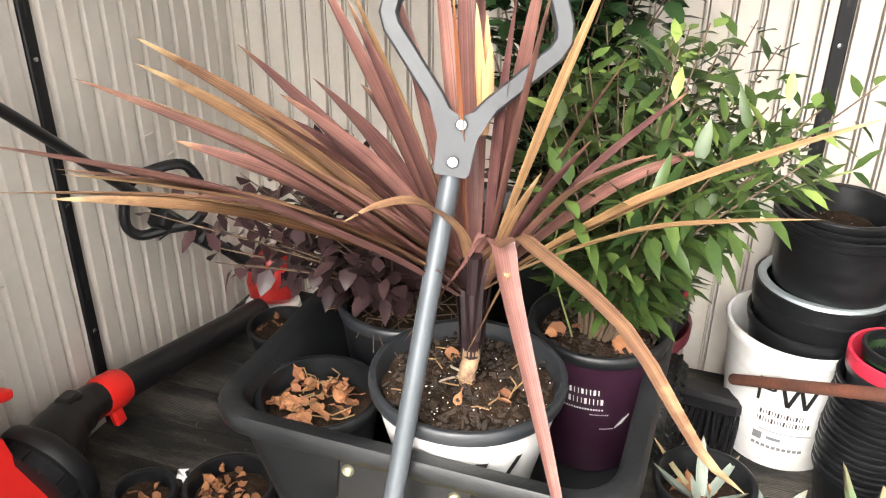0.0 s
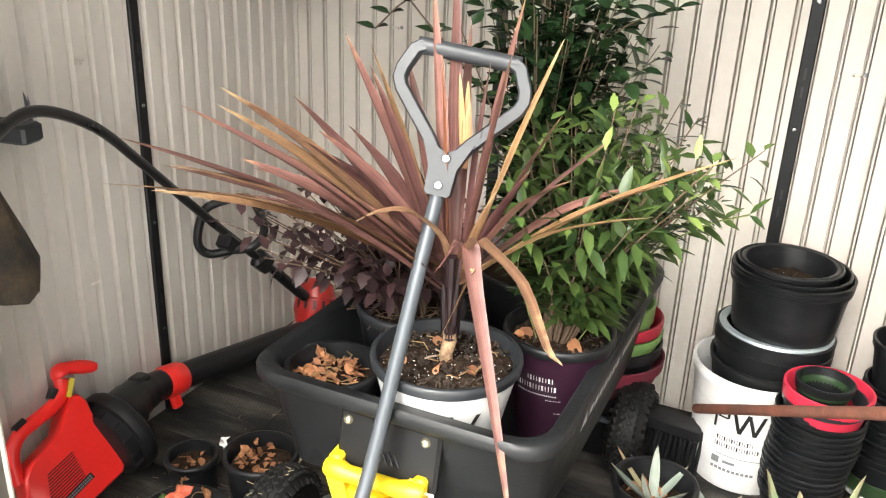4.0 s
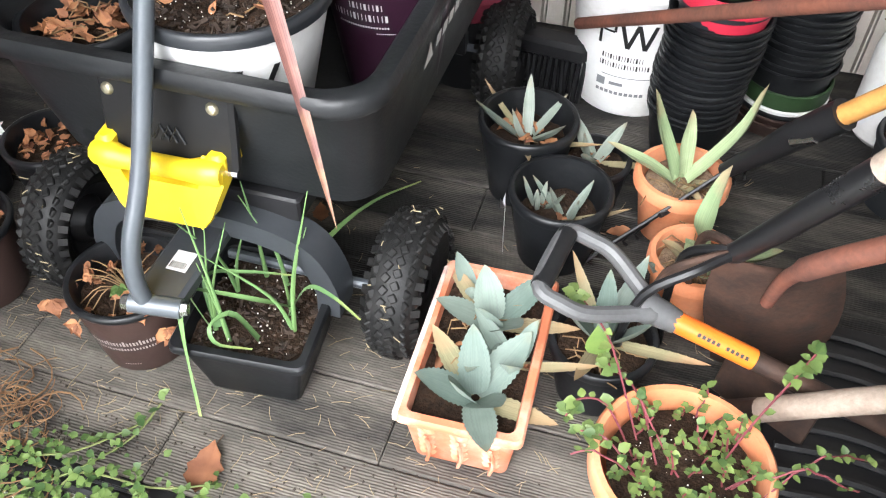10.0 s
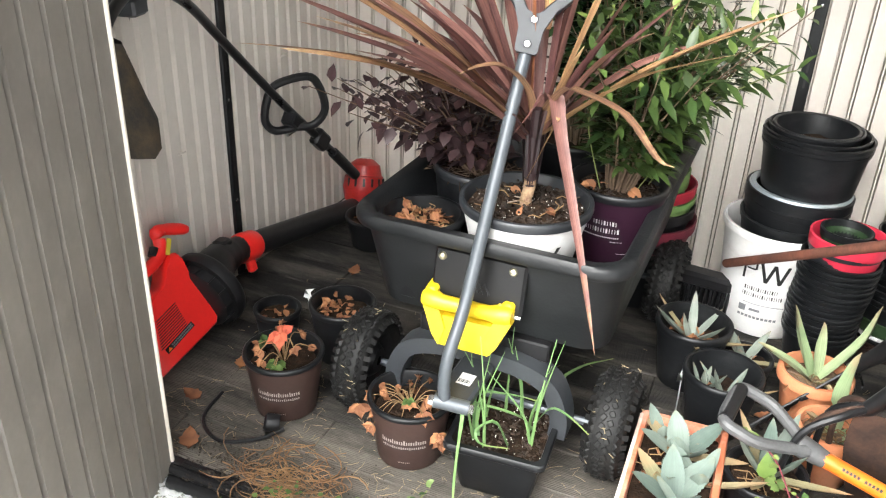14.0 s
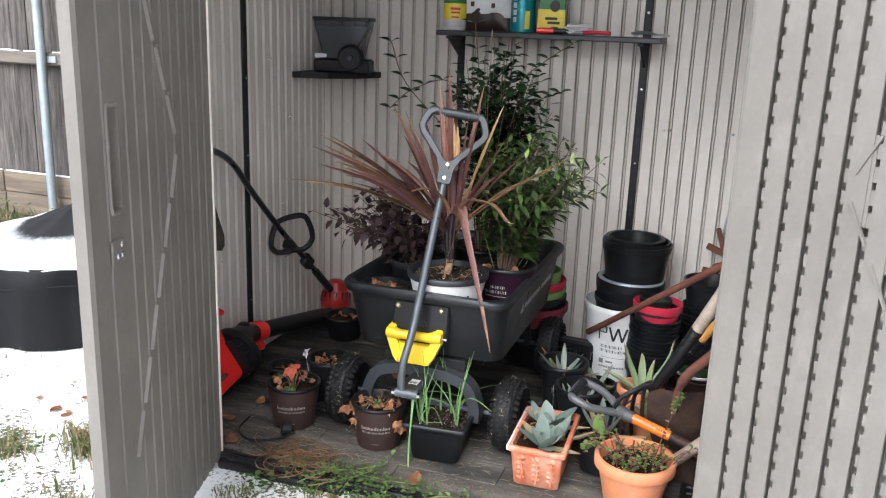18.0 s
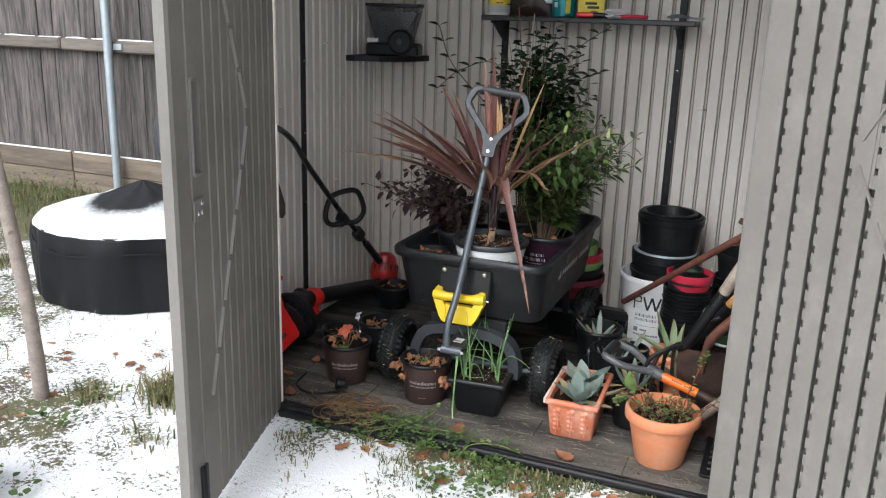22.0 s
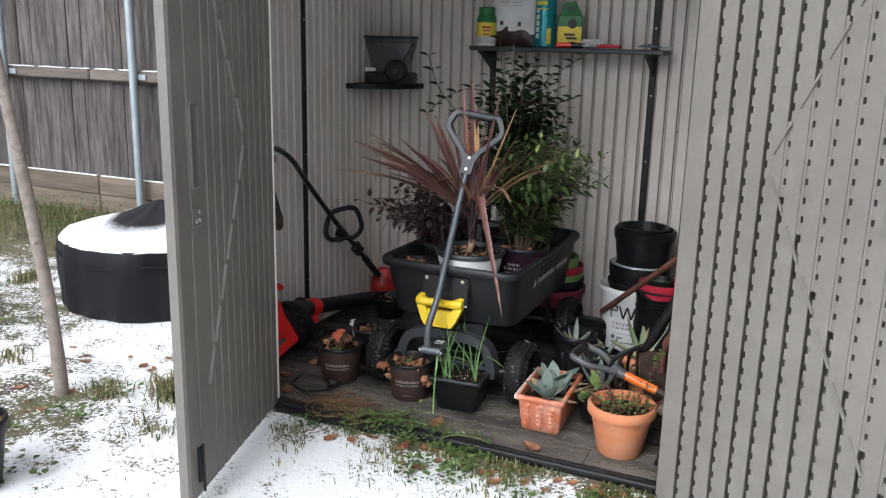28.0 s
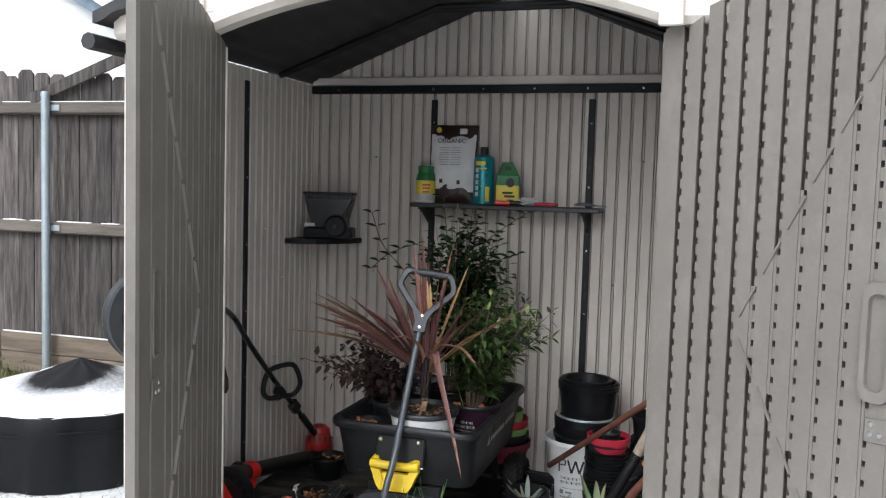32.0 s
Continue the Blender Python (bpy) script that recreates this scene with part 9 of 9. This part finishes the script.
# straw heap by the sill and chaff scattered over the floor
sh = Shape()
for k in range(110):
    q = r.random() < 0.45
    c = Vector((-0.64 + r.gauss(0, 0.06), 0.53 + r.gauss(0, 0.026), r.uniform(0.006, 0.022)))
    a, turn, R = r.gauss(0.15, 0.55) + (math.pi if r.random() < 0.5 else 0), r.choice((-1, 1)) * r.uniform(1.2, 4.6), r.uniform(0.025, 0.06) if q else r.uniform(0.06, 0.12)
    pts = [c]
    for w in range(7):
        a += turn / 7
        pts.append(pts[-1] + Vector((math.cos(a), math.sin(a) * 0.75, 0)) * R * 2 / 7 + Vector((0, 0, r.uniform(-0.004, 0.004))))
    for w in pts:
        w.z = max(w.z, 0.003)
    sh.tube(pts, r.choice((0.0008, 0.0011, 0.0016)), 4, caps=False)
solid("straw_heap", sh, material("orange_brown_straw", (0.26, 0.15, 0.07), 0.9, second=(0.12, 0.065, 0.033), scale=30), "small heap of dry brown straw by the sill", "straw", kind="stuff")
# dark soil spilled under the straw and along the sill
sh = Shape()
for k in range(1900):
    if k < 1300:
        x, y = -0.68 + r.gauss(0, 0.12), 0.545 + abs(r.gauss(0, 0.04)) - 0.02
    else:
        x, y = r.uniform(-0.95, 0.6), 0.52 + abs(r.gauss(0, 0.06))
    if k % 3 == 0 and x < -0.1:
        y = 0.485 + r.gauss(0, 0.018)
    if y < 0.452:
        continue
    q, a = r.uniform(0.0008, 0.0036 if y > 0.505 else 0.006), r.uniform(0, TAU)
    u, v = Vector((math.cos(a), math.sin(a), 0)) * q, Vector((-math.sin(a), math.cos(a), 0)) * q * r.uniform(0.5, 1)
    c = Vector((x, y, 0.0035 if y > 0.482 else -0.004))
    sh.add([c - u, c - v, c + u, c + v, c + Vector((r.uniform(-0.3, 0.3) * q, 0, q * r.uniform(0.5, 1.1)))], [(0, 1, 4), (1, 2, 4), (2, 3, 4), (3, 0, 4), (3, 2, 1, 0)])
solid("spilled_soil", sh, material("dark_soil_crumbs", (0.022, 0.017, 0.013), 0.95, second=(0.045, 0.034, 0.024), scale=30), "dark soil crumbs spilled along the sill", "soil", kind="stuff")
sh = Shape()
for k in range(800):
    x, y = r.uniform(-1.1, 0.75), 0.51 + abs(r.gauss(0, 0.35))
    if y > 1.85:
        continue
    b, ln = r.uniform(0, TAU), r.uniform(0.006, 0.035)
    p = Vector((x, y, 0.0015))
    sh.tube([p, p + Vector((math.cos(b), math.sin(b), 0.02)) * ln * 0.5, p + Vector((math.cos(b + 0.12), math.sin(b + 0.12), 0)) * ln], 0.0006, 4, caps=False)
solid("floor_chaff", sh, material("pale_chaff", (0.30, 0.23, 0.14), 0.9, grit=0.3), "scattered bits of dry grass on the floor", "chaff", kind="stuff")
sh = Shape()
for cx, cy, cz, hw in ((-0.635, 0.87, 0.128, 0.03), (-0.039, 0.895, 0.128, 0.03)):
    for k in range(14):
        a = r.uniform(-0.3, 2.6)
        R0 = 0.129
        p = Vector((cx + r.uniform(-hw, hw), cy - R0 * math.cos(a), cz + R0 * math.sin(a)))
        d = Vector((r.uniform(-1, 1), math.sin(a) * r.uniform(-1, 1), math.cos(a) * r.uniform(-1, 1))).normalized() * r.uniform(0.006, 0.016)
        sh.tube([p, p + d * 0.5 + Vector((0, -0.001, 0.001)), p + d], 0.0008, 4, caps=False)
solid("tyre_chaff", sh, material("pale_chaff_bits", (0.42, 0.34, 0.2), 0.9, grit=0.3), "bits of dry grass stuck to the tyres", "chaff", kind="stuff")

# weeds and grass
weed, grass, green, vine = Shape(), Shape(), Shape(), Shape()
for k in range(1300):
    x = r.uniform(-0.95, 0.85)
    y = 0.47 - abs(r.gauss(0, 0.13))
    if noise.noise((x * 6, y * 6, 8)) < ((0.36 if y > 0.36 else 2.0) if x < -0.3 else 0.02 if x < 0.15 else 0.12):
        continue
    z = lie(x, y)
    for q in range(3):
        a = r.uniform(0, TAU)
        s = r.uniform(0.007, 0.024)
        c = Vector((x + r.gauss(0, 0.012), y + r.gauss(0, 0.012), z + r.uniform(0.004, 0.045)))
        weed.leaf(c, (math.cos(a), math.sin(a), 0.25), (r.uniform(-0.3, 0.3), r.uniform(-0.5, 0.1), 1), s, s * 0.85, 0.15, 2)

for k in range(170):
    x, y = r.gauss(-0.36, 0.10), r.gauss(0.455, 0.035)
    a, s = r.uniform(0, TAU), r.uniform(0.008, 0.019)
    weed.leaf((x, y, r.uniform(0.003, 0.05)), (math.cos(a), math.sin(a), 0.25), (r.uniform(-0.3, 0.3), r.uniform(-0.5, 0.1), 1), s, s * 0.85, 0.15, 2)

for k in range(900):
    x = r.uniform(-0.66, 0.02)
    y = 0.465 + r.gauss(0, 0.035) - 0.05 * abs(x + 0.36)
    if noise.noise((x * 9, y * 9, 5)) < -0.12 or y > 0.55:
        continue
    a, s = r.uniform(0, TAU), r.uniform(0.006, 0.017)
    weed.leaf((x, y, (0.006 if y > 0.47 else -0.03) + r.uniform(0, 0.03)), (math.cos(a), math.sin(a), 0.25), (r.uniform(-0.3, 0.3), r.uniform(-0.5, 0.1), 1), s, s * 0.8, 0.15, 2)


def blade(sh_, x, y, h, w):
    z = lie(x, y) - 0.004
    a, b = r.uniform(0, TAU), r.uniform(0.2, 0.9)
    p = Vector((x, y, z))
    d = Vector((math.cos(a), math.sin(a), 0))
    n = Vector((-d.y, d.x, 0)) * w
    m_, t_ = p + d * h * b * 0.35 + Vector((0, 0, h * 0.65)), p + d * h * b + Vector((0, 0, h * (1 - 0.4 * b)))
    sh_.add([p - n, p + n, m_ + n * 0.7, m_ - n * 0.7, t_], [(0, 1, 2, 3), (3, 2, 4)], [(0, 0), (1, 0), (1, 0.6), (0, 0.6), (0.5, 1)])


for k in range(9500):
    x, y = r.uniform(-6.2, 0.9), r.uniform(-0.9, 2.9)
    if y > 0.40 and x > -1.4:
        continue
    f = snowiness(x, y)
    if r.random() < 0.25 + max(0, 0.5 - f):
        blade(grass if r.random() < 0.8 else green, x, y, r.uniform(0.015, 0.05), 0.002)
for k in range(4200):
    x, y = r.uniform(-1.0, 0.85), 0.47 - abs(r.gauss(0, 0.15))
    if noise.noise((x * 5, y * 5, 3)) < (0.22 if x < -0.4 else -0.1):
        continue
    blade(r.choice((grass, green) if x < -0.2 else (grass, green, green)), x, y, r.uniform(0.012, 0.036) + (0.02 if r.random() < 0.12 else 0), 0.0022 if x < -0.2 else 0.003)
for k in range(5500):
    x, y = r.uniform(-7.5, -2.0), 2.95 - abs(r.gauss(0, 0.45))
    blade(r.choice((grass, green, green)), x, y, r.uniform(0.03, 0.13), 0.003)
for cx, cy, n, hh in ((-1.33, 0.40, 460, 0.15), (-2.35, 0.35, 90, 0.08), (-1.62, 0.28, 70, 0.07), (-3.3, 1.3, 140, 0.1), (-1.2, 0.1, 60, 0.06), (-1.85, -0.2, 60, 0.05)):
    for k in range(n):
        blade(r.choice((grass, grass, green)), cx + r.gauss(0, 0.06), cy + r.gauss(0, 0.05), hh * r.uniform(0.4, 1.0), 0.0036)
for cx, cy, n, sp in ((-1.62, 0.08, 30, 0.06), (-1.60, 0.30, 22, 0.05), (-2.7, 0.7, 40, 0.1), (-3.4, 1.0, 70, 0.2), (-1.75, -0.12, 26, 0.05), (-4.6, 2.7, 240, 0.35), (-6.0, 2.75, 300, 0.4), (-1.45, -0.35, 30, 0.1)):
    for k in range(n):
        a, s = r.uniform(0, TAU), r.uniform(0.015, 0.035)
        x, y = cx + r.gauss(0, sp), cy + r.gauss(0, sp * 0.7)
        if y > 0.42 and x > -1.45:
            continue
        weed.leaf((x, y, lie(x, y) + r.uniform(0.003, 0.03 if cy < 2 else 0.15)), (math.cos(a), math.sin(a), 0.3), (r.uniform(-0.3, 0.3), -0.3, 1), s, s * 0.8, 0.15, 2)
solid("weeds", weed, L_WEED, "low green weeds and clover along the sill", "weeds", kind="stuff")
solid("dry_grass", grass, L_GRASS, "straw-coloured winter grass poking through snow", "grass", kind="stuff")
solid("green_grass", green, L_GRASSG, "short green winter grass by the sill", "grass", kind="stuff")
for pts in ([(-0.55, 0.40, 0.0), (-0.45, 0.47, 0.012), (-0.38, 0.55, 0.02), (-0.36, 0.62, 0.03)], [(-0.35, 0.36, 0.0), (-0.30, 0.43, 0.02), (-0.33, 0.50, 0.03)],
            [(-0.60, 0.42, -0.01), (-0.52, 0.475, 0.02), (-0.44, 0.515, 0.022), (-0.37, 0.60, 0.012)], [(-0.20, 0.40, -0.02), (-0.17, 0.46, 0.012), (-0.08, 0.485, 0.02), (0.0, 0.48, 0.01)], [(-0.45, 0.42, -0.01), (-0.42, 0.48, 0.022), (-0.30, 0.49, 0.025), (-0.22, 0.53, 0.008)]):
    vn = thing("creeping_weed", label="green weed runner creeping over the sill", category="weed", group="weed runners")
    path = spline(pts, 14)
    part("runner", Shape().tube(path, 0.0018, 5), STEMG, vn)
    sh = Shape()
    for k in range(1, 15):
        for s in (-1, 1):
            if r.random() < 0.7:
                sh.leaf(path[k] + Vector((r.gauss(0, 0.006), r.gauss(0, 0.006), r.uniform(0, 0.012))), (s * 0.8, r.uniform(-0.9, 0.9), r.uniform(0, 0.8)), (r.uniform(-0.5, 0.5), r.uniform(-0.6, 0.2), 1), r.uniform(0.007, 0.02), 0.013, r.uniform(0, 0.4), 2)
    part("foliage", sh, L_WEED, vn)

# pot of soil and snow on the lawn, and a round stone
p = pot("lawn_pot", -1.45, -0.47, GZ, 0.118, 0.085, 0.235, BLACKPOT, "black nursery pot of dead plants and snow on the lawn", "", DRYSOIL, 0.9, 0.03)
litter(p, 0.09, 0.215, 40, L_DEAD, (0.02, 0.05))
straws(p, 0.09, 0.22, 30, STRAW, (0.03, 0.09))
sh, pts = Shape(), []
for j in range(7):
    for i in range(16):
        a = TAU * i / 16
        q = 0.05 * j / 6 * (1 + 0.25 * noise.noise((math.cos(a), math.sin(a), 2)))
        pts.append((0.045 + q * math.cos(a), -0.035 + q * 0.8 * math.sin(a), 0.222 + 0.012 * (1 - (j / 6) ** 2)))
part("snow_patch", sh.add(pts, [(j * 16 + i, j * 16 + (i + 1) % 16, (j + 1) * 16 + (i + 1) % 16, (j + 1) * 16 + i) for j in range(6) for i in range(16)]), SNOWC, p, "white snow", angle=180)
stn = thing("garden_stone", -3.05, 0.70, GZ, label="round pale grey garden stone", category="stone")
part("stone", Shape().lathe([(0.14, 0), (0.155, 0.02), (0.15, 0.06), (0.11, 0.085), (0.08, 0.075), (0, 0.07)], 24), STONE, stn)
# a hose reel on the far side of the open door
hr = thing("hose_reel", -1.445, 0.80, 0, label="grey and black hose reel behind the open door", category="hose reel")
part("reel_rim", Shape().lathe([(0.15, -0.05), (0.20, -0.05), (0.205, -0.03), (0.16, 0.0), (0.205, 0.03), (0.20, 0.05), (0.15, 0.05)], 36, pose(0, 0, 0.90, 90, 0, 55)), GREYPLASTIC, hr)
part("reel_hub", Shape().lathe([(0, -0.04), (0.15, -0.04), (0.15, 0.04), (0, 0.04)], 30, pose(0, 0, 0.90, 90, 0, 55)), BLACK, hr)
part("reel_arm", Shape().box(0.0, -0.03, 0.0, 0.27, 0.03, 0.04, pose(0, 0, 0.88, 0, 0, 10), chamfer=0.006), GREYPLASTIC, hr)
